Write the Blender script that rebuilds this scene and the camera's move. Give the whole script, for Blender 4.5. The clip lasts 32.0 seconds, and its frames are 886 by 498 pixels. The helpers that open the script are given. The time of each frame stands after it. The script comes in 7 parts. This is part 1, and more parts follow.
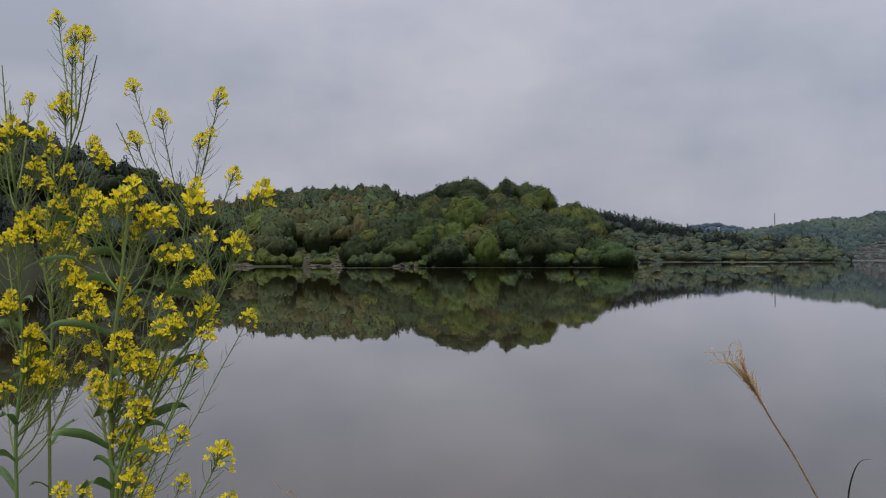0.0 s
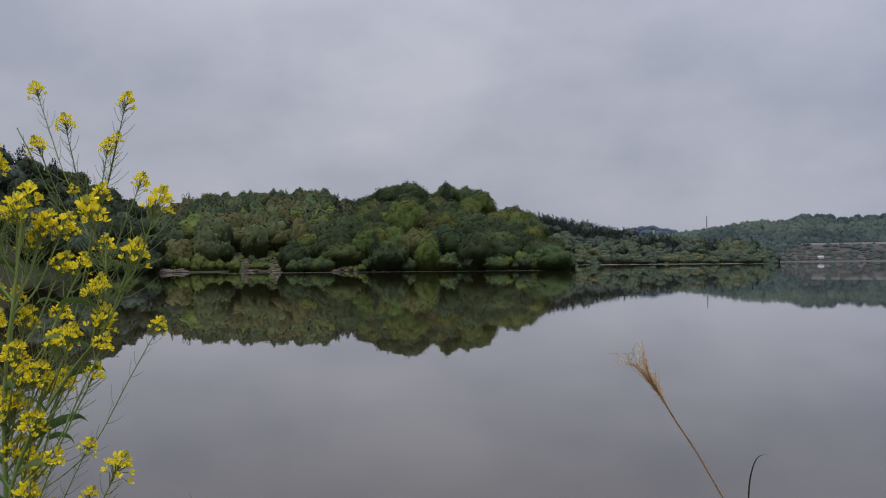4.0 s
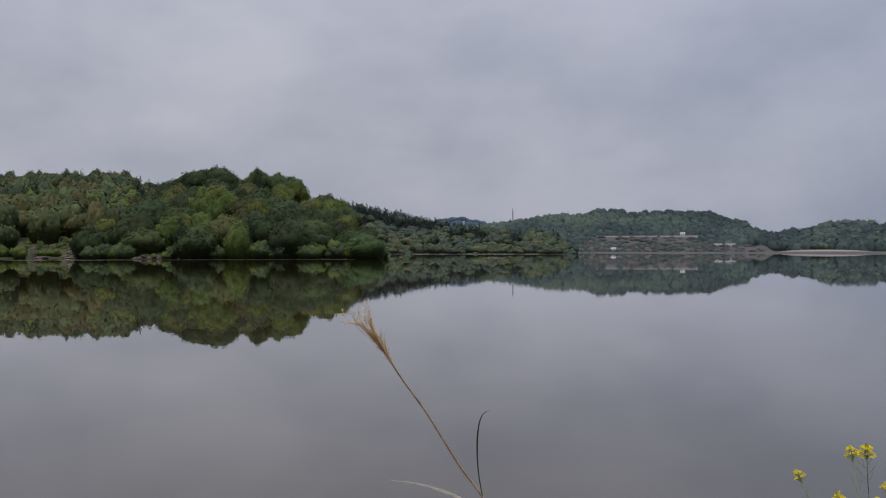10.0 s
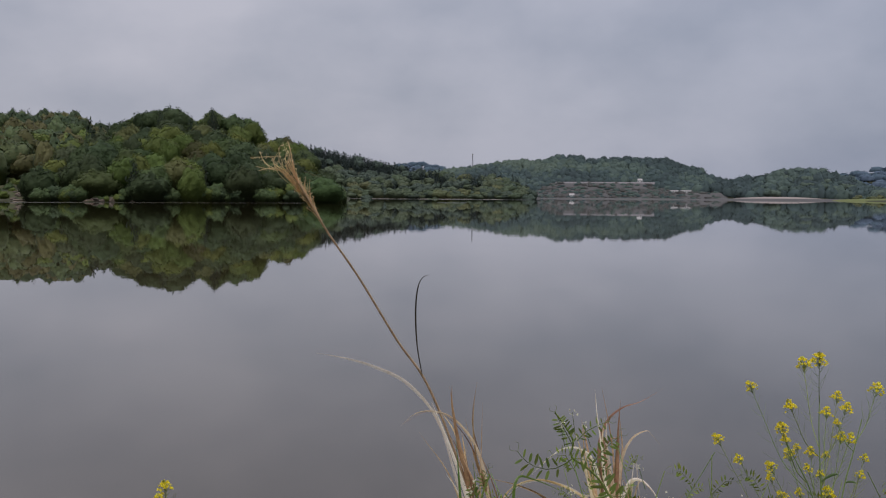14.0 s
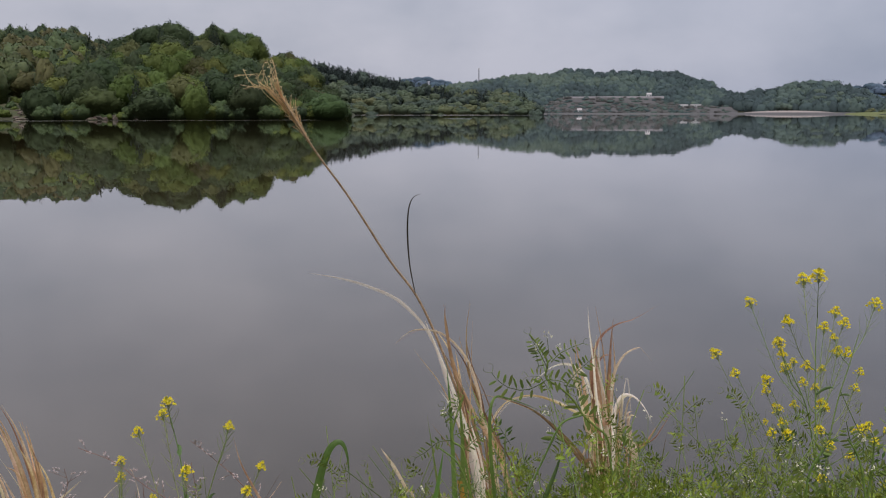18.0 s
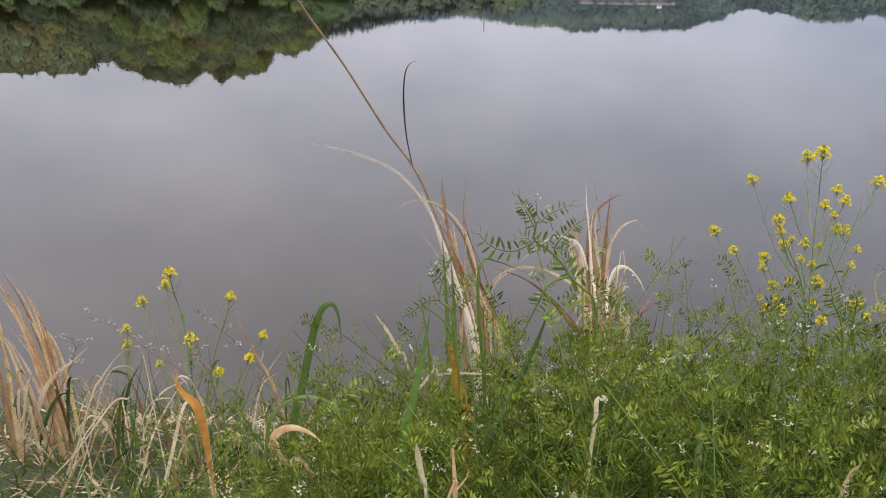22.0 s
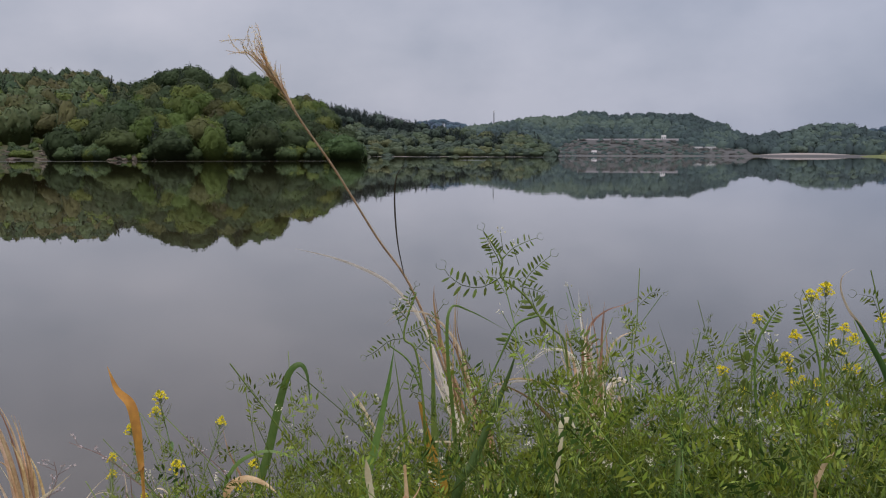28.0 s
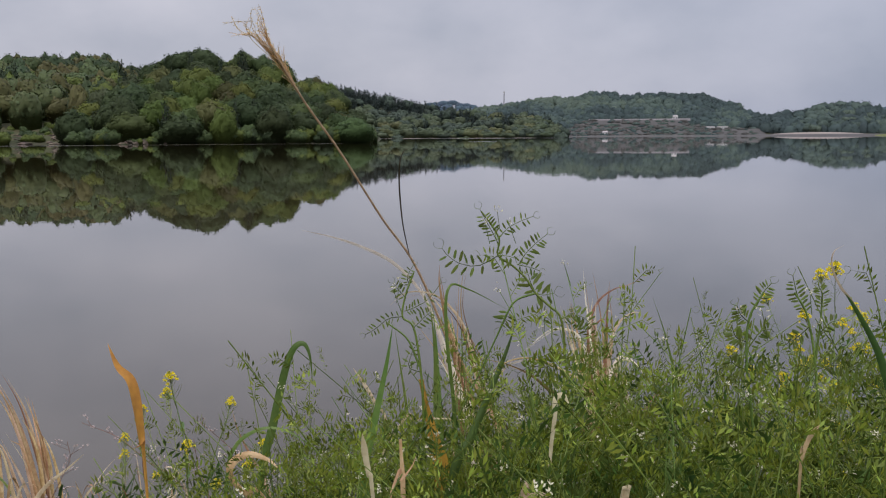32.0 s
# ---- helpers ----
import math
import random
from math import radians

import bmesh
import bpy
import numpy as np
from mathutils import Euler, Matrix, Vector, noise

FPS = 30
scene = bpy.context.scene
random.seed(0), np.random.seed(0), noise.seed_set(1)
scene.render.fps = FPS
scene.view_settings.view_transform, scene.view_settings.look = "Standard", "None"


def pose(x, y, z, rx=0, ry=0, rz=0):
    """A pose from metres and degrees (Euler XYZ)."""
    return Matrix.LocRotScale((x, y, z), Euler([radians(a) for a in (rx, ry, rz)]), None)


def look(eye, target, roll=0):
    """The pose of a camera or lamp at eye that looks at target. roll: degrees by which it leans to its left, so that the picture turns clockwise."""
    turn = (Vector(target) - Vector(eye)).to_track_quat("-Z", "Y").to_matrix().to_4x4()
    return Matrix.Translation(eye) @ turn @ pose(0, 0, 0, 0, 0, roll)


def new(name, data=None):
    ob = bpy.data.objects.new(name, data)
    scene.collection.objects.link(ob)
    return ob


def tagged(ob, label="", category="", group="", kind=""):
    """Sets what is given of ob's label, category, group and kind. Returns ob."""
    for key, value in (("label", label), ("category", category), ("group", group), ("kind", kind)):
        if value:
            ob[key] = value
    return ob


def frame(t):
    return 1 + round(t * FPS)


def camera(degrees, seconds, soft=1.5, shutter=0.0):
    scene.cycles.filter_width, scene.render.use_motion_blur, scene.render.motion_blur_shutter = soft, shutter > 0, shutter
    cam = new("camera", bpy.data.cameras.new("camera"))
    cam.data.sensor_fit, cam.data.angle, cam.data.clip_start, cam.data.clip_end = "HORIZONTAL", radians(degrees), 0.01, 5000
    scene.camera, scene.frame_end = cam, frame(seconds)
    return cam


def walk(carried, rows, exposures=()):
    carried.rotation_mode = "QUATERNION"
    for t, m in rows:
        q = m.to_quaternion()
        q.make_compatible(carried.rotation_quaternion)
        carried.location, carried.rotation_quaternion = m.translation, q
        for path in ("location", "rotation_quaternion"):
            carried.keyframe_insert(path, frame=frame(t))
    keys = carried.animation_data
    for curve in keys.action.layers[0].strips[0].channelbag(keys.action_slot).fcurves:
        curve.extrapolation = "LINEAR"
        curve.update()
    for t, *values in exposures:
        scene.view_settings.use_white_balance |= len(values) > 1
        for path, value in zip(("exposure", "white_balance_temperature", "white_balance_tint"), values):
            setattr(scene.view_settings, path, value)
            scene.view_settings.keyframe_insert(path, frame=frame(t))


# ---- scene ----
cam = camera(57.2, 32.0, 1.15)
PATH = [
    (0, (-0.084, 0.063, 2.524), (-0.182, 2.06, 2.548), -0.1),
    (0.5, (-0.086, 0.061, 2.526), (-0.185, 2.058, 2.554), -0.0),
    (1, (-0.089, 0.055, 2.527), (-0.186, 2.052, 2.56), -0.1),
    (1.5, (-0.085, 0.055, 2.526), (-0.18, 2.052, 2.56), -0.3),
    (2, (-0.082, 0.051, 2.529), (-0.173, 2.049, 2.566), -0.3),
    (2.5, (-0.072, 0.053, 2.525), (-0.155, 2.051, 2.562), -0.3),
    (3, (-0.059, 0.055, 2.525), (-0.122, 2.054, 2.561), -0.3),
    (3.5, (-0.042, 0.056, 2.525), (-0.062, 2.056, 2.558), -0.4),
    (4, (-0.02, 0.052, 2.527), (0.029, 2.051, 2.56), -0.5),
    (4.5, (-0.001, 0.05, 2.524), (0.106, 2.047, 2.556), -0.6),
    (6.5, (0.042, 0.036, 2.524), (0.267, 2.023, 2.557), -0.6),
    (7, (0.059, 0.038, 2.522), (0.315, 2.022, 2.555), -0.2),
    (7.5, (0.078, 0.041, 2.521), (0.38, 2.017, 2.555), 0.1),
    (8, (0.101, 0.051, 2.523), (0.452, 2.019, 2.561), 0.2),
    (8.5, (0.123, 0.057, 2.517), (0.519, 2.017, 2.553), 0.2),
    (9, (0.138, 0.068, 2.51), (0.576, 2.019, 2.536), 0.2),
    (9.5, (0.151, 0.064, 2.491), (0.62, 2.008, 2.508), -0.1),
    (10, (0.167, 0.071, 2.462), (0.667, 2.007, 2.466), -0.0),
    (10.5, (0.179, 0.087, 2.435), (0.7, 2.017, 2.412), -0.1),
    (11, (0.196, 0.106, 2.409), (0.741, 2.03, 2.34), -0.2),
    (11.5, (0.208, 0.129, 2.381), (0.771, 2.045, 2.283), -0.1),
    (12, (0.223, 0.15, 2.358), (0.796, 2.062, 2.237), -0.0),
    (12.5, (0.241, 0.177, 2.308), (0.822, 2.087, 2.177), 0.1),
    (13, (0.256, 0.209, 2.272), (0.846, 2.115, 2.128), 0.3),
    (13.5, (0.26, 0.225, 2.271), (0.856, 2.129, 2.133), 0.4),
    (15.5, (0.271, 0.231, 2.219), (0.862, 2.139, 2.102), 0.3),
    (16, (0.28, 0.24, 2.219), (0.869, 2.145, 2.073), 0.4),
    (16.5, (0.284, 0.236, 2.226), (0.871, 2.138, 2.032), 0.3),
    (17, (0.287, 0.233, 2.229), (0.869, 2.13, 1.981), -0.1),
    (17.5, (0.294, 0.233, 2.245), (0.872, 2.124, 1.942), -0.4),
    (18, (0.295, 0.231, 2.265), (0.869, 2.118, 1.932), -0.0),
    (18.5, (0.298, 0.229, 2.276), (0.868, 2.111, 1.909), 0.3),
    (19, (0.298, 0.232, 2.279), (0.866, 2.112, 1.903), 0.4),
    (19.5, (0.296, 0.232, 2.277), (0.861, 2.111, 1.891), 0.4),
    (20, (0.298, 0.23, 2.276), (0.858, 2.108, 1.879), 0.5),
    (20.5, (0.301, 0.23, 2.27), (0.859, 2.105, 1.852), 0.4),
    (21, (0.305, 0.231, 2.256), (0.859, 2.086, 1.751), 0.4),
    (21.5, (0.308, 0.235, 2.249), (0.858, 2.073, 1.684), 0.3),
    (22, (0.311, 0.232, 2.246), (0.857, 2.053, 1.624), 0.3),
    (22.5, (0.314, 0.236, 2.246), (0.858, 2.051, 1.605), 0.3),
    (23, (0.315, 0.235, 2.247), (0.855, 2.051, 1.605), 0.3),
    (23.5, (0.316, 0.235, 2.244), (0.855, 2.051, 1.603), 0.3),
    (24, (0.319, 0.238, 2.232), (0.858, 2.055, 1.592), 0.3),
    (24.5, (0.331, 0.24, 2.211), (0.87, 2.06, 1.58), 0.4),
    (25, (0.345, 0.239, 2.195), (0.895, 2.089, 1.672), 0.4),
    (25.5, (0.347, 0.225, 2.178), (0.911, 2.106, 1.801), 0.3),
    (27.5, (0.349, 0.205, 2.125), (0.899, 2.113, 1.89), -0.2),
    (28, (0.349, 0.204, 2.126), (0.892, 2.115, 1.893), 0.1),
    (28.5, (0.352, 0.203, 2.125), (0.891, 2.112, 1.868), 0.2),
    (29, (0.353, 0.202, 2.124), (0.884, 2.111, 1.853), 0.0),
    (29.5, (0.356, 0.202, 2.123), (0.882, 2.111, 1.84), -0.1),
    (30, (0.357, 0.201, 2.124), (0.881, 2.11, 1.834), -0.2),
    (30.5, (0.357, 0.198, 2.129), (0.876, 2.108, 1.839), -0.3),
    (31, (0.357, 0.194, 2.123), (0.874, 2.106, 1.843), -0.4),
    (31.5, (0.359, 0.194, 2.121), (0.875, 2.106, 1.844), -0.3),
    (32, (0.359, 0.193, 2.124), (0.875, 2.105, 1.847), -0.3),
]
walk(cam, [(t, look(eye, target, roll)) for t, eye, target, roll in PATH],
     [(0.0, 0.13, 6500, 10), (7.0, 0.1, 6400, 10), (10.0, 0.08, 6450, 10), (12.0, 0.06, 6500, 11), (13.0, 0.08, 6500, 11), (16.0, 0.16, 6430, 11),
      (19.0, 0.4, 6550, 11), (20.0, 0.42, 6550, 11), (21.0, 0.64, 6600, 11), (21.5, 0.70, 6600, 11), (23.0, 0.78, 6600, 11), (24.5, 0.76, 6550, 10), (27.5, 0.26, 6400, 11), (28.5, 0.30, 6420, 11), (30.0, 0.37, 6500, 11), (32.0, 0.37, 6500, 11)])

# ---- world, sun ----
world = bpy.data.worlds.new("overcast_sky")
scene.world = world
world.use_nodes = True
wn, wl = world.node_tree.nodes, world.node_tree.links
wn.clear()
SUN_EL, SUN_AZ = radians(60), radians(200)
sky = wn.new("ShaderNodeTexSky")
sky.sky_type, sky.sun_disc = "NISHITA", False
sky.sun_elevation, sky.sun_rotation = SUN_EL, SUN_AZ
sky.air_density, sky.dust_density = 1.5, 4.0
bg_clear = wn.new("ShaderNodeBackground")
bg_clear.inputs["Strength"].default_value = 0.06
wl.new(sky.outputs[0], bg_clear.inputs["Color"])
# the cloud layer: soft grey, slightly lilac, uneven at two scales
coord = wn.new("ShaderNodeTexCoord")
squash = wn.new("ShaderNodeMapping")
squash.inputs["Scale"].default_value = (1.0, 1.0, 1.7)
wl.new(coord.outputs["Generated"], squash.inputs["Vector"])
cloud = wn.new("ShaderNodeTexNoise")
cloud.inputs["Scale"].default_value, cloud.inputs["Detail"].default_value = 3.6, 5.0
cloud.inputs["Roughness"].default_value = 0.5
wl.new(squash.outputs[0], cloud.inputs["Vector"])
ramp = wn.new("ShaderNodeValToRGB")
ramp.color_ramp.elements[0].position, ramp.color_ramp.elements[0].color = 0.35, (0.345, 0.367, 0.443, 1)
ramp.color_ramp.elements[1].position, ramp.color_ramp.elements[1].color = 0.65, (0.487, 0.490, 0.561, 1)
wl.new(cloud.outputs["Fac"], ramp.inputs["Fac"])
bg_cloud = wn.new("ShaderNodeBackground")
split = wn.new("ShaderNodeSeparateXYZ")
wl.new(coord.outputs["Generated"], split.inputs[0])
climb = wn.new("ShaderNodeMapRange")    # an overcast sky is brighter overhead
climb.inputs["From Min"].default_value, climb.inputs["From Max"].default_value = 0.0, 1.0
climb.inputs["To Min"].default_value, climb.inputs["To Max"].default_value = 0.93, 3.4
square = wn.new("ShaderNodeMath")
square.operation, square.inputs[1].default_value = "POWER", 2.4
square.use_clamp = True
wl.new(split.outputs["Z"], square.inputs[0])
wl.new(square.outputs[0], climb.inputs["Value"])
wl.new(climb.outputs[0], bg_cloud.inputs["Strength"])
# the layer is thicker and cooler towards the east
east = wn.new("ShaderNodeMapRange")
east.interpolation_type = "SMOOTHSTEP"
east.inputs["From Min"].default_value, east.inputs["From Max"].default_value = 0.0, 0.75
wl.new(split.outputs["X"], east.inputs["Value"])
cool = wn.new("ShaderNodeMix")
cool.data_type, cool.blend_type = "RGBA", "MULTIPLY"
cool.inputs["B"].default_value = (0.83, 0.872, 0.927, 1)
wl.new(east.outputs[0], cool.inputs["Factor"])
wl.new(ramp.outputs["Color"], cool.inputs["A"])
wl.new(cool.outputs["Result"], bg_cloud.inputs["Color"])
mix = wn.new("ShaderNodeMixShader")
mix.inputs["Fac"].default_value = 0.9
wl.new(bg_clear.outputs[0], mix.inputs[1])
wl.new(bg_cloud.outputs[0], mix.inputs[2])
wout = wn.new("ShaderNodeOutputWorld")
wl.new(mix.outputs[0], wout.inputs["Surface"])

sun_data = bpy.data.lights.new("sun", "SUN")
sun_data.energy, sun_data.angle, sun_data.color = 1.1, radians(25), (1.0, 0.96, 0.9)
sun = new("sun", sun_data)
sun.matrix_world = look((0, 0, 60), (math.sin(SUN_AZ) * -60 / math.tan(SUN_EL), math.cos(SUN_AZ) * -60 / math.tan(SUN_EL), 0))


# ---- materials ----
def shade(name, base, rough=0.6, spread=0.25, scale=20.0, bump=0.0, per="object", hue=0.02, spec=0.3, second=None, coat=0.0, leaf=0.0):
    """A surface of one colour family: noise at two scales, and a random shift from piece to piece."""
    m = bpy.data.materials.new(name)
    m.use_nodes = True
    n, l = m.node_tree.nodes, m.node_tree.links
    b = n["Principled BSDF"]
    b.inputs["Roughness"].default_value = rough
    b.inputs["Specular IOR Level"].default_value = spec
    tc = n.new("ShaderNodeTexCoord")
    coarse, fine = n.new("ShaderNodeTexNoise"), n.new("ShaderNodeTexNoise")
    coarse.inputs["Scale"].default_value, fine.inputs["Scale"].default_value = scale, scale * 9
    coarse.inputs["Detail"].default_value, fine.inputs["Detail"].default_value = 3, 2
    l.new(tc.outputs["Object"], coarse.inputs["Vector"])
    l.new(tc.outputs["Object"], fine.inputs["Vector"])
    mixc = n.new("ShaderNodeMix")
    mixc.data_type = "RGBA"
    other = second or tuple(c * (1 - spread) for c in base)
    mixc.inputs["A"].default_value, mixc.inputs["B"].default_value = (*base, 1), (*other, 1)
    add = n.new("ShaderNodeMath")
    add.operation = "ADD"
    l.new(coarse.outputs["Fac"], add.inputs[0])
    half = n.new("ShaderNodeMath")
    half.operation, half.inputs[1].default_value = "MULTIPLY_ADD", 0.7
    half.inputs[2].default_value = -0.35
    l.new(fine.outputs["Fac"], half.inputs[0])
    l.new(half.outputs[0], add.inputs[1])
    stretch = n.new("ShaderNodeMapRange")
    stretch.inputs["From Min"].default_value, stretch.inputs["From Max"].default_value = 0.3, 0.7
    l.new(add.outputs[0], stretch.inputs["Value"])
    l.new(stretch.outputs[0], mixc.inputs["Factor"])
    hsv = n.new("ShaderNodeHueSaturation")
    if per == "object":
        rnd = n.new("ShaderNodeObjectInfo").outputs["Random"]
    else:
        rnd = n.new("ShaderNodeNewGeometry").outputs["Random Per Island"]
    hr, vr = n.new("ShaderNodeMapRange"), n.new("ShaderNodeMapRange")
    hr.inputs["To Min"].default_value, hr.inputs["To Max"].default_value = 0.5 - hue, 0.5 + hue
    vr.inputs["To Min"].default_value, vr.inputs["To Max"].default_value = 1 - spread, 1 + spread
    l.new(rnd, hr.inputs["Value"])
    scr = n.new("ShaderNodeMath")
    scr.operation, scr.inputs[1].default_value = "MULTIPLY", 7.31
    l.new(rnd, scr.inputs[0])
    fr = n.new("ShaderNodeMath")
    fr.operation = "FRACT"
    l.new(scr.outputs[0], fr.inputs[0])
    l.new(fr.outputs[0], vr.inputs["Value"])
    l.new(hr.outputs[0], hsv.inputs["Hue"])
    l.new(vr.outputs[0], hsv.inputs["Value"])
    l.new(mixc.outputs["Result"], hsv.inputs["Color"])
    l.new(hsv.outputs[0], b.inputs["Base Color"])
    if bump:
        bp = n.new("ShaderNodeBump")
        bp.inputs["Strength"].default_value, bp.inputs["Distance"].default_value = 0.6, bump
        l.new(fine.outputs["Fac"], bp.inputs["Height"])
        l.new(bp.outputs[0], b.inputs["Normal"])
    if leaf:
        tr = n.new("ShaderNodeBsdfTranslucent")
        l.new(hsv.outputs[0], tr.inputs["Color"])
        ms = n.new("ShaderNodeMixShader")
        ms.inputs["Fac"].default_value = leaf
        l.new(b.outputs[0], ms.inputs[1])
        l.new(tr.outputs[0], ms.inputs[2])
        l.new(ms.outputs[0], n["Material Output"].inputs["Surface"])
    return m


# far woods: six kinds of crown
wood_kinds = [
    shade("young_oak_leaves", (0.122, 0.150, 0.040), 0.6, 0.22, 0.25, per="island", leaf=0.15, spec=0.08),
    shade("oak_leaves", (0.077, 0.106, 0.043), 0.6, 0.22, 0.25, per="island", leaf=0.15, spec=0.08),
    shade("olive_leaves", (0.106, 0.103, 0.042), 0.6, 0.22, 0.25, per="island", leaf=0.15, spec=0.08),
    shade("dark_leaves", (0.058, 0.081, 0.040), 0.6, 0.22, 0.25, per="island", leaf=0.15, spec=0.08),
    shade("pine_needles", (0.039, 0.054, 0.031), 0.6, 0.22, 0.25, per="island", leaf=0.1, spec=0.08),
    shade("pale_leaves", (0.090, 0.114, 0.050), 0.6, 0.22, 0.25, per="island", leaf=0.15, spec=0.08),
]
near_kinds = [
    shade("young_oak_crown", (0.120, 0.150, 0.040), 0.6, 0.24, 0.35, per="object", hue=0.025, leaf=0.28, spec=0.08),
    shade("oak_crown", (0.080, 0.112, 0.042), 0.6, 0.26, 0.35, per="object", hue=0.025, leaf=0.28, spec=0.08),
    shade("olive_crown", (0.106, 0.108, 0.042), 0.6, 0.30, 0.35, per="object", hue=0.02, leaf=0.28, spec=0.08),
    shade("dark_crown", (0.064, 0.088, 0.040), 0.6, 0.28, 0.35, per="object", hue=0.02, leaf=0.28, spec=0.08),
    shade("pine_crown", (0.042, 0.059, 0.037), 0.6, 0.30, 0.35, per="object", hue=0.02, leaf=0.2, spec=0.08),
    shade("pale_crown", (0.084, 0.106, 0.055), 0.6, 0.30, 0.35, per="object", hue=0.02, leaf=0.28, spec=0.08),
]
far_kinds = [
    # oak, dark and pine: a little haze in the colour, bluer than the near kinds
    shade("far_hazed_oak_leaves", (0.078, 0.098, 0.058), 0.7, 0.10, 0.2, per="island", spec=0.08),
    shade("far_hazed_dark_leaves", (0.061, 0.081, 0.060), 0.7, 0.10, 0.2, per="island", spec=0.08),
    shade("far_hazed_pine_needles", (0.034, 0.046, 0.041), 0.7, 0.15, 0.2, per="island", spec=0.08),
    # the blue here is air haze over the remotest hills, put into the colour
    shade("distant_haze_woods", (0.080, 0.112, 0.145), 0.8, 0.15, 0.05, per="island", spec=0.08),
]
# hazy_* kinds: aerial haze is mixed into the leaf colour as blue-grey
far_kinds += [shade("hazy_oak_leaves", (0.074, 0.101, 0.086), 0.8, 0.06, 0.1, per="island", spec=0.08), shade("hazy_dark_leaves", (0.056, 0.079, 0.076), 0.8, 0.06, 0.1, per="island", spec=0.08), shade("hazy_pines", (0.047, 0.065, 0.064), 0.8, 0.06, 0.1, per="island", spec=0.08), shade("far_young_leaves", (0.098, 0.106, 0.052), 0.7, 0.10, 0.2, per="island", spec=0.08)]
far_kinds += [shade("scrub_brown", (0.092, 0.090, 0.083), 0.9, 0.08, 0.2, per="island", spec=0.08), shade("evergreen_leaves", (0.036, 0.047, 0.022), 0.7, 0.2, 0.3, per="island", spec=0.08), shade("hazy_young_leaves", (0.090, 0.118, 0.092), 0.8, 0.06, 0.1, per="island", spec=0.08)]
bark = shade("bark", (0.09, 0.07, 0.055), 0.9, 0.3, 3.0, 0.01)
forest_floor = shade("forest_floor", (0.045, 0.055, 0.022), 0.95, 0.3, 0.15, second=(0.06, 0.055, 0.03))
rock = shade("shore_rock", (0.20, 0.15, 0.115), 0.85, 0.35, 0.9, 0.05, second=(0.085, 0.075, 0.06))
gravel = shade("gravel_clearing", (0.072, 0.062, 0.034), 0.95, 0.3, 0.30, 0.03, second=(0.036, 0.044, 0.016))
sand = shade("sand", (0.33, 0.285, 0.24), 0.9, 0.15, 0.2, 0.01)
dry_field = shade("dry_field", (0.108, 0.098, 0.095), 0.95, 0.2, 0.06, second=(0.085, 0.082, 0.076))
white_paint = shade("white_paint", (0.75, 0.74, 0.72), 0.6, 0.05, 1.0)
grey_metal = shade("grey_metal", (0.22, 0.22, 0.23), 0.5, 0.1, 2.0)
dark_glass = shade("dark_window", (0.03, 0.035, 0.04), 0.15, 0.1, 2.0)

water_mat = bpy.data.materials.new("lake_water")
water_mat.use_nodes = True
n, l = water_mat.node_tree.nodes, water_mat.node_tree.links
b = n["Principled BSDF"]
b.inputs["Base Color"].default_value = (0.040, 0.029, 0.014, 1)
b.inputs["Roughness"].default_value = 0.0
b.inputs["IOR"].default_value = 1.5
b.inputs["Coat Weight"].default_value, b.inputs["Coat Roughness"].default_value, b.inputs["Coat IOR"].default_value = 0.5, 0.0, 1.4
tc = n.new("ShaderNodeTexCoord")
waves, patches, swell = n.new("ShaderNodeTexNoise"), n.new("ShaderNodeTexNoise"), n.new("ShaderNodeTexNoise")
waves.inputs["Scale"].default_value, waves.inputs["Detail"].default_value = 2.2, 3
patches.inputs["Scale"].default_value, patches.inputs["Detail"].default_value = 0.02, 3
swell.inputs["Scale"].default_value = 0.35
for node in (waves, patches, swell):
    l.new(tc.outputs["Object"], node.inputs["Vector"])
calm = n.new("ShaderNodeMapRange")
calm.inputs["From Min"].default_value, calm.inputs["From Max"].default_value = 0.42, 0.62
calm.inputs["To Min"].default_value, calm.inputs["To Max"].default_value = 0.0003, 0.0011
l.new(patches.outputs["Fac"], calm.inputs["Value"])
bp = n.new("ShaderNodeBump")
bp.inputs["Strength"].default_value = 1.0
l.new(calm.outputs[0], bp.inputs["Distance"])
l.new(waves.outputs["Fac"], bp.inputs["Height"])
bp2 = n.new("ShaderNodeBump")
bp2.inputs["Strength"].default_value, bp2.inputs["Distance"].default_value = 1.0, 0.0013
l.new(swell.outputs["Fac"], bp2.inputs["Height"])
l.new(bp.outputs[0], bp2.inputs["Normal"])
l.new(bp2.outputs[0], b.inputs["Normal"])
l.new(bp2.outputs[0], b.inputs["Coat Normal"])


# the same water where the wind roughens it
ruffled_mat = water_mat.copy()
ruffled_mat.name = "ruffled_water"
rb = ruffled_mat.node_tree.nodes["Principled BSDF"]
rb.inputs["Roughness"].default_value, rb.inputs["Coat Roughness"].default_value = 0.22, 0.22


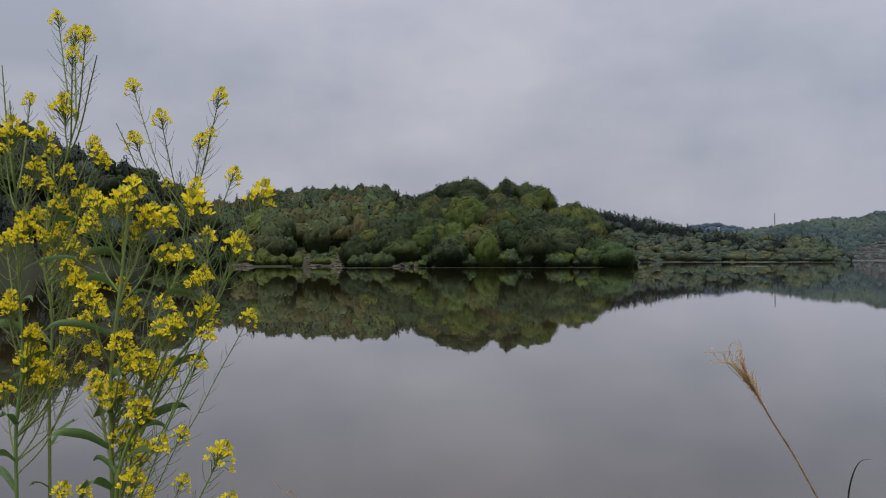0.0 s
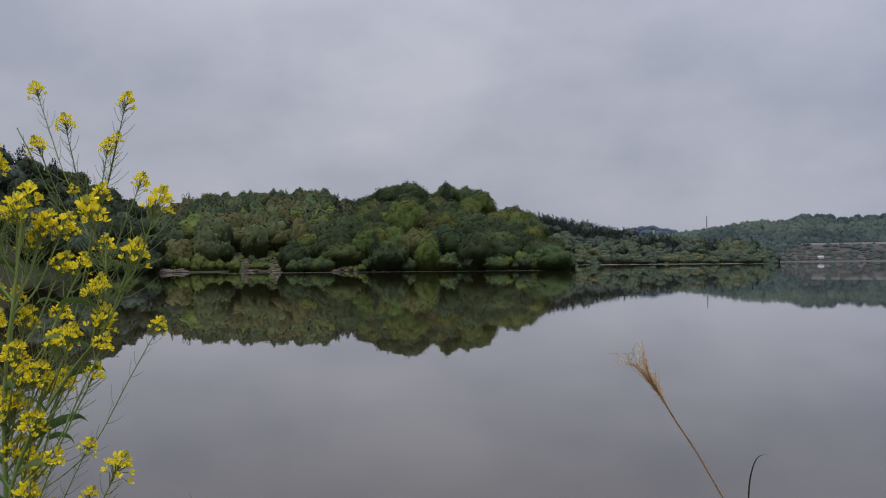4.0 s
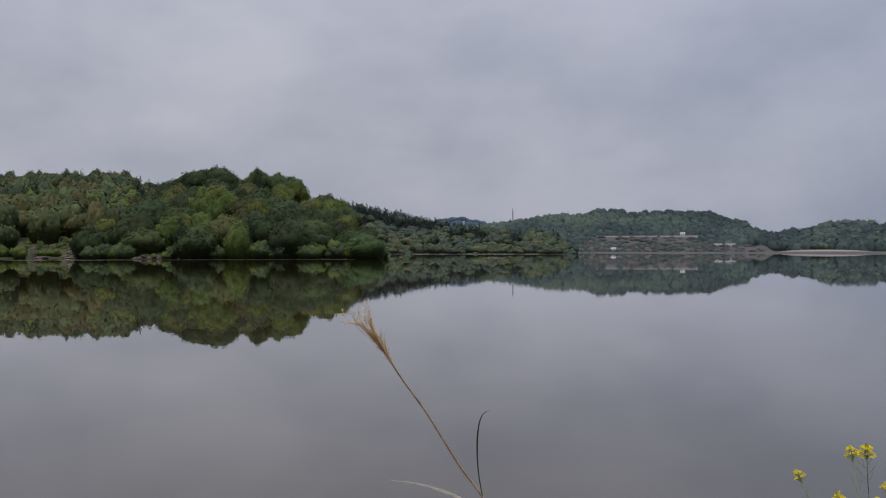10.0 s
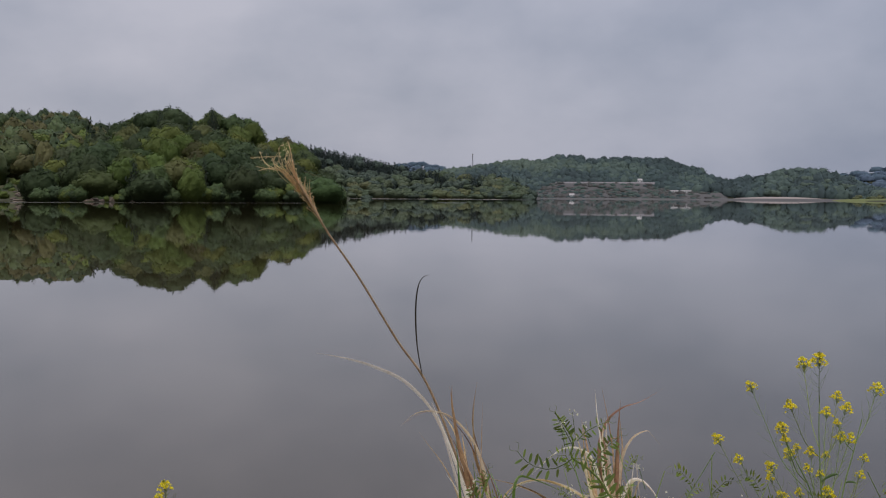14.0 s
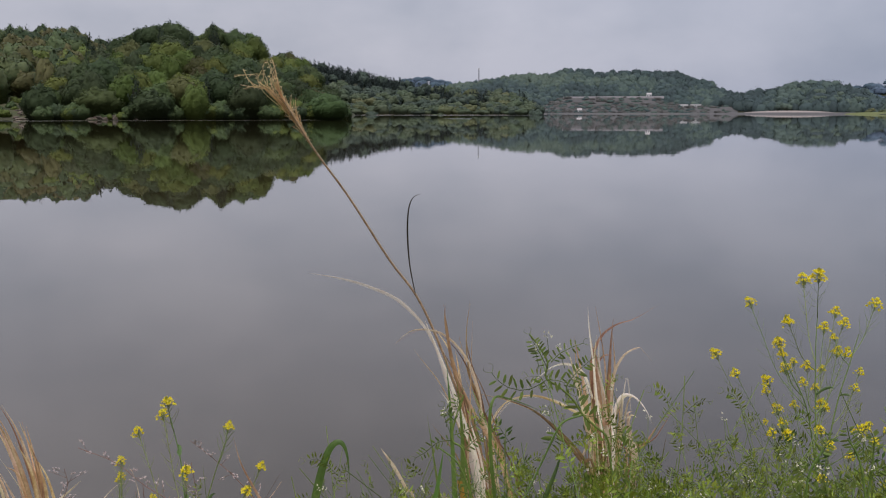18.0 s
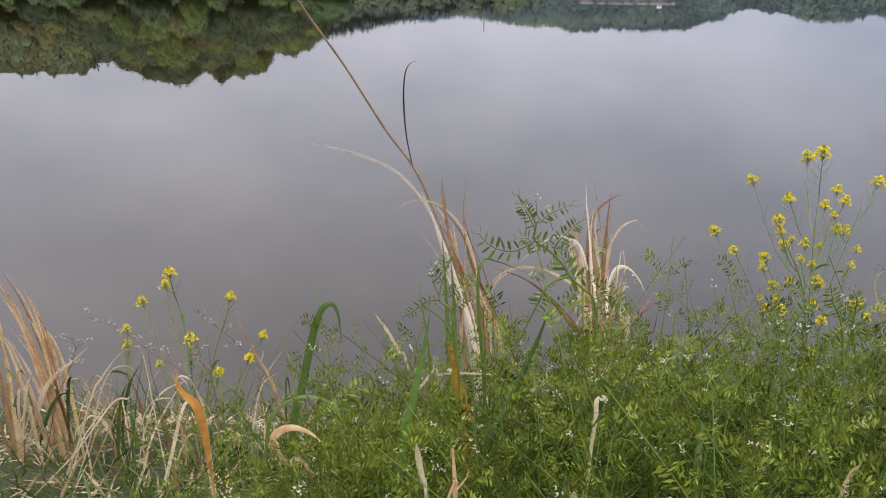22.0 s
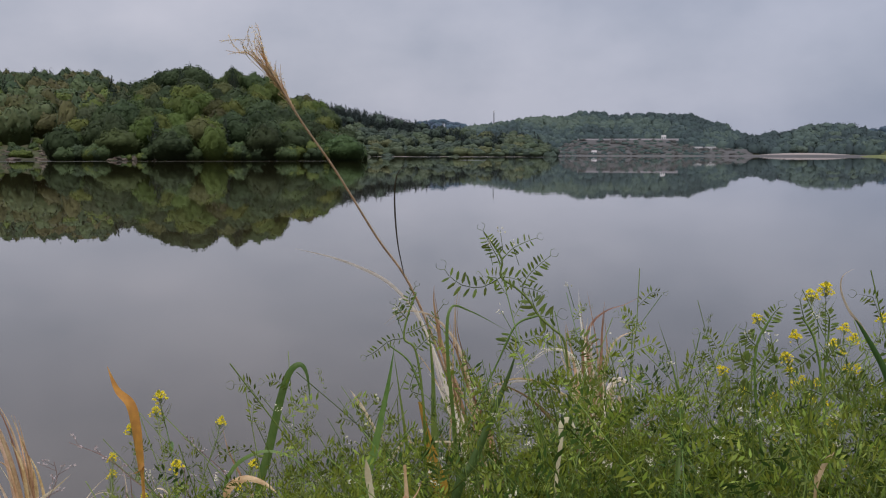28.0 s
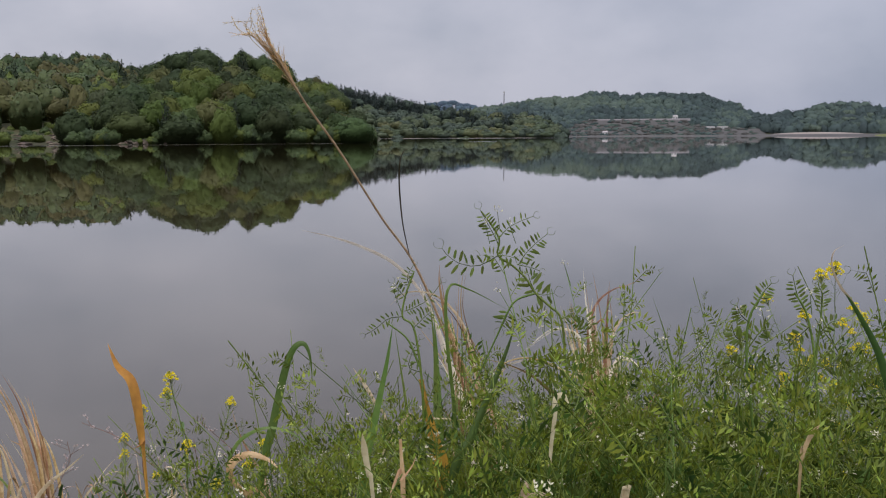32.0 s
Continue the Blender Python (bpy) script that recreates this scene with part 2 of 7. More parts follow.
# ---- mesh helpers ----
def mesh_object(name, verts, faces, mats, mat_ids=None, smooth=False, normals=None):
    """One object from arrays: verts (n, 3), faces (m, 3 or 4)."""
    verts, faces = np.asarray(verts, dtype=np.float32), np.asarray(faces, dtype=np.int32)
    me = bpy.data.meshes.new(name)
    k = faces.shape[1]
    me.vertices.add(len(verts))
    me.vertices.foreach_set("co", verts.ravel())
    me.loops.add(faces.size)
    me.loops.foreach_set("vertex_index", faces.ravel())
    me.polygons.add(len(faces))
    me.polygons.foreach_set("loop_start", np.arange(0, faces.size, k, dtype=np.int32))
    if mat_ids is not None:
        me.polygons.foreach_set("material_index", np.asarray(mat_ids, dtype=np.int32))
    for m in mats if isinstance(mats, (list, tuple)) else [mats]:
        me.materials.append(m)
    me.update(calc_edges=True)
    if smooth:
        me.polygons.foreach_set("use_smooth", np.ones(len(faces), dtype=bool))
    if normals is not None:
        me.polygons.foreach_set("use_smooth", np.ones(len(faces), dtype=bool))
        me.normals_split_custom_set_from_vertices(np.asarray(normals, dtype=np.float32))
    return new(name, me)


def part(name, ob, parent, label=""):
    """Hang a mesh object under its thing."""
    ob.name = name
    ob.parent = parent
    return tagged(ob, label) if label else ob


def thing(name, place, label, category, group="", kind=""):
    e = new(name)
    e.empty_display_size = 0.1
    e.location = place
    return tagged(e, label, category, group, kind)


# ---- the lie of the land: azimuth in degrees from north (+y), clockwise ----
EYE_Z = 2.3


def table(text):
    pairs = [p.split(":") for p in text.split()]
    return np.array([float(a) for a, _ in pairs]), np.array([float(c) for _, c in pairs])


class Hill:
    """A hill by its skyline (rise over run as seen from the near bank), its shore and its ridge distance."""

    def __init__(self, skyline, shore, ridge, canopy, back=160.0, steep=0.8):
        self.az, self.rise = table(skyline)
        self.sa, self.sr = table(shore)
        self.ra, self.rr = table(ridge)
        self.canopy, self.back, self.steep = canopy, back, steep

    def height(self, az, r):
        rise = np.interp(az, self.az, self.rise, left=-1, right=-1)
        s, rr = np.interp(az, self.sa, self.sr), np.interp(az, self.ra, self.rr)
        top = rise * rr + EYE_Z - self.canopy
        u = np.clip((r - s) / (rr - s), 0, 1)
        d = np.clip((r - rr) / self.back, 0, 1)
        z = 0.4 + (top - 0.4) * u ** self.steep * (1 - d * d * (3 - 2 * d))
        return np.where((r < s) | (rise < 0) | (top < 0.5), np.where((r >= s) & (rise > 0), 0.4, -3.0), z)


hill_left = Hill("-75:0.10 -60:0.13 -45:0.155 -31.3:0.156 -28:0.1385 -24.8:0.121 -22.7:0.103 -20.3:0.0865 -18.8:0.070 -17.6:0.04",
                 "-75:150 -40:190 -25:225 -17:270", "-75:270 -40:300 -25:320 -17:330", 9.0)
hill_back = Hill("-19.5:0.070 -17:0.0765 -15.7:0.084 -13.4:0.0865 -11.5:0.0900 -9.1:0.0945 -6.8:0.0911 -5.2:0.0815 -3.6:0.075 -2:0.06",
                 "-19.5:285 -14.2:287 -13.6:296 -9.2:296 -8.5:290 -2:290", "-19.5:430 -17:560 -13:640 -2:640", 15.5)
hill_main = Hill("-9:0.004 -8:0.045 -6:0.068 -4.6:0.0785 -3:0.0905 -1.3:0.1018 0.2:0.0967 1.7:0.0960 3.5:0.0901 4.4:0.083 5.9:0.071 7.9:0.059 9.3:0.036 10.2:0.012",
                 "-9:252 -4:248 5:245 9:252 10.2:262", "-9:285 -4:318 3:325 8:305 10.2:280", 9.3, 160.0, 1.05)
hill_ridge = Hill("4:0.068 6.9:0.0650 8.1:0.0629 9.6:0.0576 11.2:0.051 12.8:0.0445 14.3:0.0405 15.9:0.0365 17.1:0.0325 18.5:0.030 20.3:0.029 22:0.0285 23:0.022 23.5:0.012",
                  "4:600 10:610 18:620 23.5:600", "4:790 14:780 17:720 23.5:660", 10.0)
hill_tower = Hill("15.5:0.028 17.1:0.0331 17.9:0.0358 19.5:0.0380 21.1:0.0432 23:0.0464 24.2:0.0449 25:0.0516 26.5:0.0513 27.7:0.0477 29.6:0.050 30.7:0.0484 32.6:0.0473 33.7:0.0404 34.8:0.0349 35.5:0.0279 36.6:0.0214 38:0.014",
                  "15.5:1090 38:1090", "15.5:1300 38:1300", 9.0, 250.0, 1.1)
hill_right = Hill("33.9:0.006 34.8:0.0152 35.8:0.0210 37.5:0.0248 39:0.0286 39.8:0.0336 40.8:0.0352 41.8:0.0348 42.6:0.0318 43.7:0.0270 44.3:0.0200 45:0.0140 45.6:0.0115 75:0.0115",
                  "33.9:985 44:960 48:800 75:420", "33.9:1060 44:1060 48:950 75:600", 11.0)
hill_far = Hill("12:0.030 14.3:0.0393 15.3:0.0421 16.3:0.0420 16.9:0.0375 17.5:0.0344 19:0.025",
                "12:1750 19:1750", "12:1900 19:1900", 9.0, 400.0)
hill_distant = Hill("40:0.015 43.6:0.0275 44.2:0.0304 45.1:0.0332 48:0.036 55:0.03 75:0.03",
                    "40:2300 75:2300", "40:2600 75:2600", 9.0, 500.0)
HILLS = [hill_left, hill_back, hill_main, hill_ridge, hill_tower, hill_right, hill_far, hill_distant]


def low_land(az, r):
    """The flat shore beyond the lake, the stepped field with its bank, and the level land behind all the hills."""
    z = np.full_like(r, -3.0)
    shore = np.interp(az, [-180, -75, -40, -25, -17, -10, -9, 0, 9, 10.4, 11, 23.6, 24, 36, 43, 47, 75, 76, 180],
                      [60, 150, 190, 225, 270, 290, 268, 262, 272, 300, 600, 600, 920, 920, 900, 700, 400, 300, 60])
    z = np.where(r > shore, 0.35 + np.clip((r - shore) / 60, 0, 1) * 0.6, z)
    field = (az > 23.3) & (az < 36.5)
    step = 2.0 + 5.5 * np.clip((r - 952) / 40, 0, 1) + 12.5 * np.clip((r - 1012) / 55, 0, 1) * np.clip((33.2 - az) / 2.0, 0, 1) * np.clip((az - 23.6) / 1.6, 0, 1)
    z = np.where(field & (r > shore + 25), step, z)
    return z


def land(x, y):
    r, az = np.hypot(x, y), np.degrees(np.arctan2(x, y))
    z = low_land(az, r)
    for h in HILLS:
        z = np.maximum(z, h.height(az, r))
    return z


def polar(az, r, dz=0.0):
    x, y = r * math.sin(radians(az)), r * math.cos(radians(az))
    return Vector((x, y, float(land(np.array([x]), np.array([y]))[0]) + dz))


# near bank: the place where the camera stands; v runs out to the lake, u along the shore
VX, VY = math.sin(radians(17)), math.cos(radians(17))


def bank(x, y):
    v, u = x * VX + y * VY, x * VY - y * VX
    lumps = 0.035 * np.sin(v * 3.1 + u * 1.7) + 0.03 * np.sin(u * 5.3 - v * 2.2)
    over = np.clip(v - 0.95 + 0.12 * np.sin(u * 1.1), 0, 40)
    z = 1.42 - 0.45 * over * (over / (over + 0.12)) + lumps
    return np.maximum(z, -3.0)


def bank_z(x, y):
    return float(bank(np.array(x), np.array(y)))


# one ground sheet in rings round the near bank, out to the horizon
rings = np.concatenate([np.linspace(0.0, 5.0, 41)[1:], np.geomspace(5.5, 190, 24), np.linspace(200, 420, 45), np.linspace(435, 1200, 64), np.geomspace(1230, 4800, 24)])
turns = np.concatenate([np.linspace(-180, -72, 40)[:-1], np.linspace(-72, 72, 290), np.linspace(72, 180, 40)[1:]])
R, A = np.meshgrid(rings, np.radians(turns), indexing="ij")
GX, GY = R * np.sin(A), R * np.cos(A)
near = bank(GX, GY)
GZ = np.where(R < 30, near, np.maximum(land(GX, GY), -3.0))
GZ = np.where((np.abs(np.degrees(A)) > 76) & (GX * VX + GY * VY < 0), np.maximum(GZ, 1.2), GZ)
rough_land = np.sin(GX * 0.31) * np.cos(GY * 0.27) + np.sin(GX * 0.11 + GY * 0.07)
GZ = GZ + np.where((R > 190) & (GZ > 0.8), rough_land * 0.35, 0)
nr, na = R.shape
verts = np.stack([GX.ravel(), GY.ravel(), GZ.ravel()], 1)
verts = np.concatenate([[[0, 0, bank_z(0, 0)]], verts])
idx = 1 + np.arange(nr * na).reshape(nr, na)
quads = np.stack([idx[:-1, :-1].ravel(), idx[:-1, 1:].ravel(), idx[1:, 1:].ravel(), idx[1:, :-1].ravel()], 1)
quads = quads[:, ::-1]
soil = shade("bank_soil", (0.10, 0.095, 0.05), 0.95, 0.35, 6.0, 0.01, second=(0.05, 0.075, 0.024))
mid_r = np.repeat((rings[:-1] + rings[1:]) / 2, na - 1)
mid_a = np.tile((turns[:-1] + turns[1:]) / 2, nr - 1)
ids = np.where(mid_r < 30, 0, 1)
ids = np.where((mid_r > 800) & (mid_r < 1090) & (mid_a > 23.2) & (mid_a < 36.5), 2, ids)
ground = mesh_object("ground", verts, quads, [soil, forest_floor, dry_field], ids, smooth=True)
tagged(ground, "grassy lake bank and wooded hills round the water", "ground", kind="structure")

# the lake: one still sheet over the basin
wr = np.concatenate([[0.0], np.geomspace(1.5, 4800, 40)])
wa = np.radians(np.linspace(-180, 180, 97))
WR, WA = np.meshgrid(wr, wa, indexing="ij")
wv = np.stack([(WR * np.sin(WA)).ravel(), (WR * np.cos(WA)).ravel(), np.zeros(WR.size)], 1)
wi = np.arange(WR.size).reshape(WR.shape)
wq = np.stack([wi[:-1, :-1].ravel(), wi[1:, :-1].ravel(), wi[1:, 1:].ravel(), wi[:-1, 1:].ravel()], 1)
water = mesh_object("water", wv, wq, water_mat, smooth=True)
tagged(water, "calm grey reservoir water mirroring hills and sky", "water", kind="structure")


def ruffled(name, a0, a1, r0, r1, label):
    """A long narrow band of water under a breath of wind, its edges running out."""
    av = np.linspace(a0, a1, 90)
    u = np.linspace(0, 1, 90)
    mid, half = (r0 + r1) / 2 + 0.05 * (r1 - r0) * np.sin(u * 23), (r1 - r0) / 2 * np.clip(np.sin(np.pi * u), 0, 1) ** 0.3
    half = half * (0.75 + 0.25 * np.sin(u * 31 + 1) * np.sin(u * 12))
    rr = np.stack([mid - half, mid, mid + half], 1)
    V = np.stack([rr * np.sin(np.radians(av))[:, None], rr * np.cos(np.radians(av))[:, None], np.full_like(rr, 0.006)], -1).reshape(-1, 3)
    i = np.arange(270).reshape(90, 3)
    q = np.stack([i[:-1, :-1].ravel(), i[:-1, 1:].ravel(), i[1:, 1:].ravel(), i[1:, :-1].ravel()], 1)[:, ::-1]
    return tagged(mesh_object(name, V, q, ruffled_mat, smooth=True), label, "water", kind="structure")


ruffled("water_band_1", -14.0, 8.5, 218, 244, "pale wind-ruffled strip of water below the wooded hill")
ruffled("water_band_2", 10.2, 23.6, 505, 590, "pale wind-ruffled strip of water along the far shore")
ruffled("water_band_3", 17.0, 19.0, 262, 280, "short pale streak of ruffled water")


# ---- woods ----
rng = np.random.default_rng(7)


def shell(centre, rx, rz, swell, na=7, ne=3, low=-0.5):
    """A closed lumpy lobe under the leaf sprays."""
    az, el = np.meshgrid(np.linspace(0, 2 * np.pi, na, endpoint=False), np.linspace(low, 1.45, ne + 1), indexing="ij")
    d = np.stack([np.cos(az) * np.cos(el), np.sin(az) * np.cos(el), np.sin(el)], -1).reshape(-1, 3)
    v = centre + d * np.array([rx, rx, rz]) * swell(d)[:, None]
    idx = np.arange(na * (ne + 1)).reshape(na, ne + 1)
    nx = np.roll(idx, -1, axis=0)
    f = np.stack([idx[:, :-1].ravel(), nx[:, :-1].ravel(), nx[:, 1:].ravel(), idx[:, 1:].ravel()], 1)
    return v, f, d


def sprays(c, d, nrm, size, g):
    """Leaf sprays as small rhombs at c, softly lit along d."""
    t = np.cross(nrm, g.normal(size=c.shape))
    t /= np.linalg.norm(t, axis=1)[:, None]
    bt = np.cross(nrm, t)
    s = (size * g.uniform(0.55, 1.3, len(c)))[:, None]
    k = g.uniform(0.5, 0.85, len(c))[:, None]
    v = np.stack([c - t * s, c - bt * s * k, c + t * s, c + bt * s * k], 1).reshape(-1, 3)
    soft = d * 0.8 + nrm * 0.35
    soft /= np.linalg.norm(soft, axis=1)[:, None]
    return v, np.arange(len(c) * 4).reshape(-1, 4), np.repeat(soft, 4, axis=0)


def gather(parts):
    V, Q, N, off = [], [], [], 0
    for v, q, n_ in parts:
        V.append(v)
        Q.append(q + off)
        N.append(n_)
        off += len(v)
    return np.concatenate(V), np.concatenate(Q), np.concatenate(N)


def full_tree(seed, leaves, pine=False, size=0.03, core=0.92, bumps=34):
    """A crown about 1 wide and 1 high: one billowing mass of leaf sprays with an uneven outline; a pine in ragged tiers."""
    g = np.random.default_rng(seed)
    if pine:
        L = np.array([(g.normal(0, 0.05), g.normal(0, 0.05), 0.12 + 0.82 * i / 8, 0.36 * (1 - 0.76 * i / 8) + 0.05, 0.12) for i in range(9)])
        parts = []
        share = L[:, 3] * (L[:, 3] + L[:, 4])
        for (x, y, z, rx, rz), n_ in zip(L, (share / share.sum() * leaves).astype(int)):
            d = g.normal(size=(n_, 3))
            d /= np.linalg.norm(d, axis=1)[:, None]
            c = np.array([x, y, z]) + d * np.array([rx, rx, rz]) * g.uniform(0.4, 1.15, n_)[:, None]
            nrm = d + g.normal(size=(n_, 3)) * 0.6
            nrm /= np.linalg.norm(nrm, axis=1)[:, None]
            whole = c - np.array([0, 0, 0.3])
            whole /= np.linalg.norm(whole, axis=1)[:, None]
            parts.append(sprays(c, d * 0.3 + whole * 0.75, nrm, size, g))
        return gather(parts)
    B = g.normal(size=(bumps, 3))
    B[:, 2] = np.abs(B[:, 2]) * 0.6 + B[:, 2] * 0.4
    B /= np.linalg.norm(B, axis=1)[:, None]
    amp, wide = g.uniform(0.12, 0.42, bumps), g.uniform(0.22, 0.46, bumps)
    R = np.array([g.uniform(0.44, 0.52), g.uniform(0.44, 0.52), 0.54])
    mid = np.array([0, 0, 0.44])

    def lift(d):
        ang = np.arccos(np.clip(d @ B.T, -1, 1))
        return amp * np.exp(-(ang / wide) ** 2)

    def swell(d):
        return 0.66 + 0.34 * np.clip(-d[:, 2] * 1.5, 0, 1) + lift(d).max(axis=1)
    d = g.normal(size=(leaves, 3))
    d[:, 2] = np.abs(d[:, 2]) * 0.3 + d[:, 2] * 0.7
    d /= np.linalg.norm(d, axis=1)[:, None]
    c = mid + d * R * (swell(d) * g.uniform(0.93, 1.03, leaves))[:, None]
    own = c - (mid + B[lift(d).argmax(axis=1)] * R * 0.62)
    own /= np.linalg.norm(own, axis=1)[:, None]
    nrm = own + g.normal(size=(leaves, 3)) * 0.24
    nrm /= np.linalg.norm(nrm, axis=1)[:, None]
    soft = own * 0.6 + d * 0.35 + np.array([0, 0, 0.15]) + g.normal(size=(leaves, 3)) * 0.2
    v, f, n2 = shell(mid, 1.0, 1.0, lambda q: swell(q) * core, 16, 8, -1.35)
    v = mid + (v - mid) * R
    n2 = v - (mid + B[lift(n2).argmax(axis=1)] * R * 0.5)
    n2 /= np.linalg.norm(n2, axis=1)[:, None]
    return gather([sprays(c, soft, nrm, size, g), (v, f, n2)])


def dome(seed, leaves, size, low=0.12):
    """A rounded canopy top of leaf sprays, uneven, that closes up with its neighbours."""
    g = np.random.default_rng(seed)
    ph = g.uniform(0, 6.28, 6)

    def swell(d):
        az, el = np.arctan2(d[:, 1], d[:, 0]), np.arcsin(np.clip(d[:, 2], -1, 1))
        return 1 + 0.15 * np.sin(3 * az + ph[0]) * np.sin(4 * el + ph[1]) + 0.10 * np.sin(5 * az + ph[2]) * np.cos(6 * el + ph[3])
    d = g.normal(size=(leaves, 3))
    d[:, 2] = np.abs(d[:, 2]) - 0.15
    d /= np.linalg.norm(d, axis=1)[:, None]
    c = d * np.array([0.5, 0.5, 1 - low])[None] * (swell(d) * g.uniform(0.88, 1.10, leaves))[:, None] + np.array([0, 0, low])
    nrm = d + g.normal(size=(leaves, 3)) * 0.4
    nrm /= np.linalg.norm(nrm, axis=1)[:, None]
    v, f, n2 = shell(np.array([0, 0, low]), 0.5 * 0.93, (1 - low) * 0.93, swell, 8, 3, -0.1)
    return gather([sprays(c, d + np.array([0, 0, 0.2]), nrm, size, g), (v, f, n2)])


def scatter(hill, spacing, r_extra=12.0, az_range=None, lo=1.0):
    """Places for trees on a hill's lake side, jittered on an even net."""
    a0, a1 = az_range or (hill.az[0], hill.az[-1])
    out = []
    r = hill.sr.min()
    while r < hill.rr.max() + r_extra:
        step = math.degrees(spacing / r)
        azs = np.arange(a0, a1, step)
        azs = azs + rng.uniform(-0.45, 0.45, len(azs)) * step
        rs = r + rng.uniform(-0.45, 0.45, len(azs)) * spacing
        s, e = np.interp(azs, hill.sa, hill.sr), np.interp(azs, hill.ra, hill.rr)
        ok = (rs > s - 0.5) & (rs < e + r_extra)
        for a, q in zip(azs[ok], rs[ok]):
            x, y = q * math.sin(radians(a)), q * math.cos(radians(a))
            out.append((x, y, a, q))
        r += spacing
    
    P = np.array(out)
    z = land(P[:, 0], P[:, 1])
    mine = hill.height(P[:, 2], P[:, 3]) > z - 1.3
    return [(p[0], p[1], zz) for p, zz, m in zip(P, z, mine) if m and zz > 0.2]


def wood_mass(name, places, models, mats, sizes, kind_of, label):
    """Many trees as one uncountable mass."""
    V, Fq, M, N, off = [], [], [], [], 0
    for i, (x, y, z) in enumerate(places):
        kd, pine = kind_of(x, y, z)
        v, f, nn = models[(1 if pine else 0)][i % len(models[0])]
        w, h = sizes(pine)
        a = rng.uniform(0, 6.28)
        ca, sa = math.cos(a), math.sin(a)
        q = np.empty_like(v)
        q[:, 0], q[:, 1] = (v[:, 0] * ca - v[:, 1] * sa) * w + x, (v[:, 0] * sa + v[:, 1] * ca) * w + y
        q[:, 2] = (v[:, 2] - 0.08) * h + z - 0.3
        V.append(q)
        N.append(np.stack([nn[:, 0] * ca - nn[:, 1] * sa, nn[:, 0] * sa + nn[:, 1] * ca, nn[:, 2]], 1))
        Fq.append(f + off)
        M.append(np.full(len(f), kd))
        off += len(v)
    ob = mesh_object(name, np.concatenate(V), np.concatenate(Fq), mats, np.concatenate(M), normals=np.concatenate(N))
    return tagged(ob, label, "woods", kind="stuff")


def mixed(weights, pines):
    def pick(x, y, z):
        patch = noise.noise(Vector((x * 0.03, y * 0.03, 0.3)))
        if rng.random() < pines + patch * 0.25:
            return 4, True
        w = np.array(weights, dtype=float)
        tone = noise.noise(Vector((x * 0.045, y * 0.045, 7.7)))      # stands of one kind
        w *= np.exp(np.array([3.2, 1.0, 1.5, -3.6, 0, 2.0]) * tone * 2.2)
        return int(rng.choice(6, p=w / w.sum())), False
    return pick


def broad(pine):
    return (rng.uniform(5, 7), rng.uniform(10, 13)) if pine else (rng.uniform(8.5, 15.0), rng.uniform(9.5, 14.0))


models_near = ([full_tree(20 + i, 1350, size=0.030) for i in range(8)], [full_tree(40 + i, 800, True, 0.036) for i in range(8)])
models_mid = ([full_tree(120 + i, 340, size=0.045, core=0.94) for i in range(6)], [full_tree(40 + i, 320, True, 0.05) for i in range(6)])
models_far = ([full_tree(140 + i, 180, size=0.052, core=0.94, bumps=18) for i in range(5)], [full_tree(70 + i, 130, True, 0.08) for i in range(5)])
models_tiny = ([dome(150 + i, 56, 0.07) for i in range(4)], [full_tree(90 + i, 60, True, 0.11) for i in range(4)])


main_places = [p for p in scatter(hill_main, 7.4) if math.degrees(math.atan2(p[0], p[1])) < 9.6]
main_places.sort(key=lambda p: math.hypot(p[0], p[1]))
near_trees, rest = main_places[:290], main_places[290:]
pick_main = mixed((4, 5, 2, 4, 0, 2), 0.12)

# the trees along the main hill's shore: things of their own, eight crowns and a trunk shared between them
trunk_bm = bmesh.new()
bmesh.ops.create_cone(trunk_bm, cap_ends=True, segments=8, radius1=0.035, radius2=0.012, depth=0.62, matrix=Matrix.Translation((0, 0, 0.28)))
for i in range(5):
    a = i * 1.26
    tip = Vector((0.2 * math.cos(a), 0.2 * math.sin(a), 0.62 + 0.03 * i))
    foot = Vector((0, 0, 0.30 + 0.04 * i))
    dirv = tip - foot
    bmesh.ops.create_cone(trunk_bm, cap_ends=False, segments=5, radius1=0.012, radius2=0.004, depth=dirv.length,
                          matrix=Matrix.Translation((tip + foot) / 2) @ dirv.to_track_quat("Z", "Y").to_matrix().to_4x4())
trunk_me = bpy.data.meshes.new("trunk")
trunk_bm.to_mesh(trunk_me)
trunk_bm.free()
trunk_me.materials.append(bark)
crown_cache = {}
KIND_WORDS = ["bright yellow-green", "mid-green", "olive-brown", "dark green", "blackish pine", "pale green"]
for i, (x, y, z) in enumerate(near_trees):
    kd, pine = pick_main(x, y, z)
    key = (kd, pine, i % 8)
    if key not in crown_cache:
        v, f, nn = models_near[1 if pine else 0][i % 8]
        o = mesh_object("crown", v, f, near_kinds[kd], normals=nn)
        crown_cache[key] = o.data
        bpy.data.objects.remove(o)
    tree = thing("pine_tree" if pine else "tree", (x, y, z - 1.3), KIND_WORDS[kd] + (" tree on the wooded shore hill" if pine else " leafy tree on the wooded shore hill"), "tree", "trees on the shore hill")
    w, h = broad(pine)
    if math.degrees(math.atan2(x, y)) > 7.8:
        h *= 0.72
    tree.rotation_euler = (0, 0, rng.uniform(0, 6.28))
    tree.scale = (w, w, h)
    new("trunk", trunk_me).parent = tree
    new("crown", crown_cache[key]).parent = tree

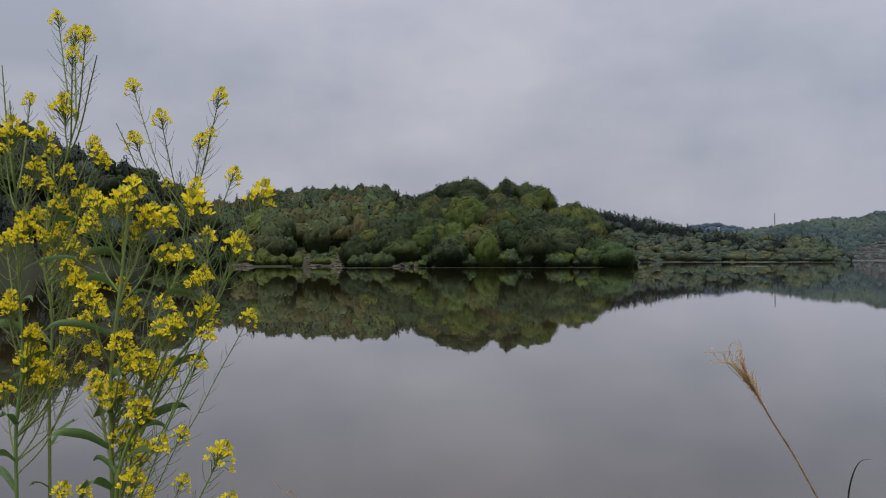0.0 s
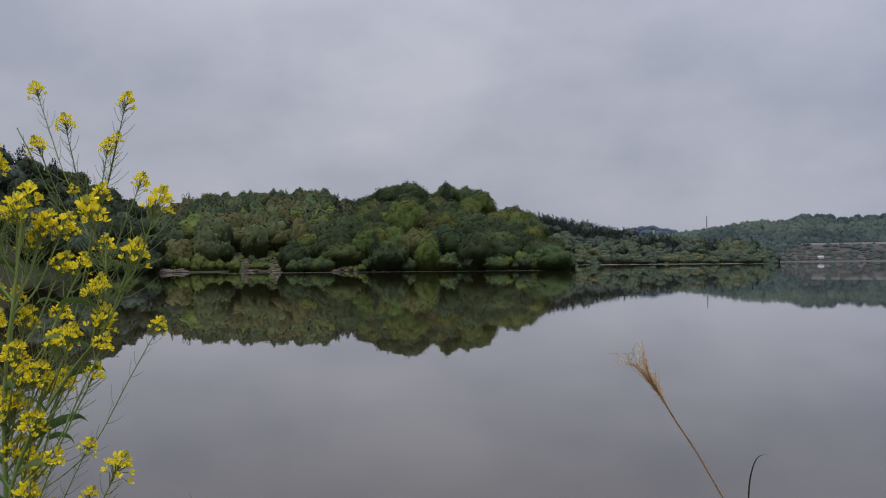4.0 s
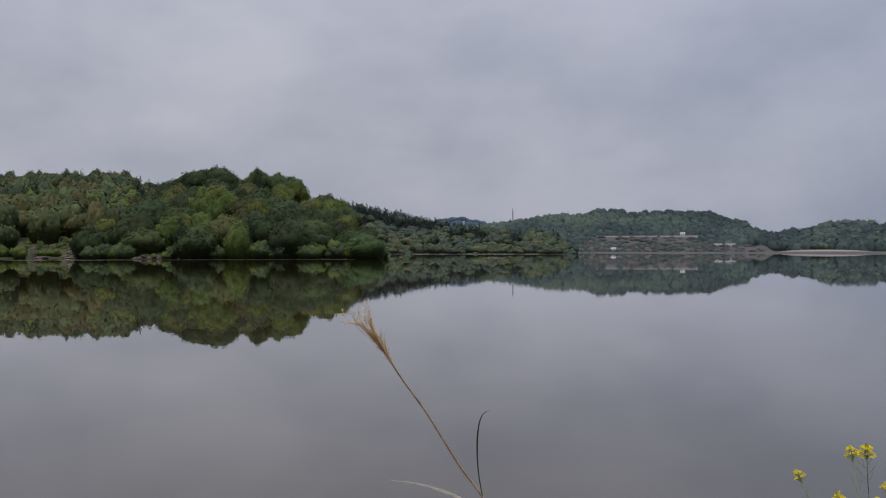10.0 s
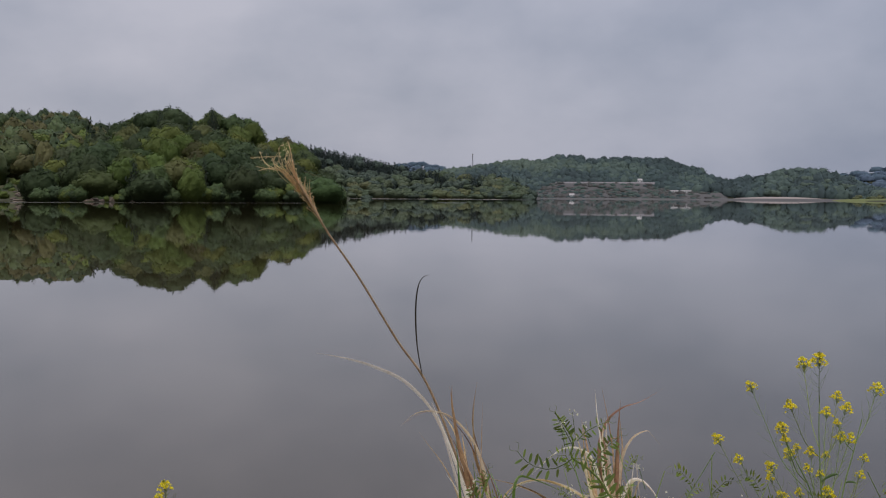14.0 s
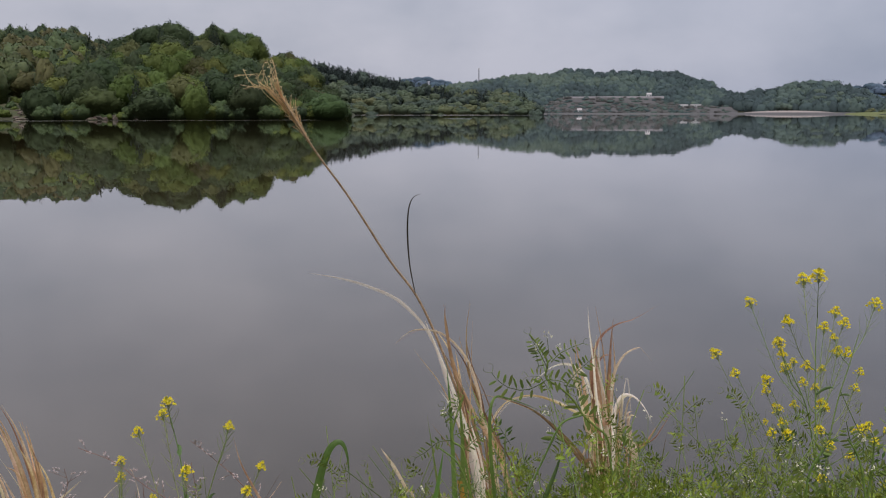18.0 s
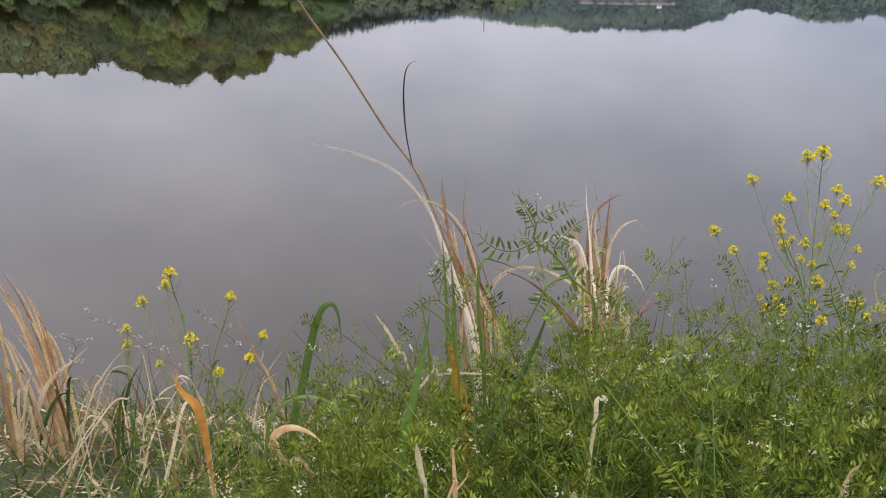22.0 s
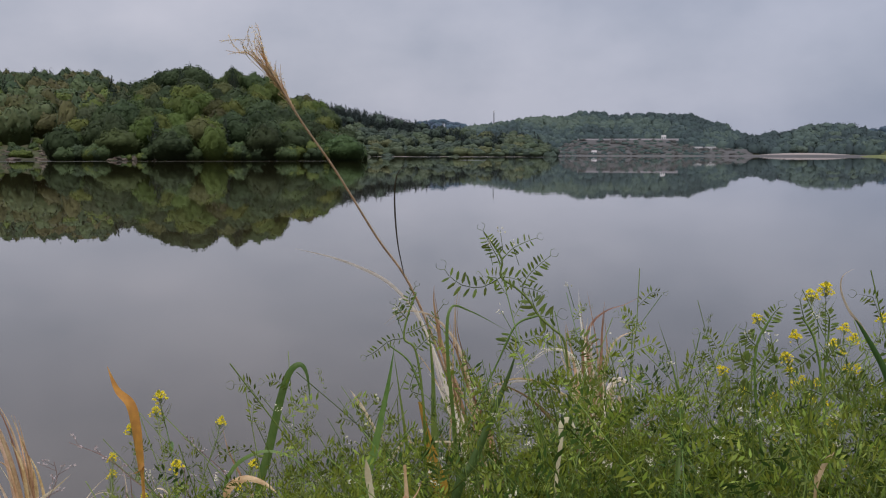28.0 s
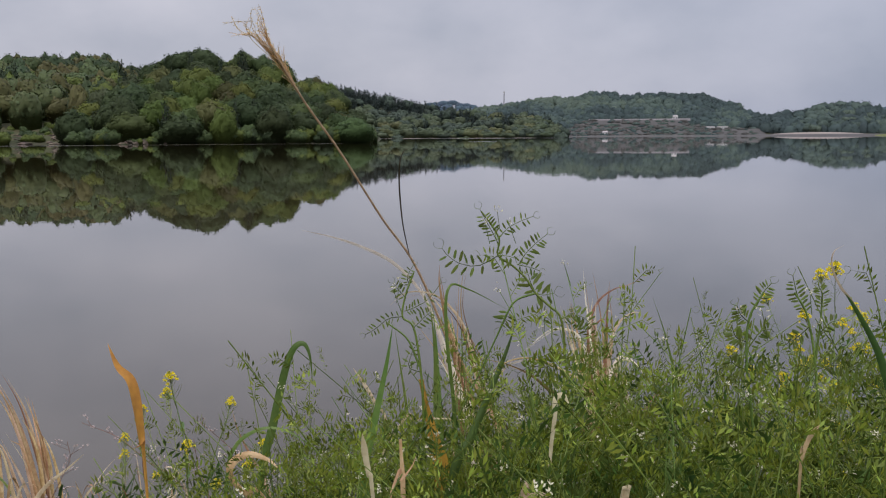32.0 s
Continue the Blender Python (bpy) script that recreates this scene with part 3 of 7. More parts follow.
crest_places = [polar(a_, r_) for a_, r_ in zip(np.arange(0.6, 4.2, 0.42), (322, 326, 321, 327, 323, 320, 325, 321, 324))]
if rest:
    wood_mass("woods_main_hill", rest + [tuple(p) for p in crest_places], models_mid, wood_kinds, broad, pick_main, "mixed spring woods covering the upper main hill")
back_places = [p for p in scatter(hill_back, 11.5) if not (-13.7 < math.degrees(math.atan2(p[0], p[1])) < -9.8 and math.hypot(p[0], p[1]) < 313)]
wood_mass("woods_back_hill", back_places, models_mid, wood_kinds, lambda p: (rng.uniform(6, 8), rng.uniform(15, 20)) if p else (rng.uniform(10, 17), rng.uniform(9, 20)), mixed((2, 3, 11, 2.5, 0, 3), 0.08), "brownish-green spring woods on the hill behind")
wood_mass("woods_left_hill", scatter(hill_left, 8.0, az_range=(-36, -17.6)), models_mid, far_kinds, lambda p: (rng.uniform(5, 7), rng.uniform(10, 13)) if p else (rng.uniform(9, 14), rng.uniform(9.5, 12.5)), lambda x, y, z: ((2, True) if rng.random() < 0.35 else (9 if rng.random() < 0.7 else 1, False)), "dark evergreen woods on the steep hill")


def ridge_kind(x, y, z):
    r, az = math.hypot(x, y), math.degrees(math.atan2(x, y))
    crest = r > np.interp(az, [4, 12, 15, 23.5], [690, 690, 680, 650])
    head = 16.6 < az < 20.2 and r > 622
    pine = rng.random() < (0.95 if crest and az < 14.5 else 0.75 if crest or head else 0.08)
    tone = noise.noise(Vector((x * 0.02, y * 0.02, 5.2))) + rng.normal(0, 0.22) + (0.12 if az > 20.4 else 0)
    return (2 if pine else 1 if crest and az < 16 else 7 if tone > 0.42 else 0 if tone > -0.1 else 1), pine


crest_pines = [(r_ * math.sin(radians(a_)), r_ * math.cos(radians(a_))) for a_, r_ in zip(np.arange(4.2, 14.4, 0.1) + rng.uniform(-0.05, 0.05, 102), rng.uniform(748, 782, 102))]
crest_pines = [(x, y, float(land(np.array([x]), np.array([y]))[0])) for x, y in crest_pines]
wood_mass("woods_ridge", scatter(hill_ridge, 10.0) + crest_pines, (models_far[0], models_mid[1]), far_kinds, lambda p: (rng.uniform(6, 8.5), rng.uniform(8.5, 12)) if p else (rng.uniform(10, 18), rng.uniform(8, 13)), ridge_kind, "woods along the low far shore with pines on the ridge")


shore_scrub = []
for a_ in np.arange(9.9, 23.6, 0.11):
    p = polar(a_ + rng.uniform(-0.05, 0.05), rng.uniform(599, 618))
    shore_scrub.append((p.x, p.y, min(p.z, 2.5) - 0.6))
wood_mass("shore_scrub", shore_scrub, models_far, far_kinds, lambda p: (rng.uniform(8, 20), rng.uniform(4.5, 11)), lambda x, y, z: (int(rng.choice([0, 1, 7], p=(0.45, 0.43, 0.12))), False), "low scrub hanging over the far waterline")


def tower_kind(x, y, z):
    tone = noise.noise(Vector((x * 0.011, y * 0.011, 3.1))) + rng.normal(0, 0.13)
    return (10 if tone > 0.3 else 4 if tone > 0.06 else 5 if tone > -0.2 else 6), False


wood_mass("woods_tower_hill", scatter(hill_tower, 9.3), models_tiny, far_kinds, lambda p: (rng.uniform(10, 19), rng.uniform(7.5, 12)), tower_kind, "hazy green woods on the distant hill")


def right_kind(x, y, z):
    az = math.degrees(math.atan2(x, y))
    tone = noise.noise(Vector((x * 0.014, y * 0.014, 9.4))) + rng.normal(0, 0.12) + 0.35 * min(1, max(-1, (az - 38.4) / 1.5)) - 0.06
    pine = rng.random() < (0.3 if az < 37 else 0.06)
    return (6 if pine or tone < -0.22 else 5 if tone < 0.02 else 4 if tone < 0.36 else 10), pine


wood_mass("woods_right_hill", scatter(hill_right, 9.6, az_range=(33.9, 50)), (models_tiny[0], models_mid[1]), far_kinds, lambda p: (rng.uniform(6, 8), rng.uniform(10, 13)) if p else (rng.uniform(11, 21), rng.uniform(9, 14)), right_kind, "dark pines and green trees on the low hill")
pale_crowns = [polar(a_ + rng.uniform(-0.2, 0.2), rng.uniform(975, 1015), -1.0) for a_ in np.arange(38.6, 44.2, 0.33)]
wood_mass("pale_crowns", [tuple(p) for p in pale_crowns], models_mid, far_kinds, lambda p: (rng.uniform(17, 27), rng.uniform(12, 16)), lambda x, y, z: (10 if rng.random() < 0.5 else 4, False), "broad pale green trees on the foot of the low hill")
crest_trees = [polar(a_ + rng.uniform(-0.12, 0.12), rng.uniform(1045, 1062), -1.0) for a_ in np.arange(36.4, 43.6, 0.27)]
wood_mass("crest_trees", [tuple(p) for p in crest_trees], models_mid, far_kinds, lambda p: (rng.uniform(7, 13), rng.uniform(11.5, 15.5)), lambda x, y, z: (6 if rng.random() < 0.75 else 5, False), "dark round-headed pines on the crest of the low hill")
willows = [polar(a_ + rng.uniform(-0.1, 0.1), rng.uniform(850, 940), -0.6) for a_ in np.arange(44.2, 48, 0.16)]
wood_mass("shore_willows", [tuple(p) for p in willows], models_far, far_kinds, lambda p: (rng.uniform(8, 16), rng.uniform(4, 8)), lambda x, y, z: (7 if rng.random() < 0.6 else 4, False), "soft yellow-green willow scrub on the grassy shore")
wood_mass("woods_far_hill", scatter(hill_far, 17.0), models_tiny, far_kinds, lambda p: (rng.uniform(24, 34), rng.uniform(9, 12)), lambda x, y, z: (3, False), "woods on a remote hill, haze put into their blue colour")
wood_mass("woods_distant_hill", scatter(hill_distant, 40.0, az_range=(40, 56)), models_tiny, far_kinds, lambda p: (46, 16), lambda x, y, z: (3, False), "woods on the most distant hill, coloured blue for haze")

# ---- far shore details ----
def lump(seed, sx, sy, sz, mat, name, sub=2):
    """A weathered boulder or slab."""
    g = random.Random(seed)
    bm = bmesh.new()
    bmesh.ops.create_icosphere(bm, subdivisions=sub, radius=1)
    off = Vector((g.uniform(0, 50), g.uniform(0, 50), g.uniform(0, 50)))
    for v in bm.verts:
        k = 1 + 0.45 * noise.noise(v.co * 1.3 + off) + 0.2 * noise.noise(v.co * 3.1 + off)
        v.co = Vector((v.co.x * sx * k, v.co.y * sy * k, max(v.co.z, -0.4) * sz * k))
    me = bpy.data.meshes.new(name)
    bm.to_mesh(me)
    bm.free()
    me.materials.append(mat)
    return new(name, me)


rock_rng = random.Random(5)
rock_spots = [(az0 + rock_rng.uniform(-0.25, 0.25), big) for az0, big in
              [(-6.1, 1.0), (-5.7, 1.3), (-5.2, 1.4), (-4.8, 1.2), (-4.4, 1.0), (-3.4, 0.8), (-3.0, 0.7), (1.9, 0.7), (2.4, 0.5),
               (-10.2, 0.6), (-12.0, 0.6), (-16.2, 0.9), (-16.8, 1.0), (-17.4, 1.2), (-18.0, 1.0)]]
for i, (a, big) in enumerate(rock_spots):
    for d in range(2):
        shore_r = float(np.interp(a, [-19, -17, -10, -9, 0, 9], [262, 270, 281, 252, 246, 252]))
        o = lump(i * 3 + d, big * rock_rng.uniform(1.4, 3.2), big * rock_rng.uniform(0.9, 1.6), big * rock_rng.uniform(0.5, 1.0), rock, "shore_rock")
        p = polar(a + d * rock_rng.uniform(-0.4, 0.4), shore_r + 0.6 + d * 1.6)
        o.location, o.rotation_euler = (p.x, p.y, 0.15 + 0.3 * d), (0, 0, -radians(a) + rock_rng.uniform(-0.3, 0.3))
        tagged(o, "weathered brown rock slab at the waterline", "rock", "rocks along the shore")

# bushes on the flat shore in front of the back hill and at the foot of the main hill
bush_models = [full_tree(110 + i, 270, size=0.052) for i in range(4)]
bush_meshes = []
for i, (v, f, nn) in enumerate(bush_models):
    for kd in (0, 1, 1, 3):
        o = mesh_object("crown", v - np.array([0, 0, 0.16]), f, wood_kinds[kd], normals=nn)
        bush_meshes.append(o.data)
        bpy.data.objects.remove(o)
bush_rng = random.Random(11)
MAIN_SHORE = ([-9, -4, 0, 5, 9, 10.3], [253.0, 249, 247, 247, 253, 264])
for i in range(231):
    fresh = False
    if i < 24:
        a, r, s = bush_rng.uniform(-17.2, -13.0), bush_rng.uniform(282, 292), bush_rng.uniform(4, 8.5)
        fresh = True
    elif i < 27:
        a, r, s, fresh = -11.35 + 0.35 * (i - 25), 296.5, 4.6, True
    elif i < 52:
        a, r, s = bush_rng.uniform(-13.6, -9.0), bush_rng.uniform(300, 318), bush_rng.uniform(2.0, 4.5)
    elif i >= 222:
        a, s = -21.2 + 0.28 * (i - 222), bush_rng.uniform(5.0, 7.5)
        r = float(np.interp(a, [-25, -17], [225, 270])) + bush_rng.uniform(-2, 3)
    elif i >= 190:
        a, s = bush_rng.uniform(-23.0, -17.2), bush_rng.uniform(5.0, 9.5)
        r = float(np.interp(a, [-25, -17], [225, 270])) + bush_rng.uniform(0, 16)
    elif i < 80:
        a, s = bush_rng.uniform(4.5, 10.3), bush_rng.uniform(4.0, 7.5)
        r = float(np.interp(a, *MAIN_SHORE)) + bush_rng.uniform(-1, 4)
    else:
        a, s = bush_rng.uniform(-9.0, 10.2), bush_rng.uniform(3.0, 7.0)
        if -6.6 < a < -4.0:
            s *= 0.5
        r = float(np.interp(a, *MAIN_SHORE)) + bush_rng.uniform(-0.8, 3)
    p = polar(a, r)
    p.z = max(p.z, 0.1) - 0.3
    bush = thing("bush", p, "rounded fresh green bush at the lake shore", "bush", "bushes along the shore")
    bush.scale, bush.rotation_euler = (s, s, s * bush_rng.uniform(0.75, 1.0)), (0, 0, bush_rng.uniform(0, 6))
    k = bush_rng.randrange(4) * 4
    new("crown", bush_meshes[k + (0 if fresh else bush_rng.randrange(4))]).parent = bush

# pale clearing and beaches: low tongues of sand and gravel, a little above the land
def strip(name, a0, a1, r0, r1, h, mat, label, category="beach", n=40, taper=0.4):
    av = np.linspace(a0, a1, n)
    V = []
    for i, a in enumerate(av):
        e = max(math.sin(math.pi * i / (n - 1)), 0.0) ** taper
        wob = 0.12 * math.sin(i * 1.7) + 0.1 * math.sin(i * 0.6)
        for k, (f, zz) in enumerate([(0, -0.3), (0.12, h * 0.6), (0.5, h), (0.88, h * 0.8), (1, 0.1)]):
            rr = r0 + (r1 - r0) * (1 + (f - 1) * (0.4 + 0.6 * min(1, e * 1.3))) + wob * (r1 - r0) * 0.1
            V.append((rr * math.sin(radians(a)), rr * math.cos(radians(a)), zz * max(e, 0.15)))
    Fq = [(i * 5 + k, (i + 1) * 5 + k, (i + 1) * 5 + k + 1, i * 5 + k + 1) for i in range(n - 1) for k in range(4)]
    return tagged(mesh_object(name, V, np.array(Fq)[:, ::-1], mat, smooth=True), label, category, kind="structure")


# the open slope: a sheet that lies on the land
ca, cr = np.meshgrid(np.linspace(-13.9, -9.4, 40), np.linspace(293.5, 320, 24), indexing="ij")
CXX, CYY = cr * np.sin(np.radians(ca)), cr * np.cos(np.radians(ca))
CZ = np.maximum(land(CXX, CYY), -0.1) + 0.45 * np.clip((cr - 294) / 4, 0, 1) + 0.25 * np.sin(cr * 0.55 + ca * 2) * np.sin(ca * 5.3)
ci = np.arange(ca.size).reshape(ca.shape)
tagged(mesh_object("grass_slope", np.stack([CXX.ravel(), CYY.ravel(), CZ.ravel()], 1), np.stack([ci[:-1, :-1].ravel(), ci[1:, :-1].ravel(), ci[1:, 1:].ravel(), ci[:-1, 1:].ravel()], 1), gravel, smooth=True),
       "pale trampled grass and gravel clearing above the water", "ground", kind="structure")
stone_rng = random.Random(17)
for i in range(16):
    a, r = stone_rng.choice([-12.6, -12.2, -11.9, -10.7, -10.2, -9.9]) + stone_rng.uniform(-0.2, 0.2), stone_rng.uniform(296.5, 303)
    o = lump(200 + i, stone_rng.uniform(0.5, 1.3), stone_rng.uniform(0.4, 0.8), stone_rng.uniform(0.3, 0.6), rock, "shore_stone", 1)
    p = polar(a, r, 0.5)
    o.location = p
    tagged(o, "brown stone lying on the clearing", "rock", "stones on the clearing")
strip("beach_2", 10.0, 23.5, 594, 604, 0.12, sand, "thin pale strip of sand along the far shore")
strip("beach_3", 34.0, 47.5, 885, 935, 1.7, dry_field, "low brown shelf of the spit at the far shore")
strip("beach_4", 36.6, 42.8, 915, 975, 3.5, sand, "flat bank of pale sand on the spit", taper=0.5)
strip("beach_5", 23.3, 36.6, 905, 945, 1.1, dry_field, "low brown shore below the stepped field")
reed_bed = shade("reed_bed", (0.16, 0.17, 0.05), 0.9, 0.3, 0.3)
strip("bank_grass", 42.9, 60.0, 800, 930, 3.4, reed_bed, "yellow-green grassy shore", "grass")


def box(bm, sx, sy, sz, at, bevel=0.0):
    r = bmesh.ops.create_cube(bm, size=1, matrix=Matrix.Translation(at) @ Matrix.Diagonal((sx, sy, sz, 1)))
    if bevel:
        bmesh.ops.bevel(bm, geom=[e for e in bm.edges if all(v in r["verts"] for v in e.verts)], offset=bevel, segments=2, affect="EDGES")


def bm_part(name, bm, mat, parent, label=""):
    me = bpy.data.meshes.new(name)
    bm.to_mesh(me)
    bm.free()
    me.materials.append(mat)
    o = new(name, me)
    o.parent = parent
    return tagged(o, label) if label else o


roof_grey = shade("roof_tiles", (0.42, 0.38, 0.37), 0.8, 0.2, 0.8)


def house(az, r, w, d, h, roof, label, windows=3, dz=0.0):
    p = polar(az, r, dz)
    e = thing("house", p, label, "house", "buildings on the far shore")
    e.rotation_euler = (0, 0, -radians(az))
    bm = bmesh.new()
    box(bm, w, d, h, (0, 0, h / 2), 0.05)
    bm_part("wall", bm, white_paint, e)
    bm = bmesh.new()
    v = [bm.verts.new(c) for c in [(-w * .56, -d * .58, h), (w * .56, -d * .58, h), (w * .56, d * .58, h), (-w * .56, d * .58, h), (-w * .5, 0, h + roof), (w * .5, 0, h + roof)]]
    for f in [(0, 1, 5, 4), (2, 3, 4, 5), (0, 4, 3), (1, 2, 5), (3, 2, 1, 0)]:
        bm.faces.new([v[k] for k in f])
    bm_part("roof", bm, roof_grey, e)
    for i in range(windows):
        bm = bmesh.new()
        box(bm, w / windows * 0.45, 0.12, h * 0.4, ((i + 0.5) / windows * w - w / 2, -d / 2 - 0.03, h * 0.55))
        bm_part("window", bm, dark_glass, e)
    return e


house(30.92, 1082, 6.0, 5.0, 4.2, 1.8, "small pale house with a gable roof on the terrace", 2)
house(26.33, 948, 5.5, 5.0, 2.6, 1.6, "low white shed by the water", 3)
house(23.75, 955, 4.0, 3.0, 2.0, 0.8, "small white hut by the water", 2)
house(33.2, 1000, 9.0, 4.0, 2.4, 0.8, "long white greenhouse at the field edge", 4)
house(33.95, 1000, 12.0, 4.0, 2.4, 0.8, "long white greenhouse at the field edge", 5)

# the radio mast on the ridge
tp = polar(19.4, 1290)
mast = thing("radio_mast", tp, "slim grey steel radio mast on the wooded ridge", "mast")
H = 0.0519 * 1290 + EYE_Z - tp.z
for k in range(3):
    bm = bmesh.new()
    a = k * 2.094
    foot, top = Vector((1.3 * math.cos(a), 1.3 * math.sin(a), 0)), Vector((0.5 * math.cos(a), 0.5 * math.sin(a), H))
    dv = top - foot
    bmesh.ops.create_cone(bm, cap_ends=True, segments=6, radius1=0.28, radius2=0.22, depth=dv.length, matrix=Matrix.Translation((foot + top) / 2) @ dv.to_track_quat("Z", "Y").to_matrix().to_4x4())
    bm_part("leg", bm, grey_metal, mast)
for k in range(14):
    z0 = H * (k + 0.5) / 14
    q = 1.3 - 0.8 * z0 / H
    bm = bmesh.new()
    box(bm, q * 2, 0.1, 0.1, (0, 0.3, z0))
    box(bm, 0.1, q * 2, 0.1, (0.2, 0, z0 + 0.4))
    bm_part("brace", bm, grey_metal, mast)
for k in range(4):
    bm = bmesh.new()
    box(bm, 0.5, 0.3, 2.4, (0.9 * math.cos(k * 1.57), 0.9 * math.sin(k * 1.57), H - 1.6), 0.06)
    bm_part("antenna", bm, white_paint, mast)

# the low wall along the top of the stepped field
concrete = shade("pale_concrete", (0.27, 0.25, 0.255), 0.9, 0.2, 0.3)
wall_av = np.linspace(25.2, 31.9, 24)
WV = []
for a in wall_av:
    for rr, zz in ((1068, 18.6), (1068, 21.5), (1069.2, 21.5), (1069.2, 18.6)):
        WV.append((rr * math.sin(radians(a)), rr * math.cos(radians(a)), zz))
WQ = [(i * 4 + k, i * 4 + k + 1, (i + 1) * 4 + k + 1, (i + 1) * 4 + k) for i in range(23) for k in range(3)]
tagged(mesh_object("wall_terrace", WV, WQ, concrete), "low pale wall along the top of the field", "wall", kind="structure")

# scrub on the stepped field
scrub_places = []
for i in range(520):
    p = polar(rng.uniform(23.4, 36), rng.uniform(926, 1076))
    scrub_places.append((p.x, p.y, p.z))
wood_mass("field_scrub", scrub_places, models_tiny, far_kinds, lambda p: (rng.uniform(4, 11), rng.uniform(1.4, 3.2)),
          lambda x, y, z: (int(rng.choice([4, 5, 8], p=(0.25, 0.2, 0.55))), False), "brown and green scrub on the stepped field")

# ---- near bank: materials ----
rape_green = shade("rape_stem_green", (0.17, 0.24, 0.065), 0.5, 0.15, 30, leaf=0.0)
pod_green = shade("rape_pod_green", (0.20, 0.25, 0.07), 0.5, 0.15, 30)
rape_leaf = shade("rape_leaf_green", (0.12, 0.20, 0.06), 0.5, 0.2, 25, leaf=0.3)
petal_yellow = shade("rape_petal_yellow", (0.95, 0.80, 0.03), 0.6, 0.08, 60, per="island", hue=0.008, leaf=0.4)
bud_green = shade("rape_bud", (0.45, 0.42, 0.05), 0.6, 0.2, 60, per="island")
straw = shade("straw", (0.72, 0.53, 0.31), 0.6, 0.28, 14, second=(0.45, 0.27, 0.13), leaf=0.3)
reed_stalk = shade("reed_stalk", (0.78, 0.60, 0.40), 0.5, 0.2, 30, second=(0.55, 0.38, 0.22), leaf=0.3)
cream = shade("cream_dry_leaf", (0.82, 0.69, 0.48), 0.6, 0.22, 18, second=(0.56, 0.42, 0.26), leaf=0.4)
bone = shade("bleached_dry_leaf", (0.92, 0.84, 0.70), 0.55, 0.15, 22, second=(0.80, 0.70, 0.55), leaf=0.4)
rust = shade("rust_dry_leaf", (0.40, 0.245, 0.125), 0.6, 0.25, 16, second=(0.21, 0.115, 0.06), leaf=0.25)
ochre = shade("orange_dry_leaf", (0.62, 0.32, 0.055), 0.55, 0.2, 20, second=(0.42, 0.20, 0.045), leaf=0.3)
dark_blade = shade("dark_dry_leaf", (0.12, 0.095, 0.06), 0.6, 0.3, 20)
plume_gold = shade("plume_gold", (0.88, 0.69, 0.41), 0.7, 0.2, 20, per="island", leaf=0.5)
blade_green = shade("blade_green", (0.095, 0.160, 0.030), 0.45, 0.2, 16, second=(0.15, 0.205, 0.05), leaf=0.3)
dark_green = shade("dark_blade_green", (0.062, 0.112, 0.028), 0.5, 0.2, 16, leaf=0.2)
vetch_leaf = shade("vetch_leaf", (0.184, 0.232, 0.027), 0.45, 0.40, 14, per="island", hue=0.02, spec=0.25, leaf=0.26)
vetch_sprig_leaf = shade("vetch_sprig_leaf", (0.150, 0.195, 0.042), 0.55, 0.25, 14, per="island", hue=0.015, spec=0.2, leaf=0.3)
vetch_leaf_2 = shade("vetch_leaf_young", (0.240, 0.295, 0.038), 0.45, 0.3, 14, per="island", hue=0.02, spec=0.25, leaf=0.3)
# leaf green of the dark weeds; also paints shade into the vetch undergrowth
weed_shade_leaf = shade("dark_weed_shade_leaf", (0.074, 0.122, 0.024), 0.55, 0.3, 14, per="island", hue=0.02, spec=0.1, leaf=0.25)
vetch_stem = shade("vetch_stem", (0.13, 0.19, 0.035), 0.5, 0.2, 30)
vetch_white = shade("vetch_flower", (0.70, 0.65, 0.48), 0.7, 0.12, 60, per="island", leaf=0.3)
litter_mat = shade("straw_litter", (0.58, 0.46, 0.29), 0.8, 0.35, 12, per="island", second=(0.34, 0.25, 0.15))


def smooth_line(points, n):
    """A smooth line through a few points."""
    P = np.array(points, dtype=float)
    P = np.concatenate([[2 * P[0] - P[1]], P, [2 * P[-1] - P[-2]]])
    out = []
    segs = len(P) - 3
    for t in np.linspace(0, segs - 1e-6, n):
        i, u = int(t), t - int(t)
        a, b_, c, d = P[i:i + 4]
        out.append(0.5 * ((2 * b_) + (c - a) * u + (2 * a - 5 * b_ + 4 * c - d) * u * u + (3 * b_ - a - 3 * c + d) * u ** 3))
    return np.array(out)


def frames_of(line, hint=(0.27, 0.95, -0.1)):
    T = np.gradient(line, axis=0)
    T /= np.linalg.norm(T, axis=1)[:, None] + 1e-9
    S = np.cross(T, np.array(hint))
    S /= np.linalg.norm(S, axis=1)[:, None] + 1e-9
    return T, S, np.cross(S, T)


def tube(line, r0, r1, segs=6):
    """A tapering round stalk."""
    T, S, N = frames_of(line)
    n = len(line)
    rad = np.linspace(r0, r1, n)[:, None, None]
    ang = np.linspace(0, 2 * np.pi, segs, endpoint=False)
    ring = S[:, None] * np.cos(ang)[None, :, None] + N[:, None] * np.sin(ang)[None, :, None]
    V = (line[:, None] + ring * rad).reshape(-1, 3)
    i = np.arange(n * segs).reshape(n, segs)
    j = np.roll(i, -1, axis=1)
    Q = np.stack([i[:-1].ravel(), j[:-1].ravel(), j[1:].ravel(), i[1:].ravel()], 1)
    return V, Q


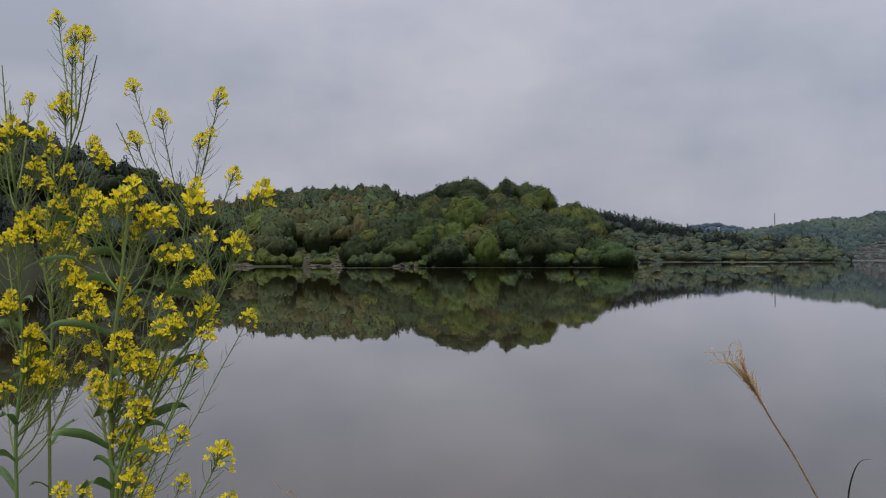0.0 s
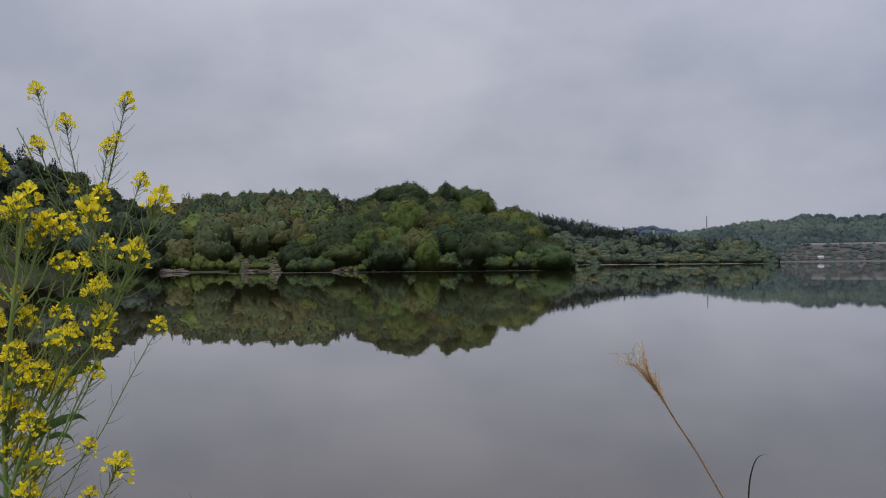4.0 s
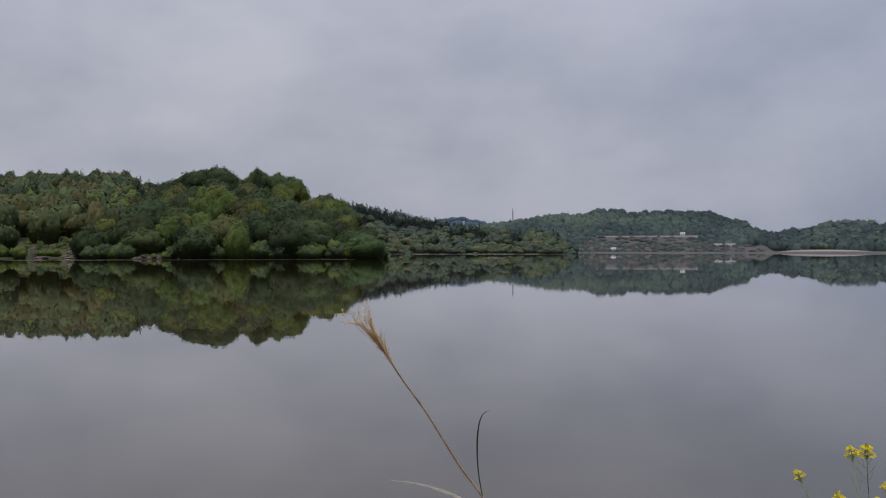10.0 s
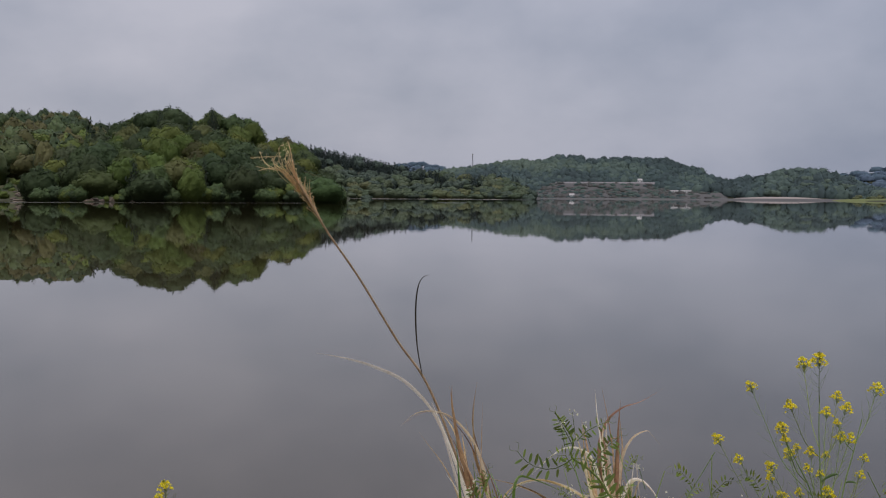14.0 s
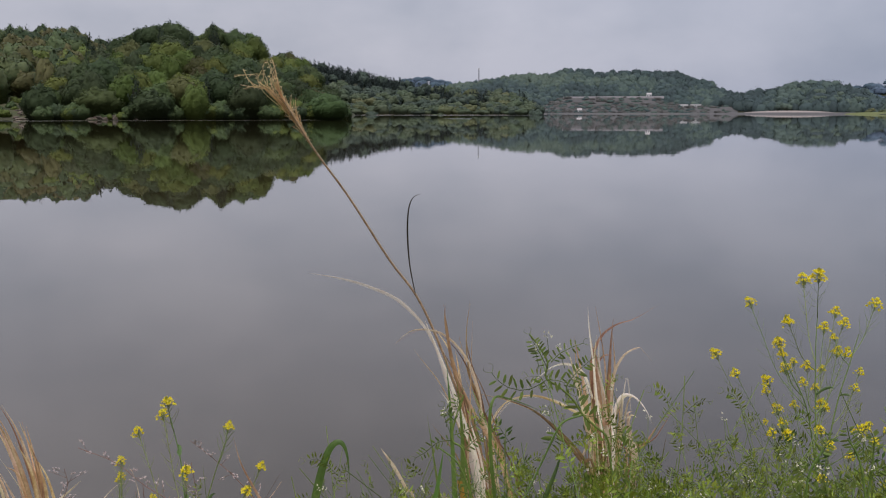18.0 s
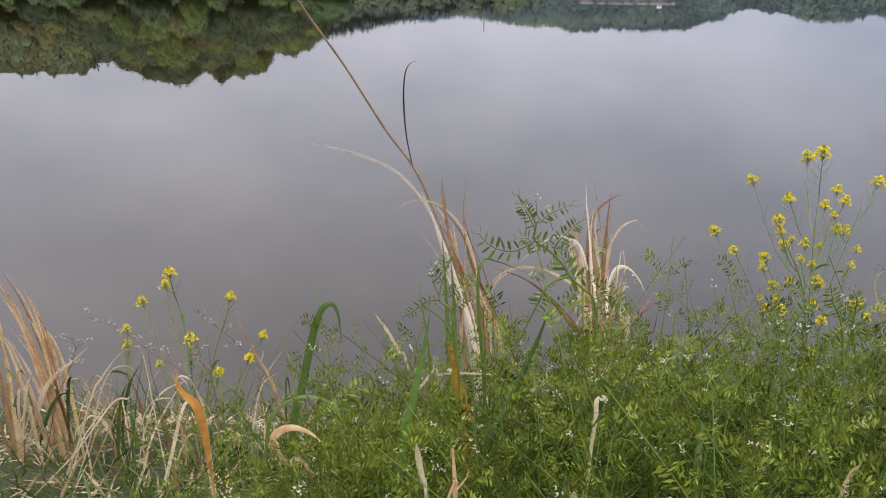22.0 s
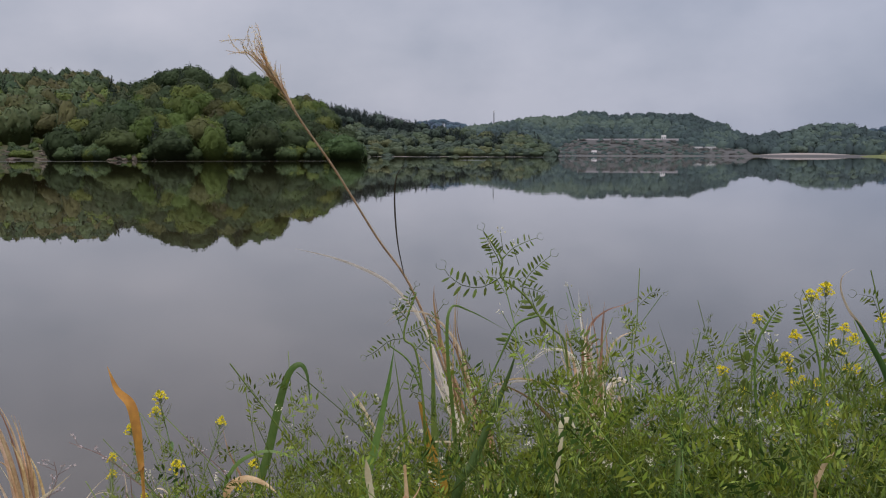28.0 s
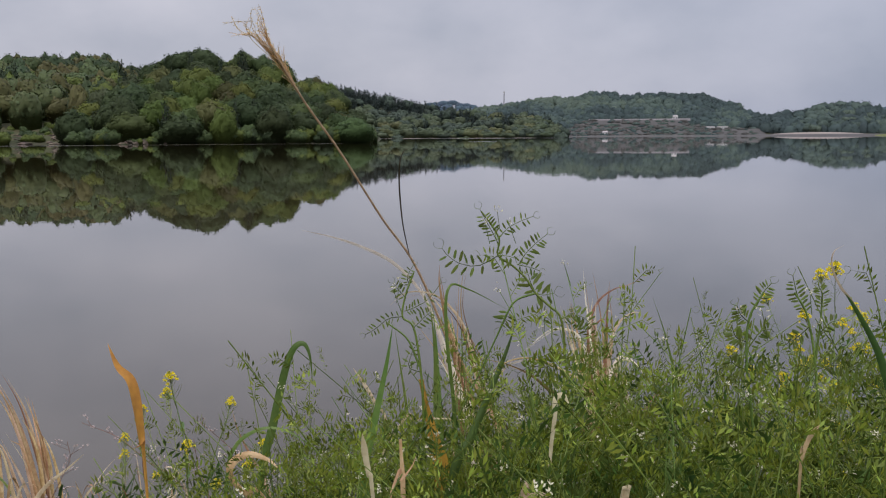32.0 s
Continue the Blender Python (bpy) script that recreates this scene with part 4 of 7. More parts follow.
def ribbon(line, width, twist=0.0, turn=0.0, fold=0.25, tip=0.05, belly=0.35, cols=5, root=0.55):
    """A grass blade: a channelled strip that widens to a belly and runs out to a point; twist in turns along it."""
    T, S, N = frames_of(line)
    n = len(line)
    u = np.linspace(0, 1, n)
    prof = np.where(u < belly, root + (1 - root) * u / belly, np.maximum(1 - ((u - belly) / (1 - belly)) ** 1.6, tip))
    a = (turn + twist * u) * 2 * np.pi
    W = S * np.cos(a)[:, None] + N * np.sin(a)[:, None]
    D = np.cross(W, T)
    h = (width * prof / 2)[:, None]
    across = np.linspace(-1, 1, cols)
    V = np.stack([line + W * h * c + D * h * fold * c * c for c in across], 1).reshape(-1, 3)
    i = np.arange(n * cols).reshape(n, cols)
    Q = np.stack([i[:-1, :-1].ravel(), i[:-1, 1:].ravel(), i[1:, 1:].ravel(), i[1:, :-1].ravel()], 1)
    return V, Q


def joined(pieces):
    V, Q, off = [], [], 0
    for v, q in pieces:
        V.append(v)
        Q.append(q + off)
        off += len(v)
    return np.concatenate(V), np.concatenate(Q)


def rel(points, base):
    return [tuple(np.array(p) - np.array(base)) for p in points]


def to_ground(points, sink=0.03):
    """Carry a stem on from its lowest known point, along its own lean, into the soil."""
    p, q = np.array(points[0], dtype=float), np.array(points[1], dtype=float)
    d = (p - q) / np.linalg.norm(p - q)
    d[:2] *= 0.75
    d[2] = min(d[2], -0.55)
    step = d * 0.01
    o = p.copy()
    for _ in range(160):
        if o[2] < bank_z(o[0], o[1]) - sink:
            break
        o += step
        step[:2] *= 0.985
    if p[2] - o[2] < 0.03:
        return list(points)
    return [tuple(o), tuple((o + p) / 2 + (p - o) * [0.06, 0.06, 0])] + list(points)


def stalk(name, points, r0, r1, mat, parent, base, n=26, segs=7, label=""):
    v, q = tube(smooth_line(rel(points, base), n), r0, r1, segs)
    return part(name, mesh_object(name, v, q, mat, smooth=True), parent, label)


def blade(name, points, width, mat, parent, base, twist=0.1, turn=0.0, n=28, label="", fold=0.25, tip=0.05, belly=0.35):
    v, q = ribbon(smooth_line(rel(points, base), n), width, twist, turn, fold, tip, belly)
    return part(name, mesh_object(name, v, q, mat, smooth=True), parent, label)


# ---- flower heads of the rape plants: shared by all ----
def petal(c, out, up, length, width):
    side = np.cross(out, up)
    side /= np.linalg.norm(side) + 1e-9
    a = c + out * length * 0.15
    m = c + out * length * 0.48 + up * length * 0.50
    e = c + out * length * 0.80 + up * length * 0.86
    return np.array([a - side * width * 0.2, a + side * width * 0.2, m + side * width * 0.5, e + side * width * 0.36, e - side * width * 0.36, m - side * width * 0.5])


def flower_head(seed, flowers, radius):
    g = np.random.default_rng(seed)
    V, Q, M = [], [], []
    off = 0
    for i in range(flowers):
        a, h = i * 2.4 + g.uniform(-0.4, 0.4), (i + 0.5) / flowers
        d = np.array([math.cos(a), math.sin(a), 0.0])
        c = d * radius * (1.3 - 0.95 * h) * g.uniform(0.6, 1.2) + np.array([0, 0, radius * (-0.95 + 1.75 * h + g.uniform(-0.3, 0.3))])
        up = d * 0.6 + np.array([0, 0, 0.85]) + g.normal(0, 0.25, 3)
        up /= np.linalg.norm(up)
        t = np.cross(up, g.normal(size=3))
        t /= np.linalg.norm(t)
        bt = np.cross(up, t)
        size = 0.0066 * g.uniform(0.7, 1.15)
        for k in range(4):
            an = k * math.pi / 2 + g.uniform(-0.15, 0.15)
            v = petal(c, t * math.cos(an) + bt * math.sin(an), up, size, size * 0.68)
            V.append(v)
            Q += [(off, off + 1, off + 2, off + 5), (off + 5, off + 2, off + 3, off + 4)]
            M += [0, 0]
            off += 6
        pv, pq = tube(np.array([np.array([0, 0, c[2] - radius * 0.9]), c * 0.6 - np.array([0, 0, radius * 0.3]), c]), 0.0006, 0.0006, 4)
        V.append(pv)
        Q += [tuple(r + off) for r in pq]
        M += [1] * len(pq)
        off += len(pv)
    for i in range(9):
        a, q = i * 2.4, 0.25 * radius * math.sqrt(i / 9)
        c0 = np.array([q * math.cos(a), q * math.sin(a), radius * 0.85])
        pv, pq = tube(np.array([c0, c0 + [0, 0, 0.0035], c0 + [0, 0, 0.007]]) + g.normal(0, 0.001, 3), 0.0022, 0.0012, 5)
        V.append(pv)
        Q += [tuple(r + off) for r in pq]
        M += [2] * len(pq)
        off += len(pv)
    o = mesh_object("flower_head", np.concatenate(V), np.array(Q), [petal_yellow, pod_green, bud_green], M)
    me = o.data
    bpy.data.objects.remove(o)
    return me


HEADS = [flower_head(300 + i, n_, r_) for i, (n_, r_) in enumerate([(17, 0.013), (20, 0.0145), (25, 0.016), (30, 0.018), (14, 0.012), (22, 0.015)])]


def pods(line, g, count, length):
    """Thin seed pods standing off a flower stalk."""
    out = []
    T, S, N = frames_of(line)
    for i in range(count):
        k = int((0.35 + 0.6 * i / count) * (len(line) - 1))
        a = i * 2.4 + g.uniform(-0.4, 0.4)
        d = S[k] * math.cos(a) + N[k] * math.sin(a)
        p = line[k]
        le = length * (1.2 - 0.6 * i / count) * g.uniform(0.7, 1.2)
        out.append(tube(np.array([p, p + (d * 0.55 + T[k] * 0.35) * le * 0.45, p + (d * 0.75 + T[k] * 0.8) * le * 0.8, p + (d * 0.85 + T[k] * 1.15) * le]), 0.0008, 0.0004, 4))
    return out


def rape_leaf_shape(start, direction, length, width, g):
    side = np.array([g.uniform(-1, 1), g.uniform(-1, 1), 0.0])
    d = np.array(direction) / np.linalg.norm(direction)
    pts = [start, start + d * length * 0.4 + [0, 0, length * 0.08], start + d * length * 0.8, start + d * length - [0, 0, length * 0.18]]
    v, q = ribbon(smooth_line(pts, 12), width, g.uniform(-0.05, 0.05), g.uniform(-0.15, 0.15), 0.35, 0.03, 0.4)
    return v, q


def rape_plant(stem_pts, heads, label, group, seed, thick=0.0045, leaves=5, pod=0.035, spread=1.0, heads_scale=1.0, extra=0):
    """A rape plant: the main stem, a branch with pods to every flower head, some narrow leaves."""
    g = np.random.default_rng(seed)
    full = to_ground(stem_pts)
    base = full[0]
    e = thing("rape_plant", base, label, "wildflower", group)
    line = smooth_line(rel(full, base), 40)
    heads = list(heads)
    for _ in range(extra):
        hx, hy, hz, k = heads[int(g.integers(len(heads)))]
        heads.append((hx + g.uniform(-0.07, 0.05), hy + g.uniform(-0.05, 0.05), hz + g.uniform(-0.10, 0.02), float(g.choice([1, 1, 2, 3]))))
    v, q = tube(line, thick, thick * 0.35, 8)
    part("stem", mesh_object("stem", v, q, rape_green, smooth=True), e)
    for hx, hy, hz, k in heads:
        tip = np.array((hx, hy, hz)) - np.array(base)
        reach = np.linalg.norm(line[:, :2] - tip[None, :2], axis=1)
        want = tip[2] - np.maximum(reach * 1.15, 0.05) - 0.06
        i = int(np.argmin(np.abs(line[:, 2] - want) + 0.2 * reach))
        i = min(i, len(line) - 2)
        foot = line[i]
        dv = tip - foot
        side = np.array([dv[0], dv[1], 0.0])
        mid1 = foot + dv * 0.33 + side * 0.12 * spread - np.array([0, 0, np.linalg.norm(side) * 0.08])
        mid2 = foot + dv * 0.7 + side * 0.08 * spread
        bl = smooth_line([foot, mid1, mid2, tip - np.array([0, 0, 0.004])], 16)
        size = 0.55 + 0.12 * k
        pieces = [tube(bl, thick * 0.42, 0.0011, 6)] + pods(bl, g, 11 + 2 * max(int(k), 1), pod * 1.15 * size)
        v, q = joined(pieces)
        branch = part("branch", mesh_object("branch", v, q, pod_green, smooth=True), e)
        if k < 0:
            continue
        h = new("flower_head", HEADS[(int(k) + seed) % len(HEADS)])
        h.parent, h.location = branch, tip
        s = (0.60 + 0.17 * k) * heads_scale
        h.scale = (s, s, s)
        tilt = bl[-1] - bl[-3]
        h.rotation_euler = Vector(tilt).to_track_quat("Z", "Y").to_euler()
    for i in range(leaves):
        k = int((0.25 + 0.6 * i / max(leaves, 1)) * 39)
        a = g.uniform(0, 6.28)
        v, q = rape_leaf_shape(line[k], (math.cos(a), math.sin(a), g.uniform(0.1, 0.7)), g.uniform(0.05, 0.12), g.uniform(0.010, 0.02), g)
        part("leaf", mesh_object("leaf", v, q, rape_leaf, smooth=True), e)
    return e


RAPE = "tall rape plant in yellow bloom beside the lake"
ROW = "rape plants on the bank"
# the tall rape plants at the edge of the bank
rape_plant([(-0.731, 1.458, 2.089), (-0.734, 1.456, 2.227), (-0.732, 1.455, 2.346), (-0.716, 1.454, 2.484), (-0.706, 1.454, 2.582), (-0.698, 1.453, 2.637)],
           [(-0.717, 1.465, 2.626, 4), (-0.712, 1.493, 2.655, 2), (-0.744, 1.419, 2.625, 3), (-0.695, 1.509, 2.593, 2), (-0.716, 1.508, 2.569, 3), (-0.664, 1.521, 2.533, 2), (-0.648, 1.477, 2.448, 3), (-0.627, 1.435, 2.407, 2), (-0.717, 1.500, 2.437, 2), (-0.688, 1.402, 2.386, 2), (-0.728, 1.463, 2.285, 4), (-0.654, 1.407, 2.352, 2), (-0.680, 1.499, 2.320, 2)] + [(-0.651, 1.389, 2.275, 2), (-0.762, 1.478, 2.622, 3), (-0.774, 1.456, 2.583, 3), (-0.688, 1.510, 2.607, 2), (-0.658, 1.518, 2.603, 2), (-0.715, 1.478, 2.340, 2), (-0.769, 1.489, 2.289, 3), (-0.716, 1.463, 2.295, 3), (-0.712, 1.461, 2.216, 2), (-0.723, 1.513, 2.193, 2), (-0.731, 1.490, 2.476, 1), (-0.594, 1.438, 2.533, 1), (-0.654, 1.519, 2.326, 1), (-0.750, 1.403, 2.466, 2)],
           RAPE, ROW, 1, 0.0052, 8, 0.035, 1.0, 1.12, 5)
rape_plant([(-0.699, 1.400, 2.102), (-0.689, 1.399, 2.183), (-0.656, 1.400, 2.263), (-0.599, 1.402, 2.353), (-0.542, 1.403, 2.428), (-0.509, 1.404, 2.514), (-0.483, 1.404, 2.580)],
           [(-0.448, 1.376, 2.629, 4), (-0.493, 1.399, 2.549, 3), (-0.552, 1.409, 2.436, 4), (-0.546, 1.347, 2.612, 4), (-0.551, 1.402, 2.498, 2), (-0.565, 1.463, 2.565, 2), (-0.564, 1.412, 2.352, 2), (-0.524, 1.410, 2.198, 3), (-0.672, 1.439, 2.187, 4), (-0.667, 1.394, 2.156, 3), (-0.611, 1.372, 2.223, 2)],
           RAPE, ROW, 2, 0.0042, 8, 0.035, 1.0, 1.12, 3)
rape_plant([(-0.956, 1.980, 1.920), (-0.918, 1.980, 2.062), (-0.879, 1.980, 2.211), (-0.844, 1.980, 2.374), (-0.811, 1.980, 2.530), (-0.792, 1.979, 2.658)],
           [(-0.688, 1.896, 2.896, 3), (-0.760, 1.980, 2.808, 2), (-0.728, 1.853, 2.687, 3), (-0.654, 1.895, 2.717, 2), (-0.827, 1.904, 2.852, 2), (-0.933, 1.994, 2.945, 2), (-0.885, 1.894, 2.800, 2), (-0.635, 1.958, 2.389, 2), (-0.799, 1.853, 2.609, 2), (-0.912, 1.859, 2.836, -1), (-0.806, 1.965, 2.738, -1), (-0.792, 1.946, 2.114, 2), (-0.802, 1.978, 1.993, 2)],
           RAPE, ROW, 3, 0.0036, 7, 0.035, 1.0, 1.15, 2)
rape_plant([(-1.017, 1.776, 1.988), (-1.017, 1.773, 2.231), (-1.011, 1.771, 2.402), (-1.028, 1.769, 2.536), (-0.986, 1.769, 2.718), (-0.952, 1.769, 2.840)],
           [(-0.874, 1.689, 2.947, -1), (-1.030, 1.827, 3.062, 2), (-0.979, 1.804, 3.018, 3), (-0.924, 1.685, 2.943, 2), (-0.990, 1.776, 2.856, 4), (-0.915, 1.723, 2.997, 1), (-0.954, 1.836, 2.782, 2), (-1.039, 1.827, 2.763, 2), (-1.012, 1.732, 2.792, 3), (-0.955, 1.788, 2.665, 3), (-0.994, 1.768, 2.643, 3), (-0.910, 1.735, 2.610, 2)] + [(-1.018, 1.825, 2.584, 4), (-0.980, 1.789, 2.468, 3), (-0.932, 1.813, 2.473, 2), (-0.861, 1.689, 2.728, 1), (-1.032, 1.792, 2.688, 1), (-1.048, 1.808, 2.618, 1), (-1.030, 1.765, 2.574, 1), (-0.969, 1.769, 2.551, 2), (-0.954, 1.728, 2.511, 1), (-0.951, 1.757, 2.487, 2), (-0.892, 1.789, 2.631, 2), (-0.999, 1.833, 2.614, 1)],
           RAPE, ROW, 4, 0.0046, 9, 0.035, 1.0, 1.15, 7)
rape_plant([(-1.002, 1.626, 2.034), (-1.003, 1.624, 2.190), (-0.990, 1.623, 2.323), (-0.995, 1.621, 2.457), (-1.000, 1.620, 2.568), (-1.002, 1.618, 2.668)],
           [(-1.049, 1.647, 2.919, -1), (-0.984, 1.566, 2.831, -1), (-0.972, 1.554, 2.771, 3), (-0.949, 1.598, 2.705, 2), (-1.004, 1.661, 2.678, 1), (-0.969, 1.589, 2.592, 3), (-1.059, 1.679, 2.561, 2), (-1.022, 1.637, 2.439, 3), (-0.968, 1.625, 2.379, 2), (-0.979, 1.641, 2.327, 4), (-0.946, 1.637, 2.299, 3), (-0.897, 1.629, 2.390, 2), (-1.053, 1.671, 2.260, 2)] + [(-0.840, 1.631, 2.423, 3), (-0.858, 1.645, 2.344, 2), (-0.896, 1.599, 2.078, 2), (-0.902, 1.699, 2.050, 2), (-0.761, 1.674, 2.053, 2), (-1.049, 1.657, 2.743, 1), (-0.973, 1.616, 2.379, 1), (-0.945, 1.679, 2.331, 1), (-0.975, 1.662, 2.287, 2), (-0.886, 1.643, 2.304, 1), (-0.964, 1.558, 2.566, 1), (-1.016, 1.612, 2.429, 1), (-1.023, 1.697, 2.337, 2)],
           RAPE, ROW, 5, 0.0046, 9, 0.035, 1.0, 1.15, 9)
# further rape at the shore
rape_plant([(3.159, 3.283, 0.316), (3.175, 3.344, 0.648), (3.187, 3.379, 0.841), (3.204, 3.424, 1.090), (3.227, 3.456, 1.284)],
           [(3.309, 3.667, 1.403, 3), (3.119, 3.348, 1.499, 3), (3.013, 3.413, 1.266, 2), (3.357, 3.545, 1.172, 2), (3.433, 3.556, 1.245, 2), (3.372, 3.428, 1.223, 2), (3.379, 3.409, 1.071, 4), (3.412, 3.499, 1.051, 2), (3.294, 3.576, 0.961, 2), (3.202, 3.571, 0.992, 1), (3.319, 3.499, 0.965, 1), (3.194, 3.397, 0.915, 1), (3.083, 3.357, 0.968, 1), (3.262, 3.417, 0.805, 3)],
           "slender rape plant with small yellow heads at the water", ROW, 6, 0.0055, 4, 0.06, 1, 1.5)
rape_plant([(3.208, 3.316, 0.292), (3.201, 3.369, 0.544), (3.178, 3.426, 0.795), (3.118, 3.478, 0.963), (3.044, 3.534, 1.130)],
           [(3.066, 3.770, 1.273, 2), (2.948, 3.386, 1.171, 2), (3.009, 3.432, 1.095, 1), (3.184, 3.608, 0.951, 2), (2.851, 3.742, 1.019, 2), (2.864, 3.583, 0.961, 3), (3.020, 3.541, 0.921, 2), (3.077, 3.613, 0.836, 1), (3.253, 3.601, 0.745, 1), (3.139, 3.595, 0.737, 2), (3.143, 3.549, 0.676, 3), (3.008, 3.458, 0.675, 3), (3.025, 3.373, 0.698, 2), (3.018, 3.525, 0.705, 0)],
           "slender rape plant with small yellow heads at the water", ROW, 7, 0.0055, 3, 0.06, 1, 1.5)
rape_plant([(3.114, 3.199, 0.364), (3.154, 3.242, 0.634), (3.218, 3.271, 0.878), (3.279, 3.285, 1.040), (3.339, 3.299, 1.202)],
           [(3.454, 3.326, 1.338, 3), (3.385, 3.320, 0.999, 2), (3.299, 3.255, 0.947, 2), (3.216, 3.328, 1.189, 0), (3.082, 3.226, 0.774, 1), (3.418, 3.314, 0.692, 3), (3.277, 3.138, 0.801, 1), (3.314, 3.059, 0.806, 2), (3.075, 3.146, 0.728, 1), (3.398, 3.201, 0.681, 1), (3.367, 3.317, 0.561, 1), (3.421, 3.146, 0.481, 2), (2.992, 3.090, 0.599, 2)],
           "slender rape plant with small yellow heads at the water", ROW, 8, 0.0055, 4, 0.06, 1, 1.5)
rape_plant([(0.217, 2.674, 1.071), (0.210, 2.703, 1.207), (0.192, 2.729, 1.310), (0.181, 2.743, 1.361)],
           [(0.181, 2.680, 1.413, 2), (0.158, 2.855, 1.312, 2), (0.080, 2.871, 1.257, 2), (0.226, 2.577, 1.234, 2), (0.116, 2.795, 1.064, 1), (0.300, 2.701, 1.049, 3)],
           "low rape plant with few yellow heads on the slope", ROW, 9, 0.003, 3)
rape_plant([(0.024, 2.728, 1.053), (0.025, 2.738, 1.104), (0.031, 2.748, 1.164)], [(0.031, 2.802, 1.192, 2), (0.026, 2.820, 1.132, 2)], "low rape plant with few yellow heads on the slope", ROW, 10, 0.003, 2)
rape_plant([(0.270, 2.606, 1.079), (0.301, 2.617, 1.179), (0.338, 2.626, 1.280)], [(0.354, 2.644, 1.331, 2), (0.394, 2.546, 1.164, 2), (0.445, 2.664, 1.182, 2)], "low rape plant with few yellow heads on the slope", ROW, 11, 0.003, 2)

# ---- silver grass with its weathered plume ----
reed_pts = to_ground([(0.985, 2.068, 1.327), (0.947, 2.067, 1.425), (0.893, 2.059, 1.570), (0.828, 2.037, 1.734), (0.768, 2.004, 1.849), (0.697, 1.958, 1.941), (0.596, 1.880, 2.090), (0.518, 1.807, 2.190), (0.457, 1.759, 2.283)])
RB = reed_pts[0]
reed = thing("silver_grass", RB, "dry silver grass stalk with a weathered golden plume", "grass")
stalk("stalk", reed_pts, 0.0044, 0.0018, reed_stalk, reed, RB, 48)
plume_line = smooth_line(rel([(0.518, 1.807, 2.190), (0.485, 1.785, 2.242), (0.457, 1.759, 2.283), (0.437, 1.756, 2.318)], RB), 24)
g = np.random.default_rng(21)
fil = []
axis = plume_line[-1] - plume_line[0]
axis /= np.linalg.norm(axis)
# the long open wisps at the tip
WISPS = [[(0.469, 1.769, 2.267), (0.454, 1.757, 2.293), (0.446, 1.753, 2.319), (0.441, 1.747, 2.341), (0.434, 1.742, 2.360)],
         [(0.474, 1.776, 2.257), (0.455, 1.758, 2.289), (0.446, 1.755, 2.310), (0.438, 1.750, 2.335), (0.432, 1.746, 2.350)],
         [(0.462, 1.765, 2.273), (0.436, 1.760, 2.302), (0.423, 1.759, 2.319), (0.420, 1.755, 2.335), (0.421, 1.749, 2.350)],
         [(0.459, 1.764, 2.276), (0.431, 1.762, 2.301), (0.406, 1.766, 2.310), (0.395, 1.766, 2.323), (0.386, 1.763, 2.339)],
         [(0.455, 1.762, 2.280), (0.426, 1.763, 2.302), (0.413, 1.763, 2.315), (0.410, 1.760, 2.327), (0.400, 1.761, 2.331), (0.370, 1.770, 2.330)],
         [(0.459, 1.764, 2.276), (0.432, 1.762, 2.299), (0.414, 1.765, 2.307), (0.399, 1.768, 2.310), (0.385, 1.773, 2.306)],
         [(0.466, 1.767, 2.270), (0.445, 1.759, 2.296), (0.434, 1.757, 2.315), (0.432, 1.752, 2.331), (0.433, 1.750, 2.338)],
         [(0.466, 1.767, 2.270), (0.439, 1.760, 2.299), (0.419, 1.762, 2.314), (0.411, 1.762, 2.322), (0.413, 1.759, 2.328)]]


def filament(line, r0):
    fil.append(tube(line, r0, 0.0003, 4))
    for j in range(2, len(line), 2):
        dd = g.normal(size=3) * 0.35 + line[j] - line[j - 1]
        dd /= np.linalg.norm(dd)
        fil.append(ribbon(np.array([line[j], line[j] + dd * 0.003, line[j] + dd * 0.006]), 0.0013, 0, g.uniform(0, 1), 0.3, 0.1, 0.5))


for line in WISPS:
    for jitter in (0.0, 0.004):
        pts = [np.array(p) + g.normal(0, jitter, 3) * (k + 1) / 3 for k, p in enumerate(rel(line, RB))]
        filament(smooth_line([plume_line[g.integers(2, 10)], *pts[1:]], 26), 0.0006)
for i in range(72):
    k = int(g.uniform(0, 0.62) * 23)
    p = plume_line[k]
    d = g.normal(size=3)
    d -= axis * d.dot(axis)
    d /= np.linalg.norm(d)
    le = g.uniform(0.035, 0.085) * (1.1 - 0.25 * k / 23)
    sp = g.uniform(0.02, 0.16)
    filament(smooth_line([p, p + (axis + d * sp * 0.5) * le * 0.4, p + (axis + d * sp) * le * 0.75, p + (axis * 0.95 + d * sp * 1.6) * le], 12), 0.0007)
v, q = joined(fil)
part("plume", mesh_object("plume", v, q, plume_gold), reed, "golden brown feathery plume")
blade("leaf", [(0.768, 2.003, 1.847), (0.744, 1.962, 1.925), (0.728, 1.919, 2.003), (0.718, 1.870, 2.062), (0.721, 1.843, 2.091), (0.734, 1.820, 2.101)], 0.0036, dark_blade, reed, RB, 0.04, 0.0, label="thin dark curled leaf")
blade("leaf", [(0.826, 2.032, 1.707), (0.793, 2.033, 1.768), (0.733, 2.032, 1.831), (0.656, 2.011, 1.874), (0.587, 1.984, 1.902), (0.518, 1.956, 1.923)], 0.0085, bone, reed, RB, 0.05, 0.0, label="pale arching dry leaf")
blade("leaf", to_ground([(0.930, 1.995, 1.413), (0.908, 2.018, 1.495), (0.878, 2.054, 1.631), (0.868, 2.079, 1.740), (0.862, 2.093, 1.799)]), 0.012, rust, reed, RB, 0.2)
